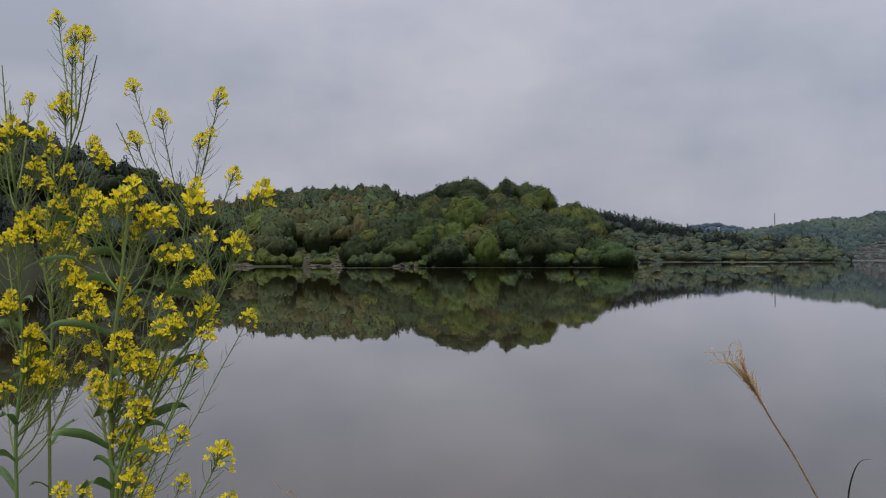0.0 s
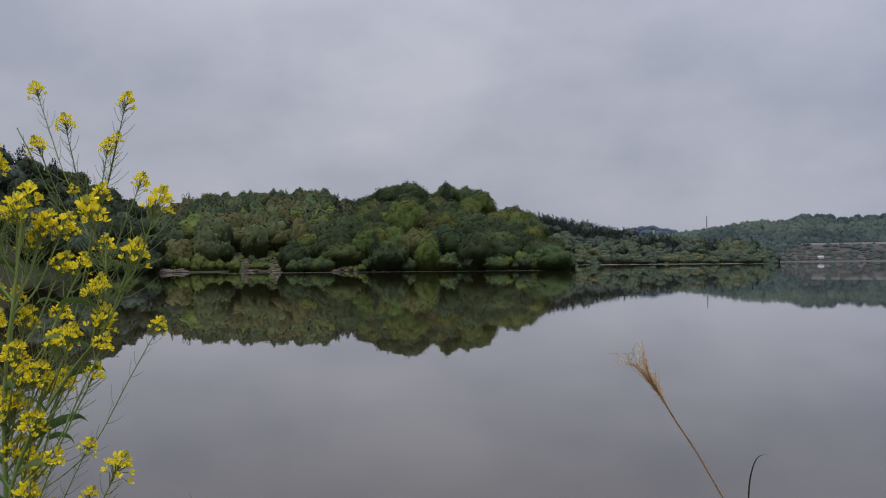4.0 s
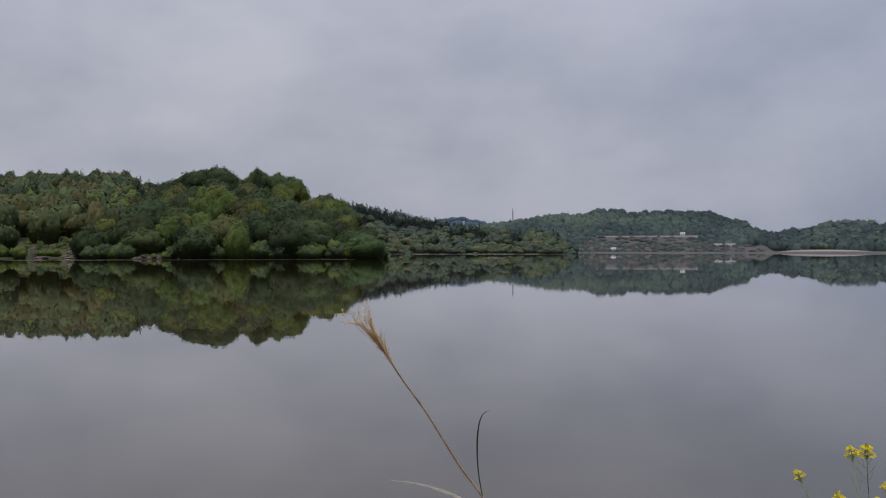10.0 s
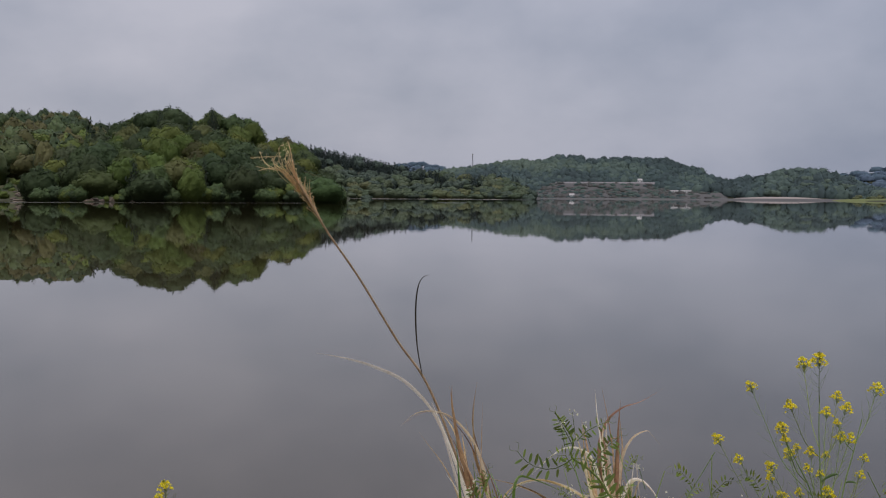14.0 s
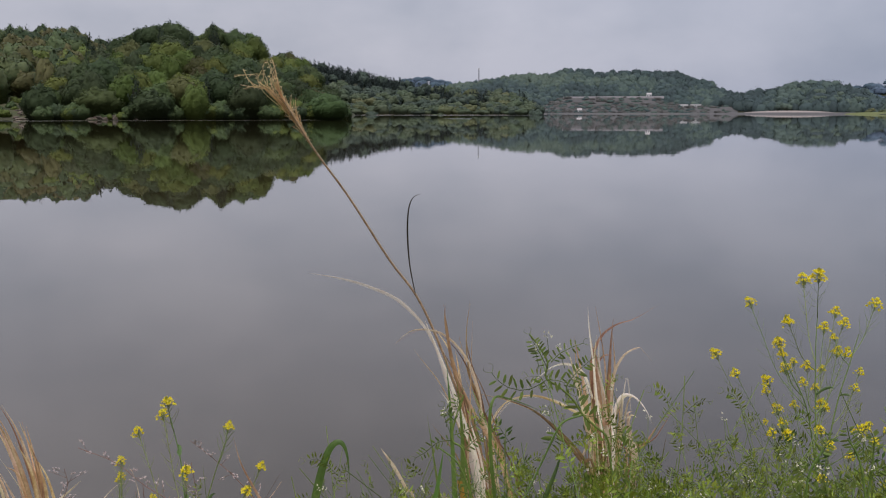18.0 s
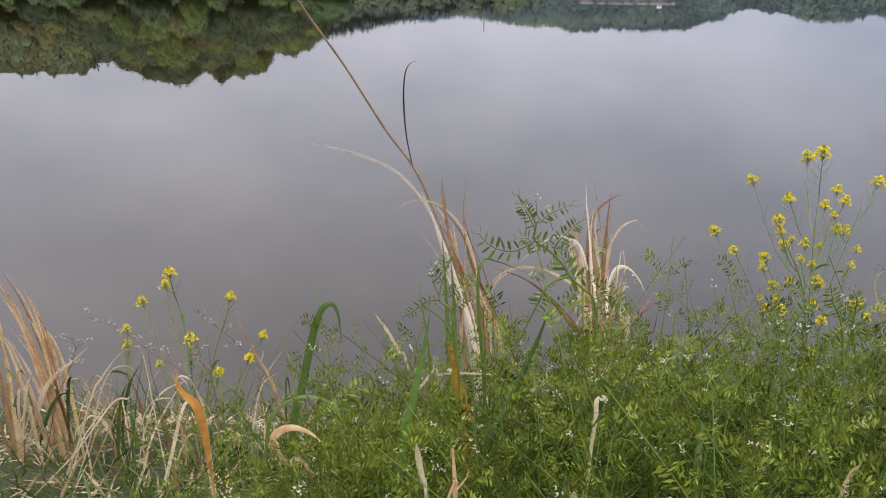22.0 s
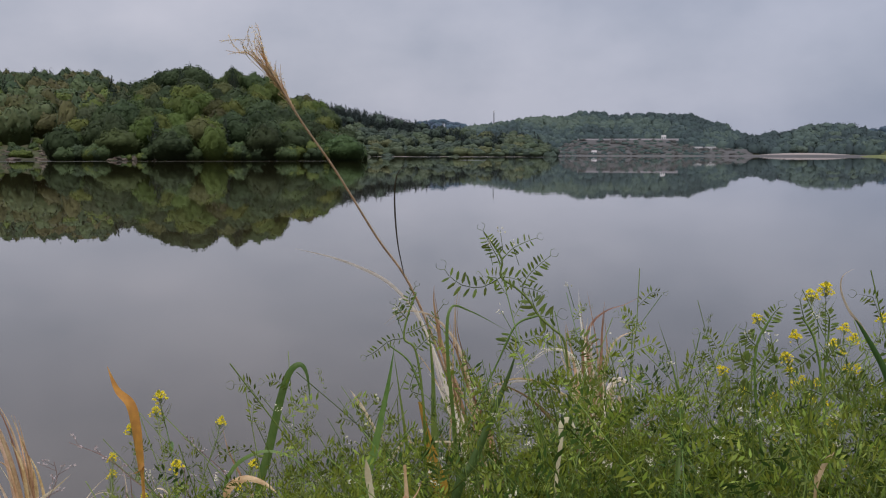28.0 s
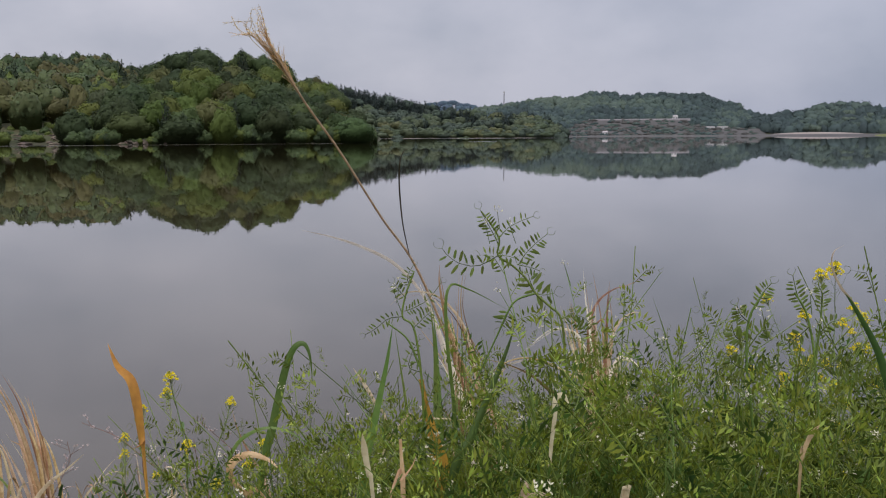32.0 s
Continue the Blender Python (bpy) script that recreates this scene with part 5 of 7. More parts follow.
blade("leaf", to_ground([(0.971, 1.969, 1.449), (0.925, 2.007, 1.571), (0.899, 2.033, 1.662), (0.853, 2.060, 1.725), (0.797, 2.080, 1.741), (0.740, 2.091, 1.710)]), 0.008, rust, reed, RB, 0.3)
blade("leaf", to_ground([(0.898, 1.933, 1.373), (0.881, 1.959, 1.479), (0.856, 1.985, 1.571), (0.828, 2.018, 1.690), (0.801, 2.042, 1.772)]), 0.012, bone, reed, RB, 0.06)
blade("leaf", to_ground([(0.953, 2.010, 1.418), (0.947, 2.040, 1.556), (0.920, 2.073, 1.680), (0.920, 2.084, 1.735), (0.934, 2.093, 1.802)]), 0.005, rust, reed, RB, 0.2)
blade("leaf", to_ground([(0.954, 2.023, 1.322), (0.932, 2.054, 1.447), (0.907, 2.087, 1.573), (0.885, 2.114, 1.671), (0.853, 2.134, 1.727)]), 0.014, straw, reed, RB, 0.35, 0.1)
blade("leaf", to_ground([(1.149, 1.819, 1.393), (1.127, 1.840, 1.465), (1.091, 1.861, 1.516), (1.037, 1.887, 1.568), (0.969, 1.914, 1.600), (0.900, 1.939, 1.619)]), 0.012, rust, reed, RB, 0.3)
blade("leaf", to_ground([(0.914, 1.945, 1.350), (0.895, 1.969, 1.444), (0.886, 1.991, 1.537), (0.878, 2.014, 1.644), (0.873, 2.027, 1.698)]), 0.013, straw, reed, RB, 0.3, 0.2)
blade("leaf", to_ground([(0.950, 1.959, 1.368), (0.942, 1.983, 1.476), (0.925, 2.004, 1.557), (0.905, 2.026, 1.638), (0.889, 2.049, 1.726)]), 0.010, rust, reed, RB, 0.4, 0.05)
blade("leaf", to_ground([(0.733, 1.588, 1.496), (0.732, 1.604, 1.621), (0.730, 1.617, 1.724), (0.726, 1.629, 1.812)]), 0.011, blade_green, reed, RB, 0.1, label="fresh green leaf")
blade("leaf", to_ground([(0.755, 1.589, 1.559), (0.764, 1.602, 1.683), (0.770, 1.613, 1.787), (0.776, 1.623, 1.880)]), 0.004, straw, reed, RB, 0.1)

blade("leaf", to_ground([(0.881, 1.875, 1.431), (0.872, 1.892, 1.501), (0.851, 1.914, 1.578), (0.830, 1.935, 1.654), (0.803, 1.960, 1.737), (0.783, 1.977, 1.792)]), 0.0130, bone, reed, RB, 0.05)
blade("leaf", to_ground([(0.857, 1.933, 1.604), (0.842, 1.956, 1.694), (0.835, 1.968, 1.746), (0.831, 1.978, 1.791), (0.834, 1.985, 1.827)]), 0.0100, rust, reed, RB, 0.10)
blade("leaf", to_ground([(0.902, 1.932, 1.586), (0.885, 1.950, 1.651), (0.880, 1.965, 1.716), (0.883, 1.974, 1.768), (0.894, 1.983, 1.833)]), 0.0045, rust, reed, RB, 0.10)
blade("leaf", to_ground([(0.903, 1.920, 1.450), (0.894, 1.939, 1.528), (0.873, 1.961, 1.607), (0.850, 1.981, 1.672), (0.821, 2.000, 1.724)]), 0.0100, rust, reed, RB, 0.15)
blade("leaf", to_ground([(0.933, 1.869, 1.476), (0.905, 1.889, 1.533), (0.876, 1.909, 1.591), (0.851, 1.929, 1.654), (0.826, 1.948, 1.712)]), 0.0110, straw, reed, RB, 0.15)
blade("leaf", to_ground([(0.890, 1.890, 1.437), (0.878, 1.909, 1.514), (0.865, 1.928, 1.591), (0.859, 1.940, 1.643), (0.852, 1.952, 1.694)]), 0.0090, rust, reed, RB, 0.20)
blade("leaf", to_ground([(0.901, 1.891, 1.379), (0.894, 1.914, 1.482), (0.867, 1.942, 1.586), (0.845, 1.964, 1.664)]), 0.0100, bone, reed, RB, 0.10)
blade("leaf", to_ground([(0.954, 1.905, 1.450), (0.938, 1.920, 1.502), (0.898, 1.951, 1.594), (0.869, 1.975, 1.672)]), 0.0100, straw, reed, RB, 0.20)
blade("leaf", to_ground([(0.877, 1.887, 1.482), (0.849, 1.908, 1.546), (0.827, 1.926, 1.603), (0.805, 1.939, 1.637)]), 0.0060, bone, reed, RB, 0.05)
blade("leaf", to_ground([(0.893, 1.881, 1.399), (0.884, 1.899, 1.476), (0.875, 1.915, 1.540), (0.873, 1.928, 1.604)]), 0.0090, cream, reed, RB, 0.20)
blade("leaf", to_ground([(0.925, 1.905, 1.489), (0.906, 1.925, 1.560), (0.900, 1.940, 1.625), (0.879, 1.961, 1.696), (0.837, 1.984, 1.748), (0.793, 2.000, 1.764), (0.755, 2.011, 1.759), (0.722, 2.015, 1.733)]), 0.0080, cream, reed, RB, 0.06)

rg = np.random.default_rng(23)
for i in range(14):
    top = np.array(rel([reed_pts[4]], RB)[0])
    st = np.array([rg.normal(0, 0.035), rg.normal(0, 0.035), 0.0])
    lean = top * rg.uniform(0.5, 0.95) + np.array([rg.normal(0, 0.02), rg.normal(0, 0.02), 0])
    pts = [tuple(np.array(RB) + st), tuple(np.array(RB) + st + lean * 0.5 + [0, 0, 0.02]), tuple(np.array(RB) + st + lean), tuple(np.array(RB) + st + lean * 1.25 + [rg.normal(0, 0.05), 0, -0.02])]
    blade("leaf", pts, rg.uniform(0.004, 0.009), [straw, bone, rust, straw, rust, cream, rust][i % 7], reed, RB, rg.uniform(-0.15, 0.15), rg.uniform(-0.15, 0.15), 20)

# ---- dry grass tussock ----
tus_base = (1.213, 1.877, 1.356)
TB = (tus_base[0], tus_base[1], bank_z(tus_base[0], tus_base[1]) - 0.02)
tussock = thing("dry_grass_tussock", TB, "dry straw-coloured grass tussock with curled leaves", "grass")


def tuft_blade(pts, width, mat, twist=0.25, turn=0.0):
    b0 = (TB[0] + (pts[0][0] - TB[0]) * 0.5, TB[1] + (pts[0][1] - TB[1]) * 0.5, TB[2])
    blade("leaf", [b0] + pts, width * 1.2, mat, tussock, TB, twist, turn, 32)


tuft_blade([(1.203, 1.893, 1.424), (1.193, 1.918, 1.532), (1.192, 1.943, 1.654), (1.215, 1.949, 1.721), (1.254, 1.944, 1.754), (1.299, 1.933, 1.769), (1.358, 1.922, 1.802)], 0.008, rust)
tuft_blade([(1.215, 1.870, 1.433), (1.218, 1.891, 1.540), (1.231, 1.906, 1.633), (1.259, 1.908, 1.687), (1.294, 1.901, 1.706), (1.306, 1.896, 1.697), (1.325, 1.885, 1.672)], 0.007, cream, 0.3)
tuft_blade([(1.211, 1.852, 1.441), (1.216, 1.865, 1.514), (1.228, 1.873, 1.574), (1.250, 1.872, 1.601), (1.275, 1.862, 1.590), (1.298, 1.848, 1.554), (1.312, 1.837, 1.519)], 0.008, cream, 0.3)
tuft_blade([(1.207, 1.912, 1.415), (1.197, 1.937, 1.524), (1.182, 1.959, 1.613), (1.157, 1.974, 1.651), (1.122, 1.985, 1.652), (1.080, 1.992, 1.626), (1.035, 1.999, 1.590)], 0.006, bone, 0.15)
tuft_blade([(1.213, 1.910, 1.415), (1.211, 1.938, 1.552), (1.209, 1.961, 1.661), (1.203, 1.976, 1.729), (1.202, 1.989, 1.792)], 0.006, cream)
tuft_blade([(1.214, 1.890, 1.424), (1.223, 1.917, 1.573), (1.238, 1.937, 1.694), (1.252, 1.948, 1.769)], 0.007, rust)
tuft_blade([(1.192, 1.867, 1.437), (1.191, 1.900, 1.597), (1.190, 1.919, 1.690), (1.175, 1.929, 1.716)], 0.010, straw)
tuft_blade([(1.203, 1.864, 1.437), (1.202, 1.894, 1.583), (1.196, 1.914, 1.676), (1.202, 1.925, 1.736)], 0.010, bone, 0.1, 0.05)
tuft_blade([(1.237, 1.903, 1.415), (1.241, 1.929, 1.552), (1.256, 1.944, 1.648), (1.255, 1.963, 1.743)], 0.009, straw, 0.15, 0.05)
tuft_blade([(1.236, 1.874, 1.428), (1.243, 1.882, 1.482), (1.245, 1.898, 1.563), (1.233, 1.909, 1.601)], 0.008, straw)
tuft_blade([(1.179, 1.881, 1.432), (1.170, 1.903, 1.526), (1.162, 1.924, 1.620), (1.152, 1.943, 1.700), (1.148, 1.951, 1.733)], 0.010, straw)
tuft_blade([(1.160, 1.858, 1.445), (1.151, 1.876, 1.524), (1.139, 1.895, 1.603), (1.121, 1.911, 1.656), (1.115, 1.921, 1.693)], 0.009, cream)
tuft_blade([(1.164, 1.887, 1.490), (1.128, 1.912, 1.563), (1.052, 1.941, 1.593), (0.993, 1.957, 1.582), (0.952, 1.960, 1.535), (0.928, 1.950, 1.448)], 0.006, bone, 0.15)
tuft_blade([(1.236, 1.800, 1.433), (1.233, 1.817, 1.511), (1.230, 1.829, 1.569), (1.243, 1.827, 1.578)], 0.012, cream)
tuft_blade([(1.178, 1.826, 1.471), (1.173, 1.840, 1.539), (1.141, 1.843, 1.504), (1.101, 1.837, 1.412)], 0.011, cream, 0.3)
tuft_blade([(1.221, 1.910, 1.429), (1.233, 1.942, 1.606), (1.231, 1.959, 1.688), (1.222, 1.978, 1.770), (1.219, 1.985, 1.798)], 0.004, straw)
tuft_blade([(1.277, 1.891, 1.416), (1.312, 1.889, 1.457), (1.347, 1.887, 1.505), (1.383, 1.885, 1.546)], 0.005, rust)
tuft_blade([(1.328, 1.867, 1.375), (1.350, 1.869, 1.416), (1.361, 1.874, 1.457), (1.371, 1.878, 1.496)], 0.004, dark_blade)
tuft_blade([(1.164, 1.823, 1.489), (1.160, 1.844, 1.592), (1.156, 1.866, 1.695), (1.152, 1.880, 1.759), (1.152, 1.892, 1.817)], 0.0042, bone, 0.05)
tuft_blade([(1.171, 1.845, 1.506), (1.166, 1.867, 1.611), (1.168, 1.883, 1.689), (1.177, 1.892, 1.748)], 0.0067, cream, 0.10)
tuft_blade([(1.191, 1.848, 1.445), (1.199, 1.867, 1.551), (1.209, 1.882, 1.643), (1.217, 1.896, 1.722), (1.226, 1.905, 1.782)], 0.0075, rust, 0.10)
tuft_blade([(1.187, 1.880, 1.490), (1.182, 1.903, 1.596), (1.192, 1.913, 1.663), (1.210, 1.913, 1.690), (1.238, 1.904, 1.687)], 0.0058, rust, 0.10)
tuft_blade([(1.184, 1.809, 1.450), (1.191, 1.823, 1.534), (1.201, 1.832, 1.592), (1.218, 1.832, 1.618), (1.243, 1.824, 1.614), (1.266, 1.811, 1.586), (1.277, 1.801, 1.554)], 0.0052, bone, 0.08)
tuft_blade([(1.238, 1.811, 1.435), (1.234, 1.821, 1.481), (1.234, 1.832, 1.533), (1.242, 1.835, 1.564), (1.257, 1.830, 1.559)], 0.0075, cream, 0.10)
tuft_blade([(1.197, 1.846, 1.446), (1.188, 1.864, 1.522), (1.168, 1.869, 1.514), (1.155, 1.870, 1.498), (1.129, 1.867, 1.445), (1.114, 1.861, 1.395)], 0.0058, cream, 0.05)
tuft_blade([(1.184, 1.886, 1.517), (1.175, 1.904, 1.596), (1.158, 1.920, 1.650), (1.127, 1.933, 1.668), (1.094, 1.943, 1.665), (1.061, 1.948, 1.642), (1.020, 1.953, 1.606)], 0.0050, bone, 0.05)
tuft_blade([(1.153, 1.818, 1.450), (1.138, 1.838, 1.527), (1.123, 1.858, 1.604), (1.110, 1.877, 1.682), (1.097, 1.892, 1.733)], 0.0067, cream, 0.10)
tuft_blade([(1.158, 1.846, 1.493), (1.140, 1.870, 1.584), (1.128, 1.889, 1.662), (1.126, 1.906, 1.741)], 0.0050, straw, 0.10)
tuft_blade([(1.193, 1.848, 1.446), (1.197, 1.862, 1.525), (1.195, 1.876, 1.590), (1.188, 1.889, 1.643)], 0.0075, cream, 0.10)
tuft_blade([(1.189, 1.866, 1.423), (1.188, 1.882, 1.503), (1.188, 1.898, 1.583), (1.200, 1.908, 1.650)], 0.0075, straw, 0.10)
tuft_blade([(1.160, 1.819, 1.463), (1.152, 1.842, 1.566), (1.153, 1.857, 1.643)], 0.0075, rust, 0.10)
tuft_blade([(1.197, 1.827, 1.454), (1.199, 1.845, 1.546), (1.208, 1.855, 1.611)], 0.0052, bone, 0.10)
tuft_blade([(1.209, 1.839, 1.426), (1.217, 1.851, 1.498), (1.229, 1.861, 1.564)], 0.0067, straw, 0.10)
tuft_blade([(1.213, 1.861, 1.437), (1.254, 1.856, 1.471), (1.307, 1.844, 1.491), (1.334, 1.842, 1.524), (1.362, 1.842, 1.567)], 0.0033, rust, 0.05)
tuft_blade([(1.166, 1.817, 1.463), (1.144, 1.843, 1.559), (1.115, 1.855, 1.576), (1.072, 1.873, 1.600), (1.029, 1.889, 1.615), (0.991, 1.900, 1.614), (0.952, 1.908, 1.597), (0.926, 1.910, 1.564), (0.908, 1.905, 1.512)], 0.0046, straw, 0.05)
tuft_blade([(1.154, 1.832, 1.415), (1.125, 1.850, 1.460), (1.083, 1.874, 1.519), (1.035, 1.899, 1.568), (0.979, 1.921, 1.596), (0.910, 1.945, 1.613)], 0.0075, rust, 0.10)
tg = np.random.default_rng(31)
tuft_top = (1.208, 1.918, 1.717)
TALL = tuft_top[2] - TB[2]
for i in range(34):
    a, le = tg.uniform(0, 6.28), TALL * tg.uniform(0.45, 1.0)
    o2 = np.array([math.cos(a), math.sin(a), 0]) * tg.uniform(0.01, 0.05)
    st = np.array(TB) + np.array([tg.normal(0, 0.03), tg.normal(0, 0.03), 0])
    pts = [tuple(st), tuple(st + o2 * 0.35 + [0, 0, le * 0.5]), tuple(st + o2 + [0, 0, le * 0.9]), tuple(st + o2 * 2.0 + [0, 0, le * (0.9 + tg.uniform(-0.3, 0.2))])]
    blade("leaf", pts, tg.uniform(0.003, 0.008), [straw, rust, cream, straw, rust, bone, straw][i % 7], tussock, TB, tg.uniform(-0.15, 0.15), tg.uniform(-0.12, 0.12), 20)


def lone_blade(name, pts, width, mat, label, group="", twist=0.1, turn=0.0, fold=0.25, tip=0.05, belly=0.35, n=32, root=0.55):
    full = to_ground(pts)
    b0 = full[0]
    v, q = ribbon(smooth_line(rel(full, b0), n), width, twist, turn, fold, tip, belly, 5, root)
    o = mesh_object(name, v, q, mat, smooth=True)
    o.location = b0
    return tagged(o, label, "grass", group)


GB, DB = "green grass blades", "dry grass blades"
lone_blade("tall_grass", [(0.386, 1.118, 1.722), (0.402, 1.121, 1.787), (0.418, 1.124, 1.851), (0.429, 1.124, 1.879), (0.441, 1.122, 1.886), (0.448, 1.118, 1.872), (0.450, 1.114, 1.838)], 0.0105, blade_green, "bent green grass blade among the vetch", GB, 0.08, 0.0)
lone_blade("tall_grass", [(0.475, 0.924, 1.796), (0.487, 0.927, 1.849), (0.501, 0.930, 1.907), (0.509, 0.932, 1.948)], 0.0105, blade_green, "broad upright green grass blade", GB, 0.05, 0.05)
lone_blade("tall_grass", [(0.570, 1.128, 1.724), (0.566, 1.138, 1.792), (0.561, 1.145, 1.840), (0.555, 1.153, 1.894)], 0.005, blade_green, "narrow green grass blade", GB)
lone_blade("tall_grass", [(0.628, 1.219, 1.657), (0.628, 1.231, 1.755), (0.629, 1.240, 1.831), (0.625, 1.249, 1.900)], 0.011, blade_green, "upright green grass blade among the vetch", GB)
lone_blade("tall_grass", [(0.349, 1.019, 1.767), (0.359, 1.021, 1.807), (0.381, 1.016, 1.825), (0.403, 1.011, 1.827), (0.423, 1.004, 1.818), (0.437, 0.998, 1.804)], 0.005, blade_green, "arching green grass blade among the vetch", GB, 0.2)
lone_blade("tall_grass", [(0.850, 0.660, 1.883), (0.835, 0.669, 1.925), (0.824, 0.677, 1.964), (0.809, 0.685, 1.995), (0.802, 0.689, 2.007)], 0.0075, dark_green, "broad dark green grass blade", GB, 0.0, 0.1)
lone_blade("dry_grass", [(0.850, 0.660, 1.883), (0.837, 0.669, 1.925), (0.825, 0.677, 1.963), (0.809, 0.686, 1.997), (0.799, 0.690, 2.011), (0.794, 0.694, 2.026), (0.795, 0.694, 2.037), (0.804, 0.693, 2.042)], 0.003, cream, "white curled dry blade tip", DB, 0.2)
lone_blade("tall_grass", [(0.746, 0.811, 1.849), (0.743, 0.819, 1.904), (0.736, 0.826, 1.944), (0.726, 0.833, 1.979)], 0.003, blade_green, "thin green grass blade", GB)
lone_blade("tall_grass", [(0.557, 0.900, 1.797), (0.576, 0.902, 1.836), (0.596, 0.905, 1.879), (0.614, 0.908, 1.918), (0.624, 0.910, 1.945)], 0.009, dark_green, "dark green leaning stalk wrapped in vetch", GB, 0.0, 0.0, 0.5)
lone_blade("tall_grass", [(0.588, 0.990, 1.800), (0.576, 0.985, 1.920), (0.580, 0.990, 1.968), (0.606, 1.003, 1.962), (0.655, 1.025, 1.934)], 0.004, blade_green, "narrow green leaf bent over at its tip", GB, 0.05)
lone_blade("dry_grass", [(0.297, 0.775, 1.881), (0.295, 0.779, 1.910), (0.293, 0.783, 1.937), (0.290, 0.786, 1.954), (0.282, 0.789, 1.964), (0.276, 0.793, 1.980)], 0.0105, ochre, "broad orange dry leaf, twisted at its tip", DB, 0.35, 0.1, 0.3, 0.02, 0.45, 32, 0.95)
lone_blade("dry_grass", [(0.581, 1.032, 1.733), (0.576, 1.038, 1.773), (0.570, 1.045, 1.810), (0.563, 1.052, 1.853)], 0.025, ochre, "broken orange dry leaf among the vetch", DB, 0.1, 0.05, 0.3, 0.4, 0.5)
lone_blade("dry_grass", [(0.390, 0.953, 1.770), (0.370, 0.962, 1.779), (0.357, 0.969, 1.792), (0.353, 0.972, 1.804), (0.360, 0.972, 1.814), (0.374, 0.968, 1.819), (0.390, 0.962, 1.814), (0.402, 0.956, 1.804)], 0.0085, straw, "curled cream dry leaf", DB, 0.06, 0.03, 0.25, 0.03, 0.6, 60, 0.35)
lone_blade("dry_grass", [(0.457, 0.757, 1.851), (0.455, 0.764, 1.873), (0.453, 0.768, 1.887), (0.452, 0.773, 1.903)], 0.0055, cream, "short cream dry leaf among the vetch", DB, 0.04, 0.0, 0.3, 0.05, 0.85, 40, 0.1)
lone_blade("dry_grass", [(0.478, 0.751, 1.851), (0.479, 0.757, 1.873), (0.479, 0.761, 1.889), (0.479, 0.764, 1.899)], 0.004, straw, "broken tan stalk among the vetch", DB, 0.05, 0.0, 0.3, 0.6, 0.5)
lone_blade("dry_grass", [(0.465, 0.737, 1.866), (0.474, 0.738, 1.878), (0.482, 0.738, 1.888), (0.486, 0.740, 1.896)], 0.002, straw, "thin dry stalk among the vetch", DB)
lone_blade("dry_grass", [(0.694, 0.595, 1.910), (0.697, 0.598, 1.925), (0.704, 0.600, 1.938), (0.711, 0.600, 1.945)], 0.0032, straw, "tan dry leaf tip among the vetch", DB, 0.1, 0.05, 0.3, 0.05, 0.85, 40, 0.1)
lone_blade("dry_grass", [(0.543, 1.090, 1.781), (0.564, 1.087, 1.793), (0.593, 1.079, 1.795), (0.625, 1.069, 1.794), (0.644, 1.064, 1.797)], 0.003, cream, "pale arching dry stem over the vetch", DB)
lone_blade("dry_grass", [(0.593, 0.753, 1.829), (0.597, 0.759, 1.853), (0.601, 0.765, 1.878), (0.606, 0.770, 1.902), (0.608, 0.774, 1.915), (0.614, 0.773, 1.918), (0.618, 0.770, 1.912)], 0.0048, cream, "cream folded dry leaf among the vetch", DB, 0.08, 0.0, 0.25, 0.3, 0.88, 48, 0.1)
lone_blade("tall_grass", [(0.280, 0.834, 1.829), (0.302, 0.830, 1.834), (0.333, 0.813, 1.845), (0.368, 0.803, 1.845), (0.401, 0.783, 1.847), (0.422, 0.775, 1.842)], 0.0085, blade_green, "long arching green blade over the low weeds", GB, 0.04, 0.2, 0.3, 0.05, 0.5)
lone_blade("dry_grass", [(0.555, 0.718, 1.855), (0.560, 0.709, 1.866), (0.566, 0.699, 1.873), (0.575, 0.694, 1.868), (0.577, 0.691, 1.859)], 0.0065, cream, "broad cream dry leaf bent over in the vetch", DB, 0.05, 0.1, 0.3, 0.3, 0.5)
lone_blade("dry_grass", [(0.617, 0.679, 1.859), (0.622, 0.681, 1.870), (0.626, 0.683, 1.880)], 0.0065, cream, "short cream dry leaf sticking out of the vetch", DB, 0.05, 0.1, 0.3, 0.5, 0.6)
lone_blade("tall_grass", [(0.697, 0.754, 1.824), (0.714, 0.775, 1.857), (0.729, 0.796, 1.880)], 0.008, blade_green, "broad green blade slanting through the vetch", GB, 0.05, 0.1, 0.3, 0.05, 0.5)
lone_blade("tall_grass", [(0.703, 0.713, 1.842), (0.697, 0.728, 1.863), (0.697, 0.741, 1.877)], 0.007, dark_green, "green blade slanting through the vetch", GB, 0.05, 0.1, 0.3, 0.05, 0.5)
lone_blade("dry_grass", [(0.434, 2.207, 1.241), (0.402, 2.225, 1.311), (0.370, 2.243, 1.382), (0.355, 2.255, 1.449)], 0.011, straw, "straight dry cane on the slope", DB, 0.1)
lone_blade("dry_grass", [(0.561, 1.223, 1.729), (0.549, 1.237, 1.758), (0.536, 1.251, 1.784), (0.520, 1.264, 1.810)], 0.0055, cream, "short pale dry blade", DB, 0.05, 0.0, 0.25, 0.05, 0.8, 40, 0.1)
lone_blade("dry_grass", [(-0.525, 2.001, 1.919), (-0.559, 1.999, 1.960), (-0.582, 1.998, 1.987), (-0.603, 1.996, 2.007)], 0.005, cream, "pale thin dry blade tip", DB)
def dry_cane(pts, width, mat):
    return lone_blade("dry_reed_cane", pts, width, mat, "leaning straw-coloured dry reed cane", "dry reed canes on the slope", 0.04, 0.0)


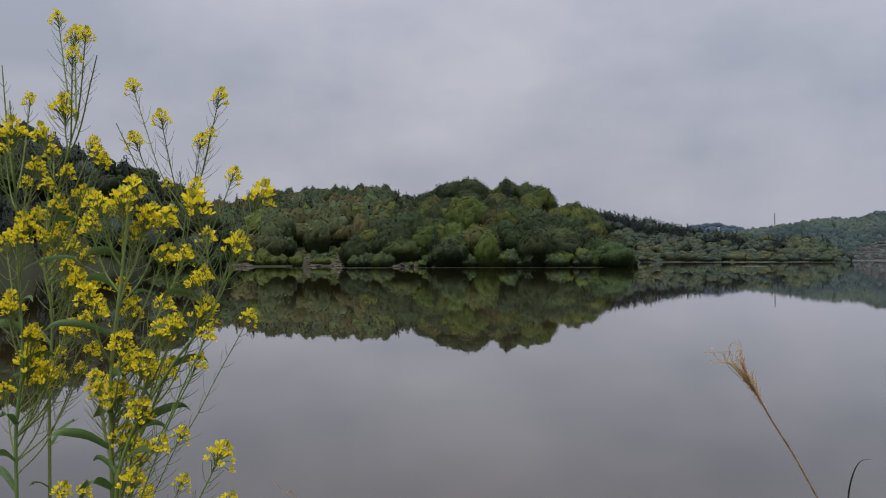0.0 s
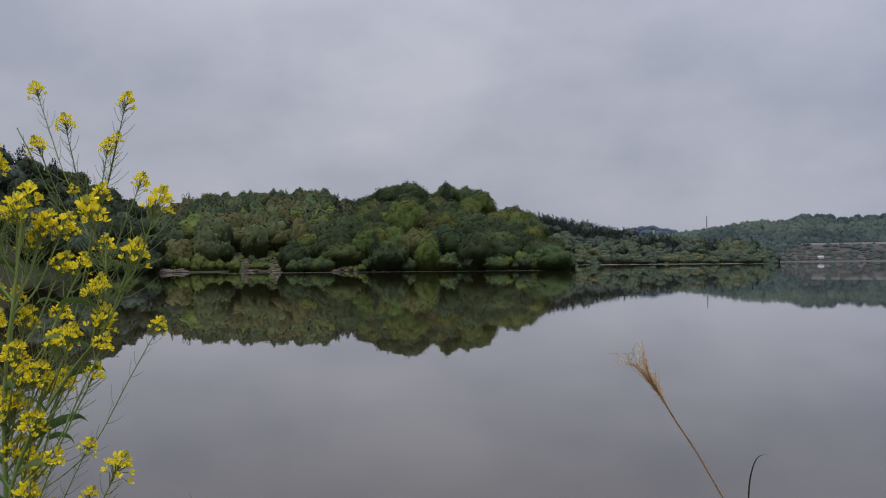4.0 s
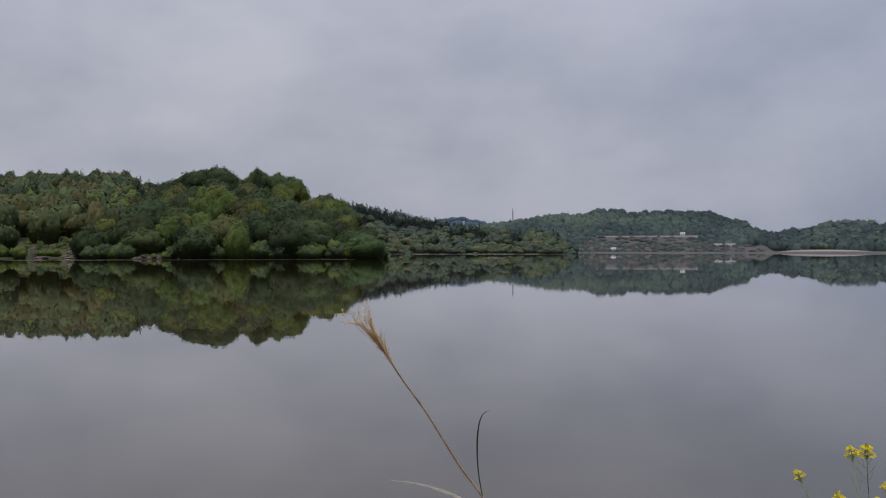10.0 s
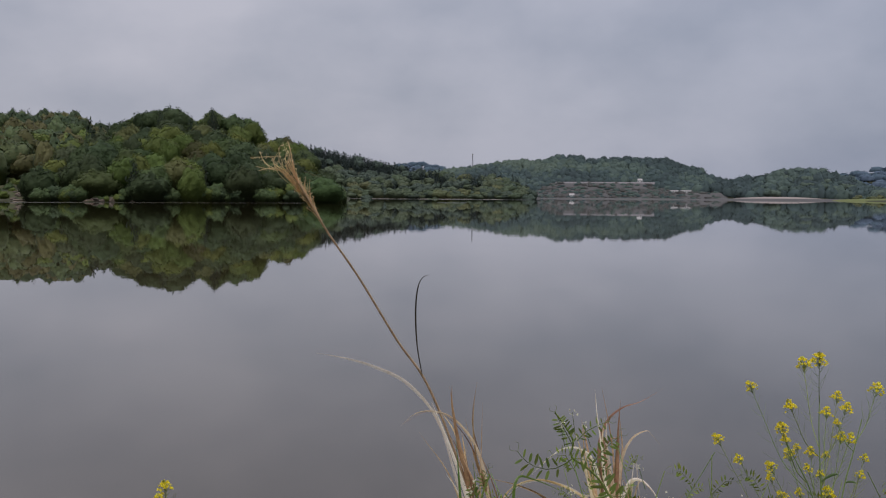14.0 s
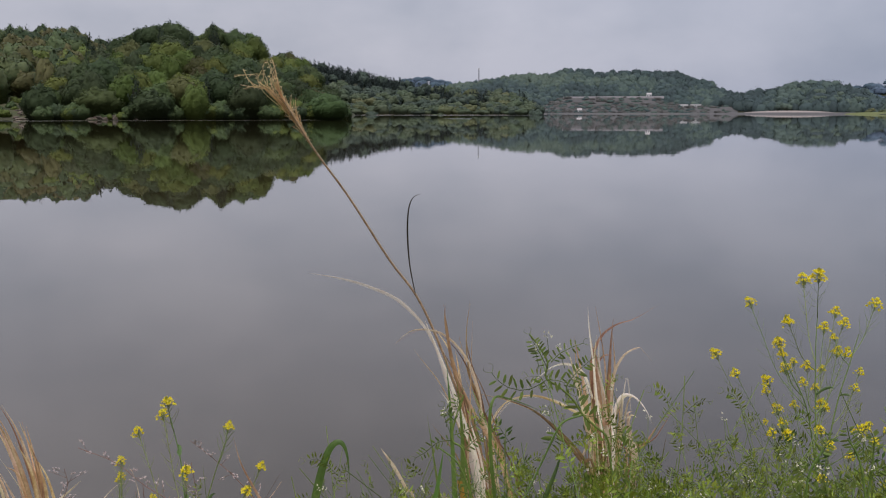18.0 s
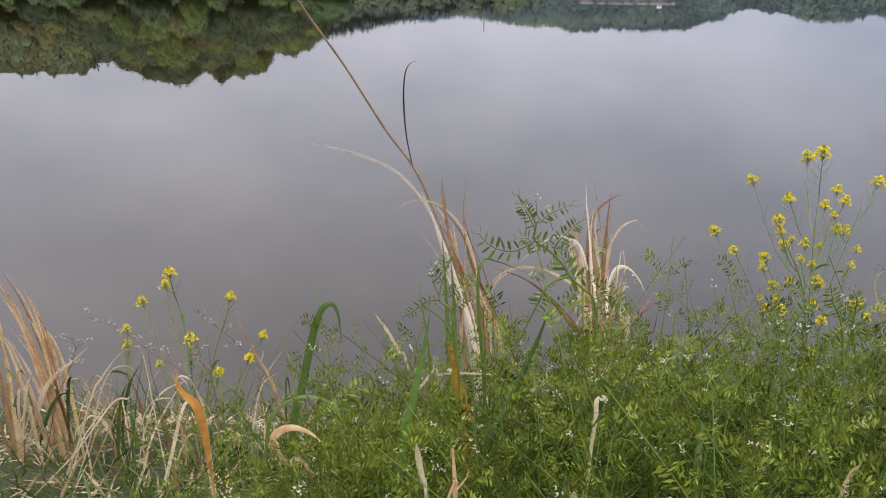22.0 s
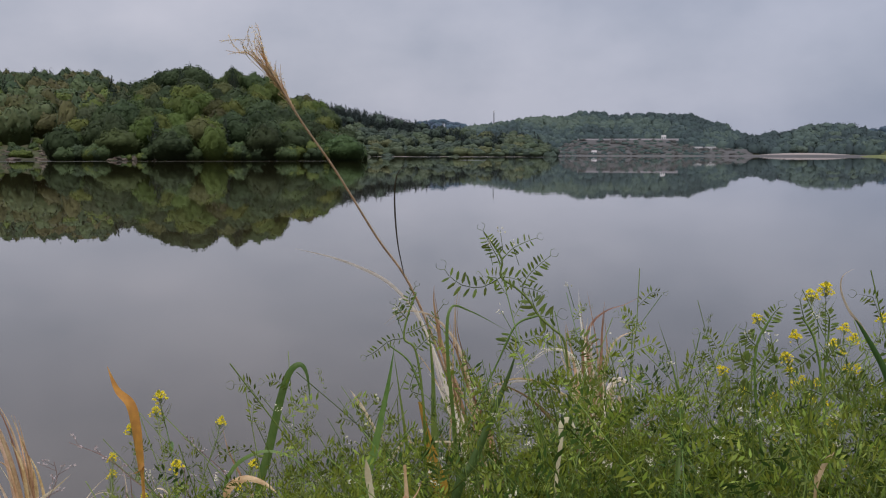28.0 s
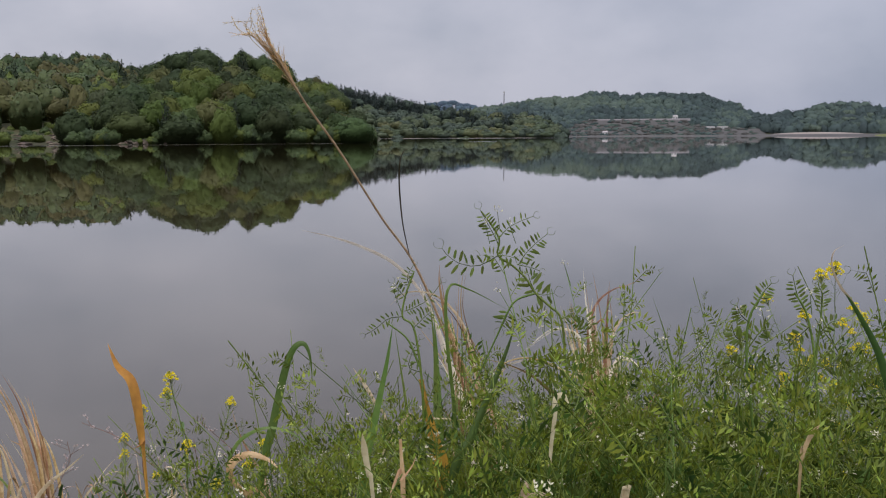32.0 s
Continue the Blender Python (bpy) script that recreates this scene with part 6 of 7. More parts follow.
CANES = [((-0.196, 2.710, 1.029), (-0.240, 2.781, 1.193), (-0.287, 2.836, 1.308), (-0.335, 2.879, 1.390)),
         ((-0.171, 2.703, 1.029), (-0.215, 2.774, 1.193), (-0.254, 2.826, 1.308), (-0.302, 2.869, 1.390)),
         ((-0.209, 2.708, 1.012), (-0.202, 2.753, 1.144), (-0.218, 2.792, 1.243), (-0.243, 2.834, 1.341)),
         ((-0.243, 2.678, 1.053), (-0.269, 2.714, 1.133), (-0.302, 2.752, 1.214), (-0.341, 2.772, 1.238)),
         ((-0.180, 2.705, 1.029), (-0.186, 2.748, 1.144), (-0.200, 2.781, 1.226), (-0.231, 2.813, 1.292)),
         ((-0.323, 2.742, 1.012), (-0.324, 2.789, 1.143), (-0.340, 2.840, 1.275), (-0.365, 2.882, 1.373))]
cane_rng = random.Random(44)
for i, line in enumerate(CANES * 3):
    dx, dy, lean, tall = cane_rng.uniform(-0.03, 0.04), cane_rng.uniform(-0.03, 0.03), cane_rng.uniform(-0.05, 0.03), cane_rng.uniform(0.85, 1.12)
    if i < 6:
        dx = dy = lean = 0.0
        tall = 1.0
    dry_cane([(x + dx + lean * k / 3, y + dy, 1.02 + (z - 1.02) * tall) for k, (x, y, z) in enumerate(line)], cane_rng.uniform(0.010, 0.019), cane_rng.choice([straw, straw, reed_stalk, rust]))
dry_cane([(-0.219, 2.670, 1.053), (-0.181, 2.679, 1.110), (-0.119, 2.678, 1.158), (-0.070, 2.678, 1.199)], 0.016, cream)


def slope_blade(pts, width, mat, label):
    return lone_blade("tall_grass" if mat in (blade_green, dark_green) else "dry_grass", pts, width, mat, label, "grass on the slope", 0.3)


slope_blade([(0.052, 2.392, 0.961), (0.057, 2.423, 1.052), (0.083, 2.458, 1.173), (0.103, 2.479, 1.249)], 0.014, blade_green, "green grass blade on the slope")
slope_blade([(0.030, 2.404, 0.976), (0.022, 2.433, 1.051), (0.009, 2.447, 1.082), (-0.016, 2.447, 1.059)], 0.013, dark_green, "drooping green grass blade on the slope")
slope_blade([(0.287, 2.344, 1.022), (0.283, 2.388, 1.144), (0.279, 2.421, 1.234), (0.275, 2.447, 1.303)], 0.012, blade_green, "green grass blade on the slope")
slope_blade([(0.155, 2.286, 1.061), (0.142, 2.326, 1.162), (0.127, 2.356, 1.234), (0.122, 2.383, 1.307)], 0.016, rust, "reddish dry grass blade")
slope_blade([(-0.064, 2.356, 1.074), (0.003, 2.367, 1.161), (0.033, 2.389, 1.248), (0.093, 2.376, 1.260)], 0.006, cream, "arching cream dry grass blade")
slope_blade([(0.108, 2.351, 1.048), (0.161, 2.367, 1.137), (0.212, 2.375, 1.204), (0.235, 2.371, 1.212)], 0.010, cream, "broad cream dry leaf")
slope_blade([(-0.024, 2.479, 1.142), (0.013, 2.489, 1.203), (0.059, 2.478, 1.211), (0.087, 2.459, 1.180)], 0.006, cream, "arching cream dry grass blade")
slope_blade([(0.114, 2.365, 1.249), (0.104, 2.389, 1.307), (0.089, 2.403, 1.335), (0.066, 2.395, 1.292)], 0.006, cream, "curled cream dry grass blade")
slope_blade([(0.214, 1.926, 1.336), (0.235, 1.932, 1.371), (0.232, 1.943, 1.401), (0.215, 1.955, 1.419)], 0.012, cream, "cream curled leaf on the slope")
slope_blade([(0.031, 2.266, 1.211), (0.075, 2.258, 1.225), (0.092, 2.268, 1.266), (0.074, 2.283, 1.294)], 0.006, cream, "pale dry blade on the slope")

slope_blade([(-0.053, 2.534, 1.118), (-0.026, 2.540, 1.157), (0.010, 2.545, 1.203), (0.045, 2.545, 1.233), (0.067, 2.539, 1.235)], 0.010, cream, "arching cream dry grass blade")
slope_blade([(0.145, 2.421, 0.964), (0.129, 2.456, 1.049), (0.105, 2.493, 1.134), (0.089, 2.527, 1.219)], 0.016, rust, "reddish brown dry blade on the slope")
slope_blade([(0.007, 2.456, 0.948), (-0.008, 2.488, 1.025), (0.007, 2.505, 1.087)], 0.017, dark_green, "green grass blade on the slope")
slope_blade([(0.041, 2.446, 0.948), (0.059, 2.479, 1.057), (0.077, 2.512, 1.165)], 0.016, dark_green, "upright green grass blade on the slope")
slope_blade([(0.006, 2.440, 0.902), (-0.008, 2.482, 1.010), (-0.042, 2.514, 1.072)], 0.015, blade_green, "leaning green grass blade on the slope")
slope_blade([(-0.079, 2.476, 0.932), (-0.087, 2.511, 1.025), (-0.056, 2.529, 1.102), (-0.013, 2.530, 1.141), (0.009, 2.520, 1.131)], 0.012, cream, "arching cream dry grass blade")
slope_blade([(0.079, 2.424, 0.917), (0.069, 2.460, 1.010), (0.104, 2.477, 1.088), (0.156, 2.467, 1.103), (0.172, 2.454, 1.080)], 0.013, cream, "curled cream dry grass blade")
slope_blade([(0.262, 1.862, 1.352), (0.258, 1.868, 1.400), (0.244, 1.873, 1.440), (0.225, 1.874, 1.453), (0.212, 1.872, 1.440)], 0.020, cream, "broad cream leaf curled over at its tip")


# loose tussocks of dry and green grass low on the slope
sg = np.random.default_rng(61)
for px, py in [(-0.15, 2.64), (-0.03, 2.61), (0.06, 2.57), (0.19, 2.53), (0.34, 2.49), (0.44, 2.46), (-0.30, 2.68)]:
    B0 = (px, py, bank_z(px, py) - 0.01)
    tf = thing("grass_tussock", B0, "loose tussock of dry and green grass on the slope", "grass", "tussocks on the slope")
    for i in range(10):
        a, le = sg.uniform(0, 6.28), sg.uniform(0.14, 0.36)
        o2 = np.array([math.cos(a), math.sin(a), 0]) * sg.uniform(0.03, 0.12)
        st = np.array(B0) + np.array([sg.normal(0, 0.04), sg.normal(0, 0.04), 0])
        droop = sg.uniform(-0.35, 0.35)
        pts = [tuple(st), tuple(st + o2 * 0.35 + [0, 0, le * 0.5]), tuple(st + o2 + [0, 0, le * 0.9]), tuple(st + o2 * 2.0 + [0, 0, le * (0.9 + droop)])]
        blade("leaf", pts, sg.uniform(0.004, 0.012), [cream, straw, blade_green, rust, cream, dark_green][i % 6], tf, B0, sg.uniform(-0.4, 0.4), sg.uniform(0, 1), 16)


# thin reddish weed stalks with tiny pale seed heads
seed_red = shade("seed_stalk", (0.20, 0.10, 0.075), 0.8, 0.2, 30)
seed_pale = shade("seed_heads", (0.50, 0.40, 0.38), 0.8, 0.3, 60, per="island")


def weed_stalk(pts, seed):
    g = np.random.default_rng(seed)
    full = to_ground(pts)
    b0 = full[0]
    e = thing("weed_stalk", b0, "thin reddish weed stalk with pale seed heads", "wildflower", "weed stalks on the slope")
    line = smooth_line(rel(full, b0), 40)
    pieces, beads = [tube(line, 0.0016, 0.0007, 5)], []
    for i in range(12):
        k = 18 + int(i * 21 / 12)
        d = g.normal(size=3) * [1, 0.6, 0.6] + [0, 0, 0.8]
        d /= np.linalg.norm(d)
        le = g.uniform(0.02, 0.05)
        pieces.append(tube(np.array([line[k], line[k] + d * le * 0.5, line[k] + d * le]), 0.0006, 0.0004, 4))
        for _ in range(5):
            c = line[k] + d * le * g.uniform(0.4, 1.05) + g.normal(0, 0.003, 3)
            beads.append(tube(np.array([c, c + d * 0.003, c + d * 0.006]), 0.0018, 0.0008, 5))
        v, q = joined(beads)
        part("seed_head", mesh_object("seed_head", v, q, seed_pale), e)
        beads = []
    v, q = joined(pieces)
    part("stem", mesh_object("stem", v, q, seed_red, smooth=True), e)


weed_stalk([(0.449, 2.601, 1.056), (0.371, 2.645, 1.157), (0.299, 2.680, 1.225), (0.240, 2.707, 1.273)], 1)
weed_stalk([(0.274, 2.653, 1.054), (0.255, 2.669, 1.105), (0.246, 2.682, 1.157), (0.240, 2.694, 1.208)], 2)
weed_stalk([(0.202, 2.616, 1.097), (0.107, 2.667, 1.162), (0.022, 2.716, 1.227), (-0.083, 2.761, 1.268)], 3)
weed_stalk([(-0.169, 2.604, 1.062), (-0.130, 2.620, 1.141), (-0.100, 2.634, 1.204), (-0.107, 2.652, 1.252)], 4)


# ---- vetch ----
def leaflet(c, d, nrm, length, width):
    s = np.cross(d, nrm)
    s /= np.linalg.norm(s) + 1e-9
    m = c + d * length * 0.45 + nrm * length * 0.05
    return np.array([c, m + s * width / 2, c + d * length, m - s * width / 2])


def oblong(c, d, nrm, length, width):
    s = np.cross(d, nrm)
    s /= np.linalg.norm(s) + 1e-9
    up = nrm * width * 0.12
    return np.array([c, c + d * length * 0.28 + s * width / 2 + up, c + d * length * 0.78 + s * width * 0.45 + up, c + d * length, c + d * length * 0.78 - s * width * 0.45 + up, c + d * length * 0.28 - s * width / 2 + up])


def vetch_frond(line, pairs, size, g, tendril=True, fine=False):
    """A feathery leaf: rachis, paired leaflets, a curling tendril."""
    T, S, N = frames_of(line)
    V, Q, off = [], [], 0
    few = line[np.unique(np.linspace(0, len(line) - 1, max(4, len(line) // 3)).astype(int))]
    tv, tq = tube(few, 0.0006, 0.00035, 3) if fine else ribbon(line[[0, len(line) // 2, -1]], 0.0008, 0.1, cols=2)
    V.append(tv)
    Q.append(tq)
    off += len(tv)
    n = len(line)
    for i in range(pairs):
        k = int((0.12 + 0.8 * i / pairs) * (n - 1))
        grow = size * (0.75 + 0.35 * math.sin(math.pi * (i + 0.5) / pairs))
        for sg in (-1, 1):
            d = S[k] * sg * 0.9 + T[k] * g.uniform(0.15, 0.5) + N[k] * g.uniform(-0.25, 0.25)
            d /= np.linalg.norm(d)
            up = N[k] + g.normal(size=3) * 0.35
            shape = oblong if fine else leaflet
            v = shape(line[k] + d * 0.0006, d, up / np.linalg.norm(up), grow * g.uniform(0.85, 1.1), grow * (0.25 if fine else 0.27))
            V.append(v)
            Q.append((np.array([[0, 1, 2, 3], [0, 3, 4, 5]]) if fine else np.arange(4)[None]) + off)
            off += len(v)
    if tendril:
        for b_ in range(2):
            p = line[-1]
            d1, d2 = T[-1], S[-1] * (1 if b_ else -1)
            k_ = size / 0.012
            tl = np.array([p + d1 * 0.010 * k_ * t_ + d2 * 0.0055 * k_ * math.sin(t_ * 2.6) + N[-1] * 0.003 * k_ * math.sin(t_ * 4) for t_ in np.linspace(0, 1, 8)])
            tv, tq = tube(tl, 0.00022, 0.00012, 4)
            V.append(tv)
            Q.append(tq + off)
            off += len(tv)
    return np.concatenate(V), np.concatenate(Q)


def vetch_flowers(p, d, g, count=5):
    V, off, Q = [], 0, []
    st = np.array([p, p + d * 0.012, p + d * 0.024])
    tv, tq = tube(st, 0.0004, 0.0003, 3)
    V.append(tv)
    Q.append(tq)
    off += len(tv)
    M = [0] * len(tq)
    for i in range(count):
        c = p + d * 0.024 + g.normal(0, 0.0020, 3)
        for k in range(3):
            dd = g.normal(size=3) + d * 0.8
            dd /= np.linalg.norm(dd)
            v = leaflet(c, dd, np.array([0, 0, 1.0]), 0.0027, 0.0015)
            V.append(v)
            Q.append(np.arange(4)[None] + off)
            M.append(1)
            off += 4
    return np.concatenate(V), np.concatenate(Q), M


# the sprigs that stand above the mass, stem by stem
def vetch_sprig(stems, leaves, flowers, label, seed, size=0.012):
    g = np.random.default_rng(seed)
    full = to_ground(stems[0])
    b0 = full[0]
    e = thing("vetch", b0, label, "wildflower", "vetch sprigs above the grass")
    stalk("stem", full, 0.0014, 0.0008, vetch_stem, e, b0, 44, 6)
    for s_ in stems[1:]:
        stalk("stem", s_, 0.0011, 0.0007, vetch_stem, e, b0, 30, 6)
    for pts, pairs, k in leaves:
        v, q = vetch_frond(smooth_line(rel(pts, b0), 24), pairs, size * k, g, True, True)
        part("leaf", mesh_object("leaf", v, q, vetch_sprig_leaf), e)
    for f_ in flowers:
        v, q, m_ = vetch_flowers(np.array(f_) - np.array(b0), np.array([g.uniform(-0.4, 0.4), 0, 0.9]), g)
        part("flower", mesh_object("flower", v, q, [vetch_stem, vetch_white], m_), e)
    return e


vetch_sprig([[(0.674, 0.896, 1.863), (0.673, 0.902, 1.907), (0.670, 0.907, 1.947), (0.659, 0.912, 1.960), (0.647, 0.917, 1.972), (0.638, 0.921, 1.987), (0.626, 0.926, 1.999), (0.613, 0.931, 2.009), (0.615, 0.932, 2.024), (0.607, 0.937, 2.040), (0.599, 0.940, 2.051)],
             [(0.647, 0.917, 1.972), (0.630, 0.921, 1.966), (0.621, 0.922, 1.955), (0.610, 0.923, 1.931), (0.591, 0.923, 1.893), (0.571, 0.924, 1.853)]],
            [([(0.610, 0.922, 2.010), (0.594, 0.925, 2.001), (0.578, 0.930, 2.001), (0.565, 0.934, 2.009), (0.559, 0.937, 2.017)], 7, 0.95), ([(0.610, 0.913, 2.030), (0.618, 0.912, 2.038), (0.630, 0.910, 2.044), (0.640, 0.907, 2.048)], 6, 0.62),
             ([(0.632, 0.925, 1.999), (0.640, 0.924, 2.011), (0.650, 0.922, 2.021), (0.660, 0.920, 2.029)], 8, 0.75), ([(0.611, 0.923, 2.021), (0.605, 0.926, 2.034), (0.600, 0.928, 2.043), (0.595, 0.931, 2.054)], 8, 0.7)]
            + [([(0.647, 0.917, 1.972), (0.655, 0.915, 1.970), (0.664, 0.912, 1.972)], 3, 1.0), ([(0.647, 0.917, 1.973), (0.643, 0.919, 1.982), (0.641, 0.921, 1.990)], 3, 1.1), ([(0.674, 0.916, 1.945), (0.688, 0.913, 1.949), (0.699, 0.909, 1.943), (0.705, 0.906, 1.931)], 7, 0.8),
             ([(0.621, 0.922, 1.955), (0.618, 0.922, 1.947), (0.614, 0.922, 1.939)], 4, 0.9), ([(0.634, 0.934, 1.998), (0.647, 0.930, 1.995), (0.655, 0.928, 1.992)], 4, 0.6), ([(0.681, 0.921, 1.912), (0.664, 0.924, 1.895), (0.648, 0.928, 1.896), (0.635, 0.931, 1.889)], 8, 0.9),
             ([(0.682, 0.919, 1.895), (0.696, 0.915, 1.901), (0.704, 0.912, 1.895)], 6, 0.9), ([(0.610, 0.922, 2.010), (0.620, 0.919, 2.009), (0.626, 0.917, 2.007)], 3, 0.9)],
            [(0.603, 0.925, 2.021), (0.613, 0.924, 2.033), (0.627, 0.918, 2.021), (0.676, 0.899, 1.981), (0.650, 0.901, 1.935)],
            "climbing green vetch sprig with feathery leaves and tendrils", 51)
vetch_sprig([[(0.536, 0.923, 1.845), (0.535, 0.929, 1.899), (0.530, 0.936, 1.941), (0.520, 0.940, 1.952), (0.524, 0.942, 1.973), (0.532, 0.942, 1.994)], [(0.534, 0.930, 1.904), (0.524, 0.936, 1.930), (0.507, 0.943, 1.945)]],
            [([(0.520, 0.940, 1.952), (0.507, 0.944, 1.950), (0.494, 0.946, 1.940), (0.485, 0.948, 1.935)], 8, 0.8), ([(0.524, 0.941, 1.970), (0.517, 0.944, 1.978), (0.513, 0.946, 1.984)], 5, 0.9), ([(0.522, 0.940, 1.957), (0.530, 0.938, 1.960), (0.544, 0.935, 1.968), (0.557, 0.934, 1.984)], 8, 0.8),
             ([(0.528, 0.942, 1.981), (0.526, 0.943, 1.990), (0.532, 0.943, 2.001)], 6, 0.7), ([(0.530, 0.936, 1.941), (0.541, 0.934, 1.952), (0.548, 0.933, 1.957)], 6, 0.9), ([(0.535, 0.929, 1.899), (0.524, 0.933, 1.904), (0.529, 0.934, 1.920), (0.535, 0.933, 1.930)], 7, 0.8)],
            [(0.515, 0.943, 1.965), (0.519, 0.941, 1.957)], "green vetch sprig twining up the dry stalks", 52, 0.008)
vetch_sprig([[(0.746, 0.708, 1.866), (0.746, 0.714, 1.909), (0.743, 0.719, 1.948), (0.746, 0.723, 1.982), (0.757, 0.722, 2.003)]],
            [([(0.746, 0.722, 1.980), (0.740, 0.725, 1.986), (0.737, 0.726, 1.993)], 8, 1.0), ([(0.750, 0.722, 1.990), (0.757, 0.722, 2.003), (0.763, 0.721, 2.010)], 8, 0.9), ([(0.744, 0.721, 1.965), (0.736, 0.724, 1.969), (0.733, 0.726, 1.978)], 8, 1.0), ([(0.744, 0.720, 1.960), (0.754, 0.719, 1.973), (0.762, 0.717, 1.975)], 7, 1.0),
             ([(0.745, 0.718, 1.943), (0.734, 0.722, 1.948), (0.730, 0.724, 1.956)], 8, 1.0), ([(0.745, 0.717, 1.935), (0.755, 0.715, 1.943), (0.763, 0.713, 1.948)], 8, 1.0)],
            [(0.736, 0.724, 1.969), (0.759, 0.717, 1.969)], "tall green vetch sprig with feathery leaves", 53, 0.0075)
vetch_sprig([[(0.825, 0.726, 1.850), (0.823, 0.732, 1.895), (0.821, 0.738, 1.941), (0.816, 0.744, 1.977), (0.807, 0.749, 1.995)], [(0.821, 0.738, 1.936), (0.826, 0.740, 1.968), (0.829, 0.743, 1.995)]],
            [([(0.816, 0.744, 1.977), (0.809, 0.748, 1.993), (0.806, 0.751, 2.009)], 9, 1.0), ([(0.818, 0.742, 1.968), (0.808, 0.744, 1.959), (0.797, 0.746, 1.952)], 7, 1.0), ([(0.827, 0.741, 1.977), (0.828, 0.742, 1.993), (0.825, 0.744, 2.002)], 9, 0.9), ([(0.824, 0.740, 1.959), (0.833, 0.738, 1.970), (0.842, 0.736, 1.973)], 7, 0.9),
             ([(0.822, 0.737, 1.932), (0.836, 0.733, 1.936), (0.854, 0.728, 1.932), (0.871, 0.722, 1.926)], 9, 1.3), ([(0.821, 0.737, 1.932), (0.810, 0.741, 1.936), (0.801, 0.743, 1.932)], 8, 1.0)],
            [(0.820, 0.743, 1.977), (0.830, 0.737, 1.950)], "tall green vetch sprig with feathery leaves", 54, 0.0075)


# models for the mass: a leafy shoot about 0.3 high
def vetch_shoot(seed, leaves=18, pairs=7, height=0.30, leaflet_size=(0.0064, 0.0096)):
    g = np.random.default_rng(seed)
    lean = g.normal(0, 0.06, 2)
    line = smooth_line([(0, 0, 0), (lean[0] * 0.4 + g.normal(0, 0.02), lean[1] * 0.4 + g.normal(0, 0.02), height * 0.3), (lean[0] + g.normal(0, 0.02), lean[1] + g.normal(0, 0.02), height * 0.65), (lean[0] * 1.9, lean[1] * 1.9 + g.normal(0, 0.02), height)], 22)
    stem = tube(line[::3], 0.0008, 0.0005, 3)
    fronds, fl = [], []
    for i in range(leaves):
        k = int((0.14 + 0.85 * i / leaves) * 21)
        a = i * 2.4 + g.uniform(-0.5, 0.5)
        young = i / leaves
        d = np.array([math.cos(a), math.sin(a), g.uniform(0.1, 0.6) + 0.7 * max(0, young - 0.6)])
        le = g.uniform(0.028, 0.044) * (1.15 - 0.45 * young)
        p = line[k]
        fronds.append(vetch_frond(smooth_line([p, p + d * le * 0.5 + [0, 0, 0.005], p + d * le + [0, 0, -0.005]], 10), pairs, g.uniform(*leaflet_size), g, i == leaves - 1))
        if leaves > 10 and i in (10, 15):
            fl.append(vetch_flowers(p, np.array([-math.cos(a), -math.sin(a), 0.9]), g, 4))
    return stem, fronds, fl


SHOOTS = [vetch_shoot(400 + i) for i in range(6)]
LOW_SHOOTS = [vetch_shoot(430 + i, 10, 5, 0.17, (0.0062, 0.0088)) for i in range(5)]
UNDER_SHOOTS = [vetch_shoot(460 + i, 10, 5, 0.24, (0.0092, 0.0122)) for i in range(5)]
shoot_meshes = []
for stem_, fronds_, fl_ in SHOOTS:
    so = mesh_object("stem", *stem_, vetch_stem)
    fo = [mesh_object("leaf", v, q, vetch_leaf if i < 13 else vetch_leaf_2) for i, (v, q) in enumerate(fronds_)]
    wo = [mesh_object("flower", v, q, [vetch_stem, vetch_white], m_) for v, q, m_ in fl_]
    shoot_meshes.append((so.data, [o.data for o in fo], [o.data for o in wo]))
    for o in [so, *fo, *wo]:
        bpy.data.objects.remove(o)

CX, CY = 0.33, 0.21     # where the vetch mass begins, at the foot of the one who films


def spot(lat, out):
    return CX + lat * VY + out * VX, CY - lat * VX + out * VY


def mass_top(lat, out):
    """Height of the tangle's upper side."""
    x, y = spot(lat, out)
    wave = 0.020 * math.sin(lat * 9 + 1) + 0.018 * math.sin(out * 11 + lat * 5) + 0.014 * math.sin(lat * 23 + out * 17)
    side = min(1, max(0, (lat + 0.25) / 0.08))
    z = 1.883 - 0.14 * (out - 0.5) + 0.075 * min(1, max(0, lat * 6)) + wave - 0.62 * max(0, out - 0.85) - 0.10 * math.exp(-((lat + 0.005) / 0.048) ** 2)
    return bank_z(x, y) + (z - bank_z(x, y)) * (0.25 + 0.75 * side)


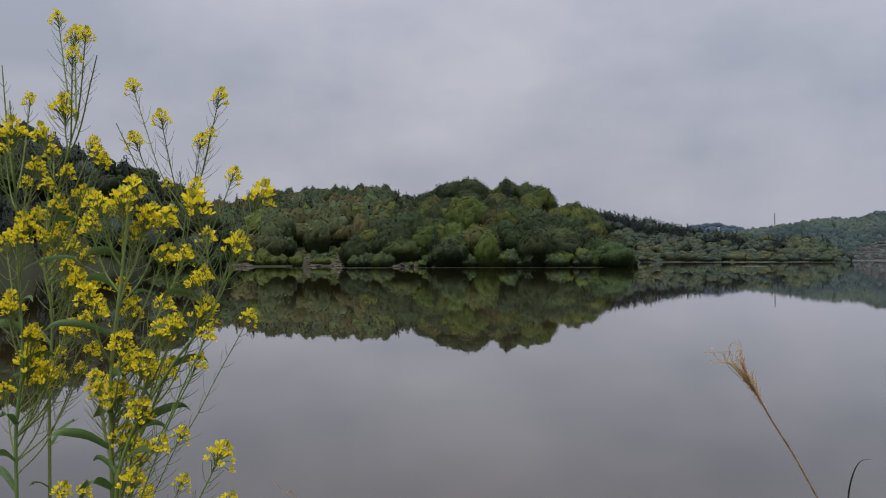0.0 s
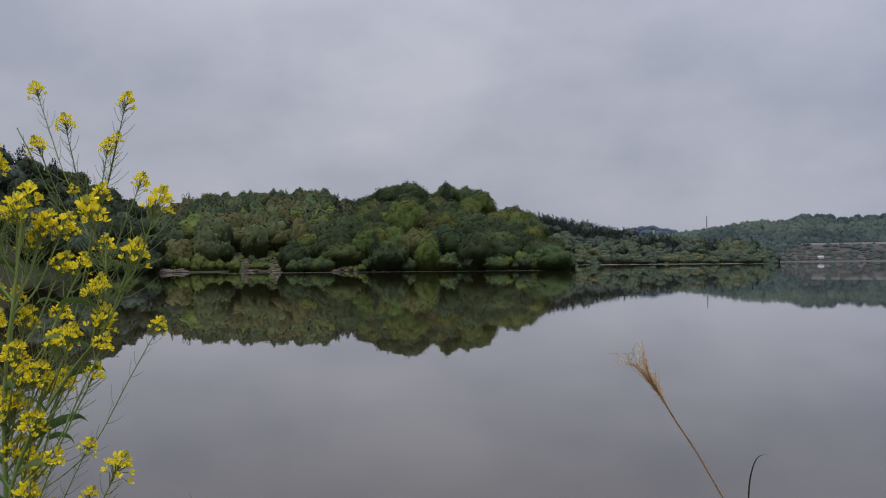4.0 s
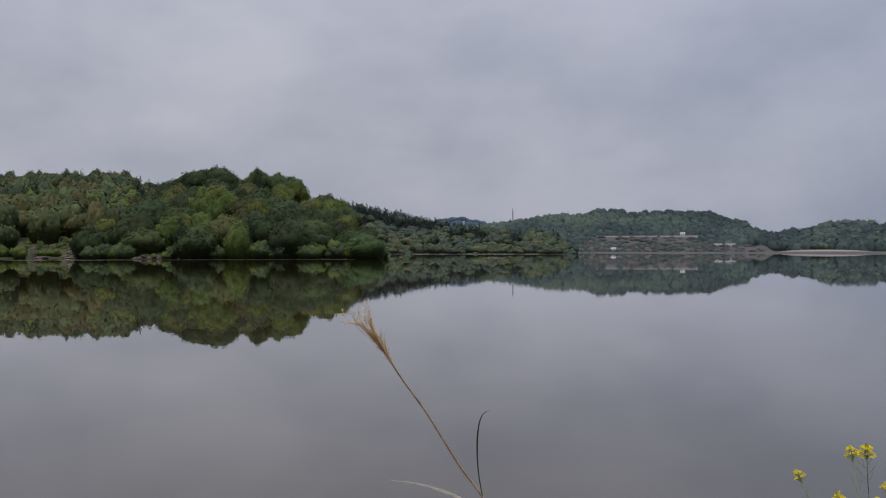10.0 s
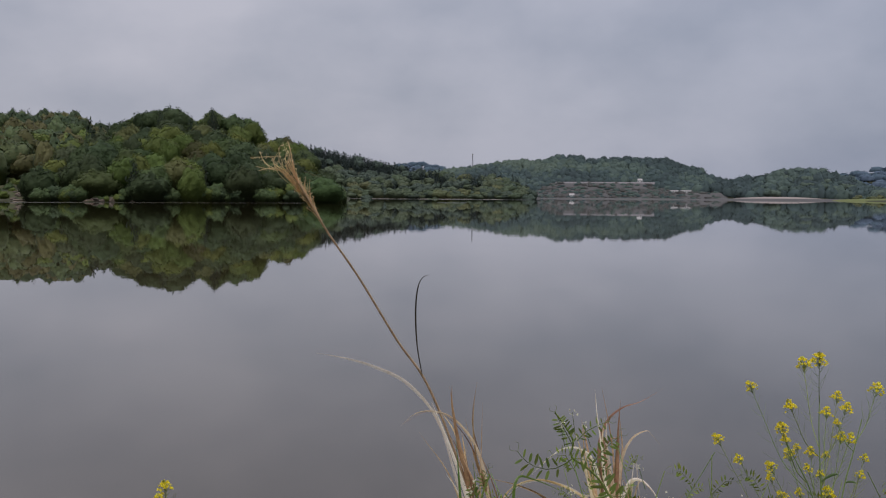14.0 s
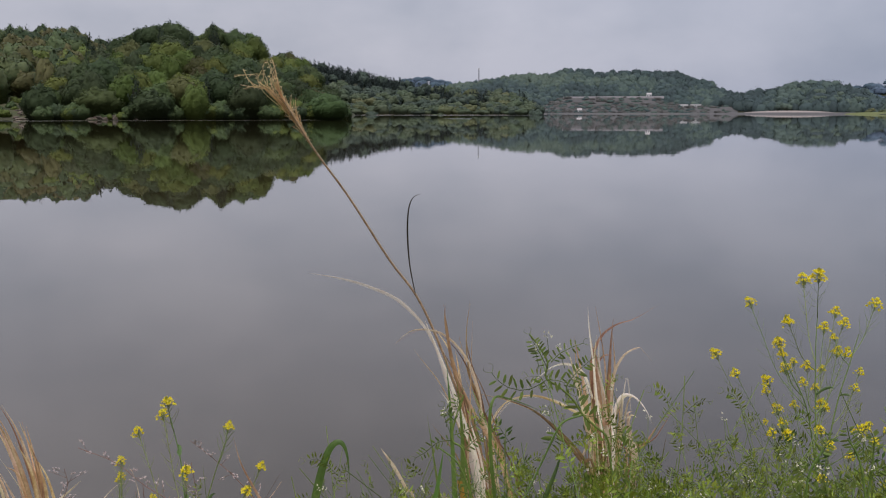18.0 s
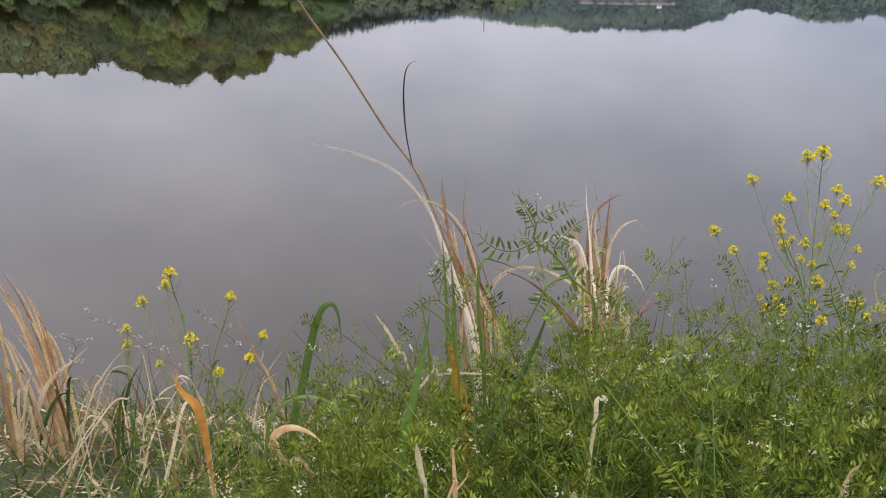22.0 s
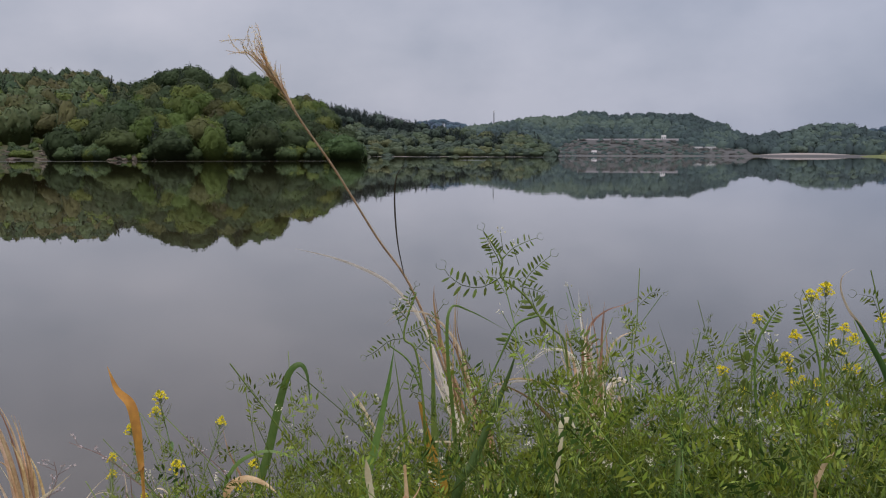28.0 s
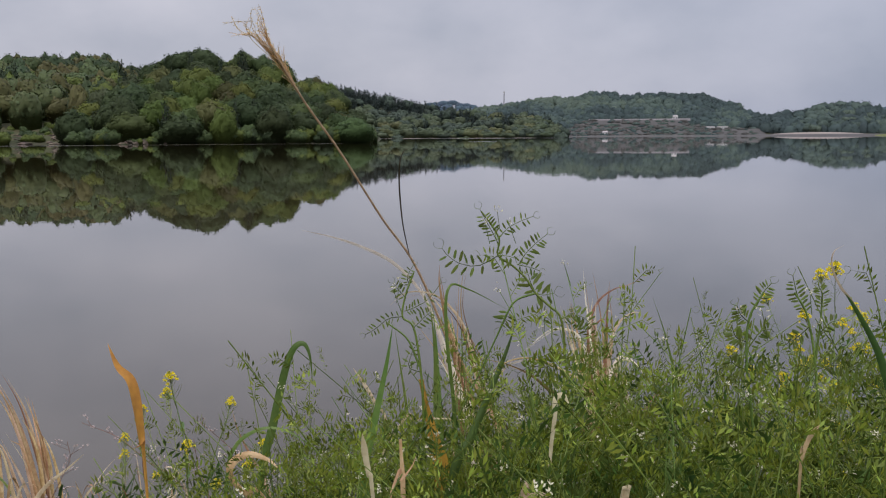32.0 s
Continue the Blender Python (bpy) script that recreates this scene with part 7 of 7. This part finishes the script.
mg = np.random.default_rng(77)
for i in range(95):
    lat, out = mg.uniform(-0.19, 0.6), mg.uniform(0.42, 0.95)
    if abs(lat + 0.01) < 0.06 and out < 0.85:
        lat += 0.13
    x, y = spot(lat, out)
    z = mass_top(lat, out)
    so, fo, wo = shoot_meshes[i % 6]
    s = mg.uniform(0.8, 1.1)
    e = thing("vetch", (x, y, z - 0.285 * s), "leafy vetch shoot with tiny white flowers in the tangle", "wildflower", "vetch shoots in the tangle")
    e.scale, e.rotation_euler = (s, s, s), (mg.normal(0, 0.15), mg.normal(0, 0.15), mg.uniform(0, 6.28))
    new("stem", so).parent = e
    for m_ in fo:
        new("leaf", m_).parent = e
    for m_ in wo:
        new("flower", m_).parent = e
    # the shoot's lower stalk, down to the soil
    gz = bank_z(x, y)
    v, q = tube(np.array([(0, 0, (gz - z) / s + 0.25), (0.004, 0.003, (gz - z) / s * 0.5 + 0.13), (0, 0, 0.002)]), 0.0014, 0.0011, 5)
    part("lower_stem", mesh_object("lower_stem", v, q, vetch_stem), e)


def tangle(name, count, area, top, scale, label, seed, models=SHOOTS, depth=0.25, flowers=True, stems=True, mats=None):
    """Uncountable shoots as one mass."""
    g = np.random.default_rng(seed)
    V, Q, M, off = [], [], [], 0
    for i in range(count):
        lat, out = area(g)
        if abs(lat + 0.008) < 0.032 and out < 0.86:      # a gap in front of the broken orange leaf
            lat += 0.08
        x, y = spot(lat, out)
        stem_, fronds_, fl_ = models[i % len(models)]
        s = scale * g.uniform(0.75, 1.2)
        R3 = np.array(Euler((g.normal(0, 0.3), g.normal(0, 0.3), g.uniform(0, 6.28))).to_matrix()) * s
        z = top(lat, out) - 0.28 * s - depth * g.uniform(0, 1) ** 1.5
        pieces = [(stem_[0], stem_[1], np.zeros(len(stem_[1]), int))] if stems else []
        pieces += [(v, q, np.full(len(q), 1 if k < 12 or k % 3 else 2)) for k, (v, q) in enumerate(fronds_)]
        if flowers and i % 2:
            pieces += [(v, q, np.array(m_) * 3) for v, q, m_ in fl_]
        for v, q, m_ in pieces:
            V.append(v @ R3.T + [x, y, z])
            Q.append(q + off)
            M.append(m_)
            off += len(v)
    return tagged(mesh_object(name, np.concatenate(V), np.concatenate(Q), mats or [vetch_stem, vetch_leaf, vetch_leaf_2, vetch_white], np.concatenate(M)), label, "undergrowth", kind="stuff")


# undergrowth takes the dark weed green so the gaps look shaded
tangle("vetch_undergrowth", 800, lambda g: (g.uniform(-0.22, 0.78), 0.26 + 0.95 * g.uniform(0, 1)), lambda a, o: mass_top(a, o) - 0.018, 1.2, "dense leaves under the vetch tangle, coloured dark for shade", 15, UNDER_SHOOTS, 0.2, False, False, [vetch_stem, weed_shade_leaf, vetch_leaf, vetch_white])
tangle("vetch_tangle", 980, lambda g: (g.uniform(-0.22, 0.75), 0.26 + 0.84 * g.uniform(0, 1) ** 0.55), mass_top, 1.0, "dense green vetch tangle dotted with white flowers", 5, SHOOTS, 0.17)
tangle("dark_weeds", 380, lambda g: (g.uniform(-0.18, 0.64), g.uniform(0.28, 0.66)), lambda a, o: mass_top(a, o) + 0.022 - 0.12 * max(0, o - 0.48), 0.9, "deep green feathery weeds low in the vetch", 25, UNDER_SHOOTS, 0.1, False, True, [vetch_stem, weed_shade_leaf, weed_shade_leaf, vetch_white])
tangle("vetch_edge", 150, lambda g: (g.uniform(-0.17, -0.05), g.uniform(0.62, 1.02)), lambda a, o: mass_top(a, o) - 0.030, 0.95, "vetch spilling over the edge of the tangle", 27, SHOOTS, 0.16)
tangle("reed_foot_vetch", 70, lambda g: (g.normal(-0.03, 0.05), g.normal(1.07, 0.04)), lambda a, o: mass_top(-0.15, o) + 0.05, 0.9, "vetch climbing round the foot of the dry reeds", 26, SHOOTS, 0.12)
tangle("vetch_slope", 220, lambda g: (g.uniform(-0.1, 1.9), g.uniform(1.1, 2.3)), lambda a, o: bank_z(*spot(a, o)) + 0.24, 1.1, "green vetch and weeds covering the slope", 6, LOW_SHOOTS, 0.12)
tangle("low_weeds", 340, lambda g: (g.uniform(-1.3, -0.05), g.uniform(0.6, 2.3)), lambda a, o: bank_z(*spot(a, o)) + 0.225, 1.2, "low green weeds on the trampled slope", 7, LOW_SHOOTS, 0.08)


# straw litter and short grass on the slope
def litter(name, count, area, mats, seed, lo, hi, up, label, width):
    g = np.random.default_rng(seed)
    pieces, M = [], []
    for i in range(count):
        lat, out = area(g)
        x, y = spot(lat, out)
        z = bank_z(x, y)
        a, le = g.uniform(0, 6.28), g.uniform(lo, hi)
        d = np.array([math.cos(a), math.sin(a), 0.0])
        h = g.uniform(*up)
        p = np.array([x, y, z + 0.004])
        line = smooth_line([p, p + d * le * 0.4 + [0, 0, le * h * 0.7], p + d * le * (1 - 0.5 * h) + [0, 0, le * h]], 6)
        v, q = ribbon(line, g.uniform(*width), g.uniform(-0.2, 0.2), g.uniform(0, 1), 0.2, 0.1, 0.4, 3)
        pieces.append((v, q))
        M.append(np.full(len(q), i % len(mats)))
    v, q = joined(pieces)
    return tagged(mesh_object(name, v, q, mats, np.concatenate(M), smooth=True), label, "undergrowth", kind="stuff")


litter("straw_litter", 3000, lambda g: (g.uniform(-1.8, 0.6), g.uniform(0.5, 3.6)), [litter_mat], 8, 0.05, 0.18, (0.0, 0.22), "pale straw litter lying on the slope", (0.003, 0.009))
litter("short_grass", 650, lambda g: (g.uniform(-1.9, -0.1), g.uniform(0.6, 3.5)), [blade_green, dark_green, blade_green, straw], 9, 0.08, 0.26, (0.55, 0.95), "short green grass on the lake bank", (0.003, 0.007))
litter("short_grass", 2600, lambda g: (g.uniform(-3.2, 2.6), g.uniform(-1.6, 4.2)), [blade_green, dark_green, straw, blade_green], 12, 0.06, 0.2, (0.35, 0.9), "short mixed grass growing over the bank", (0.003, 0.006))
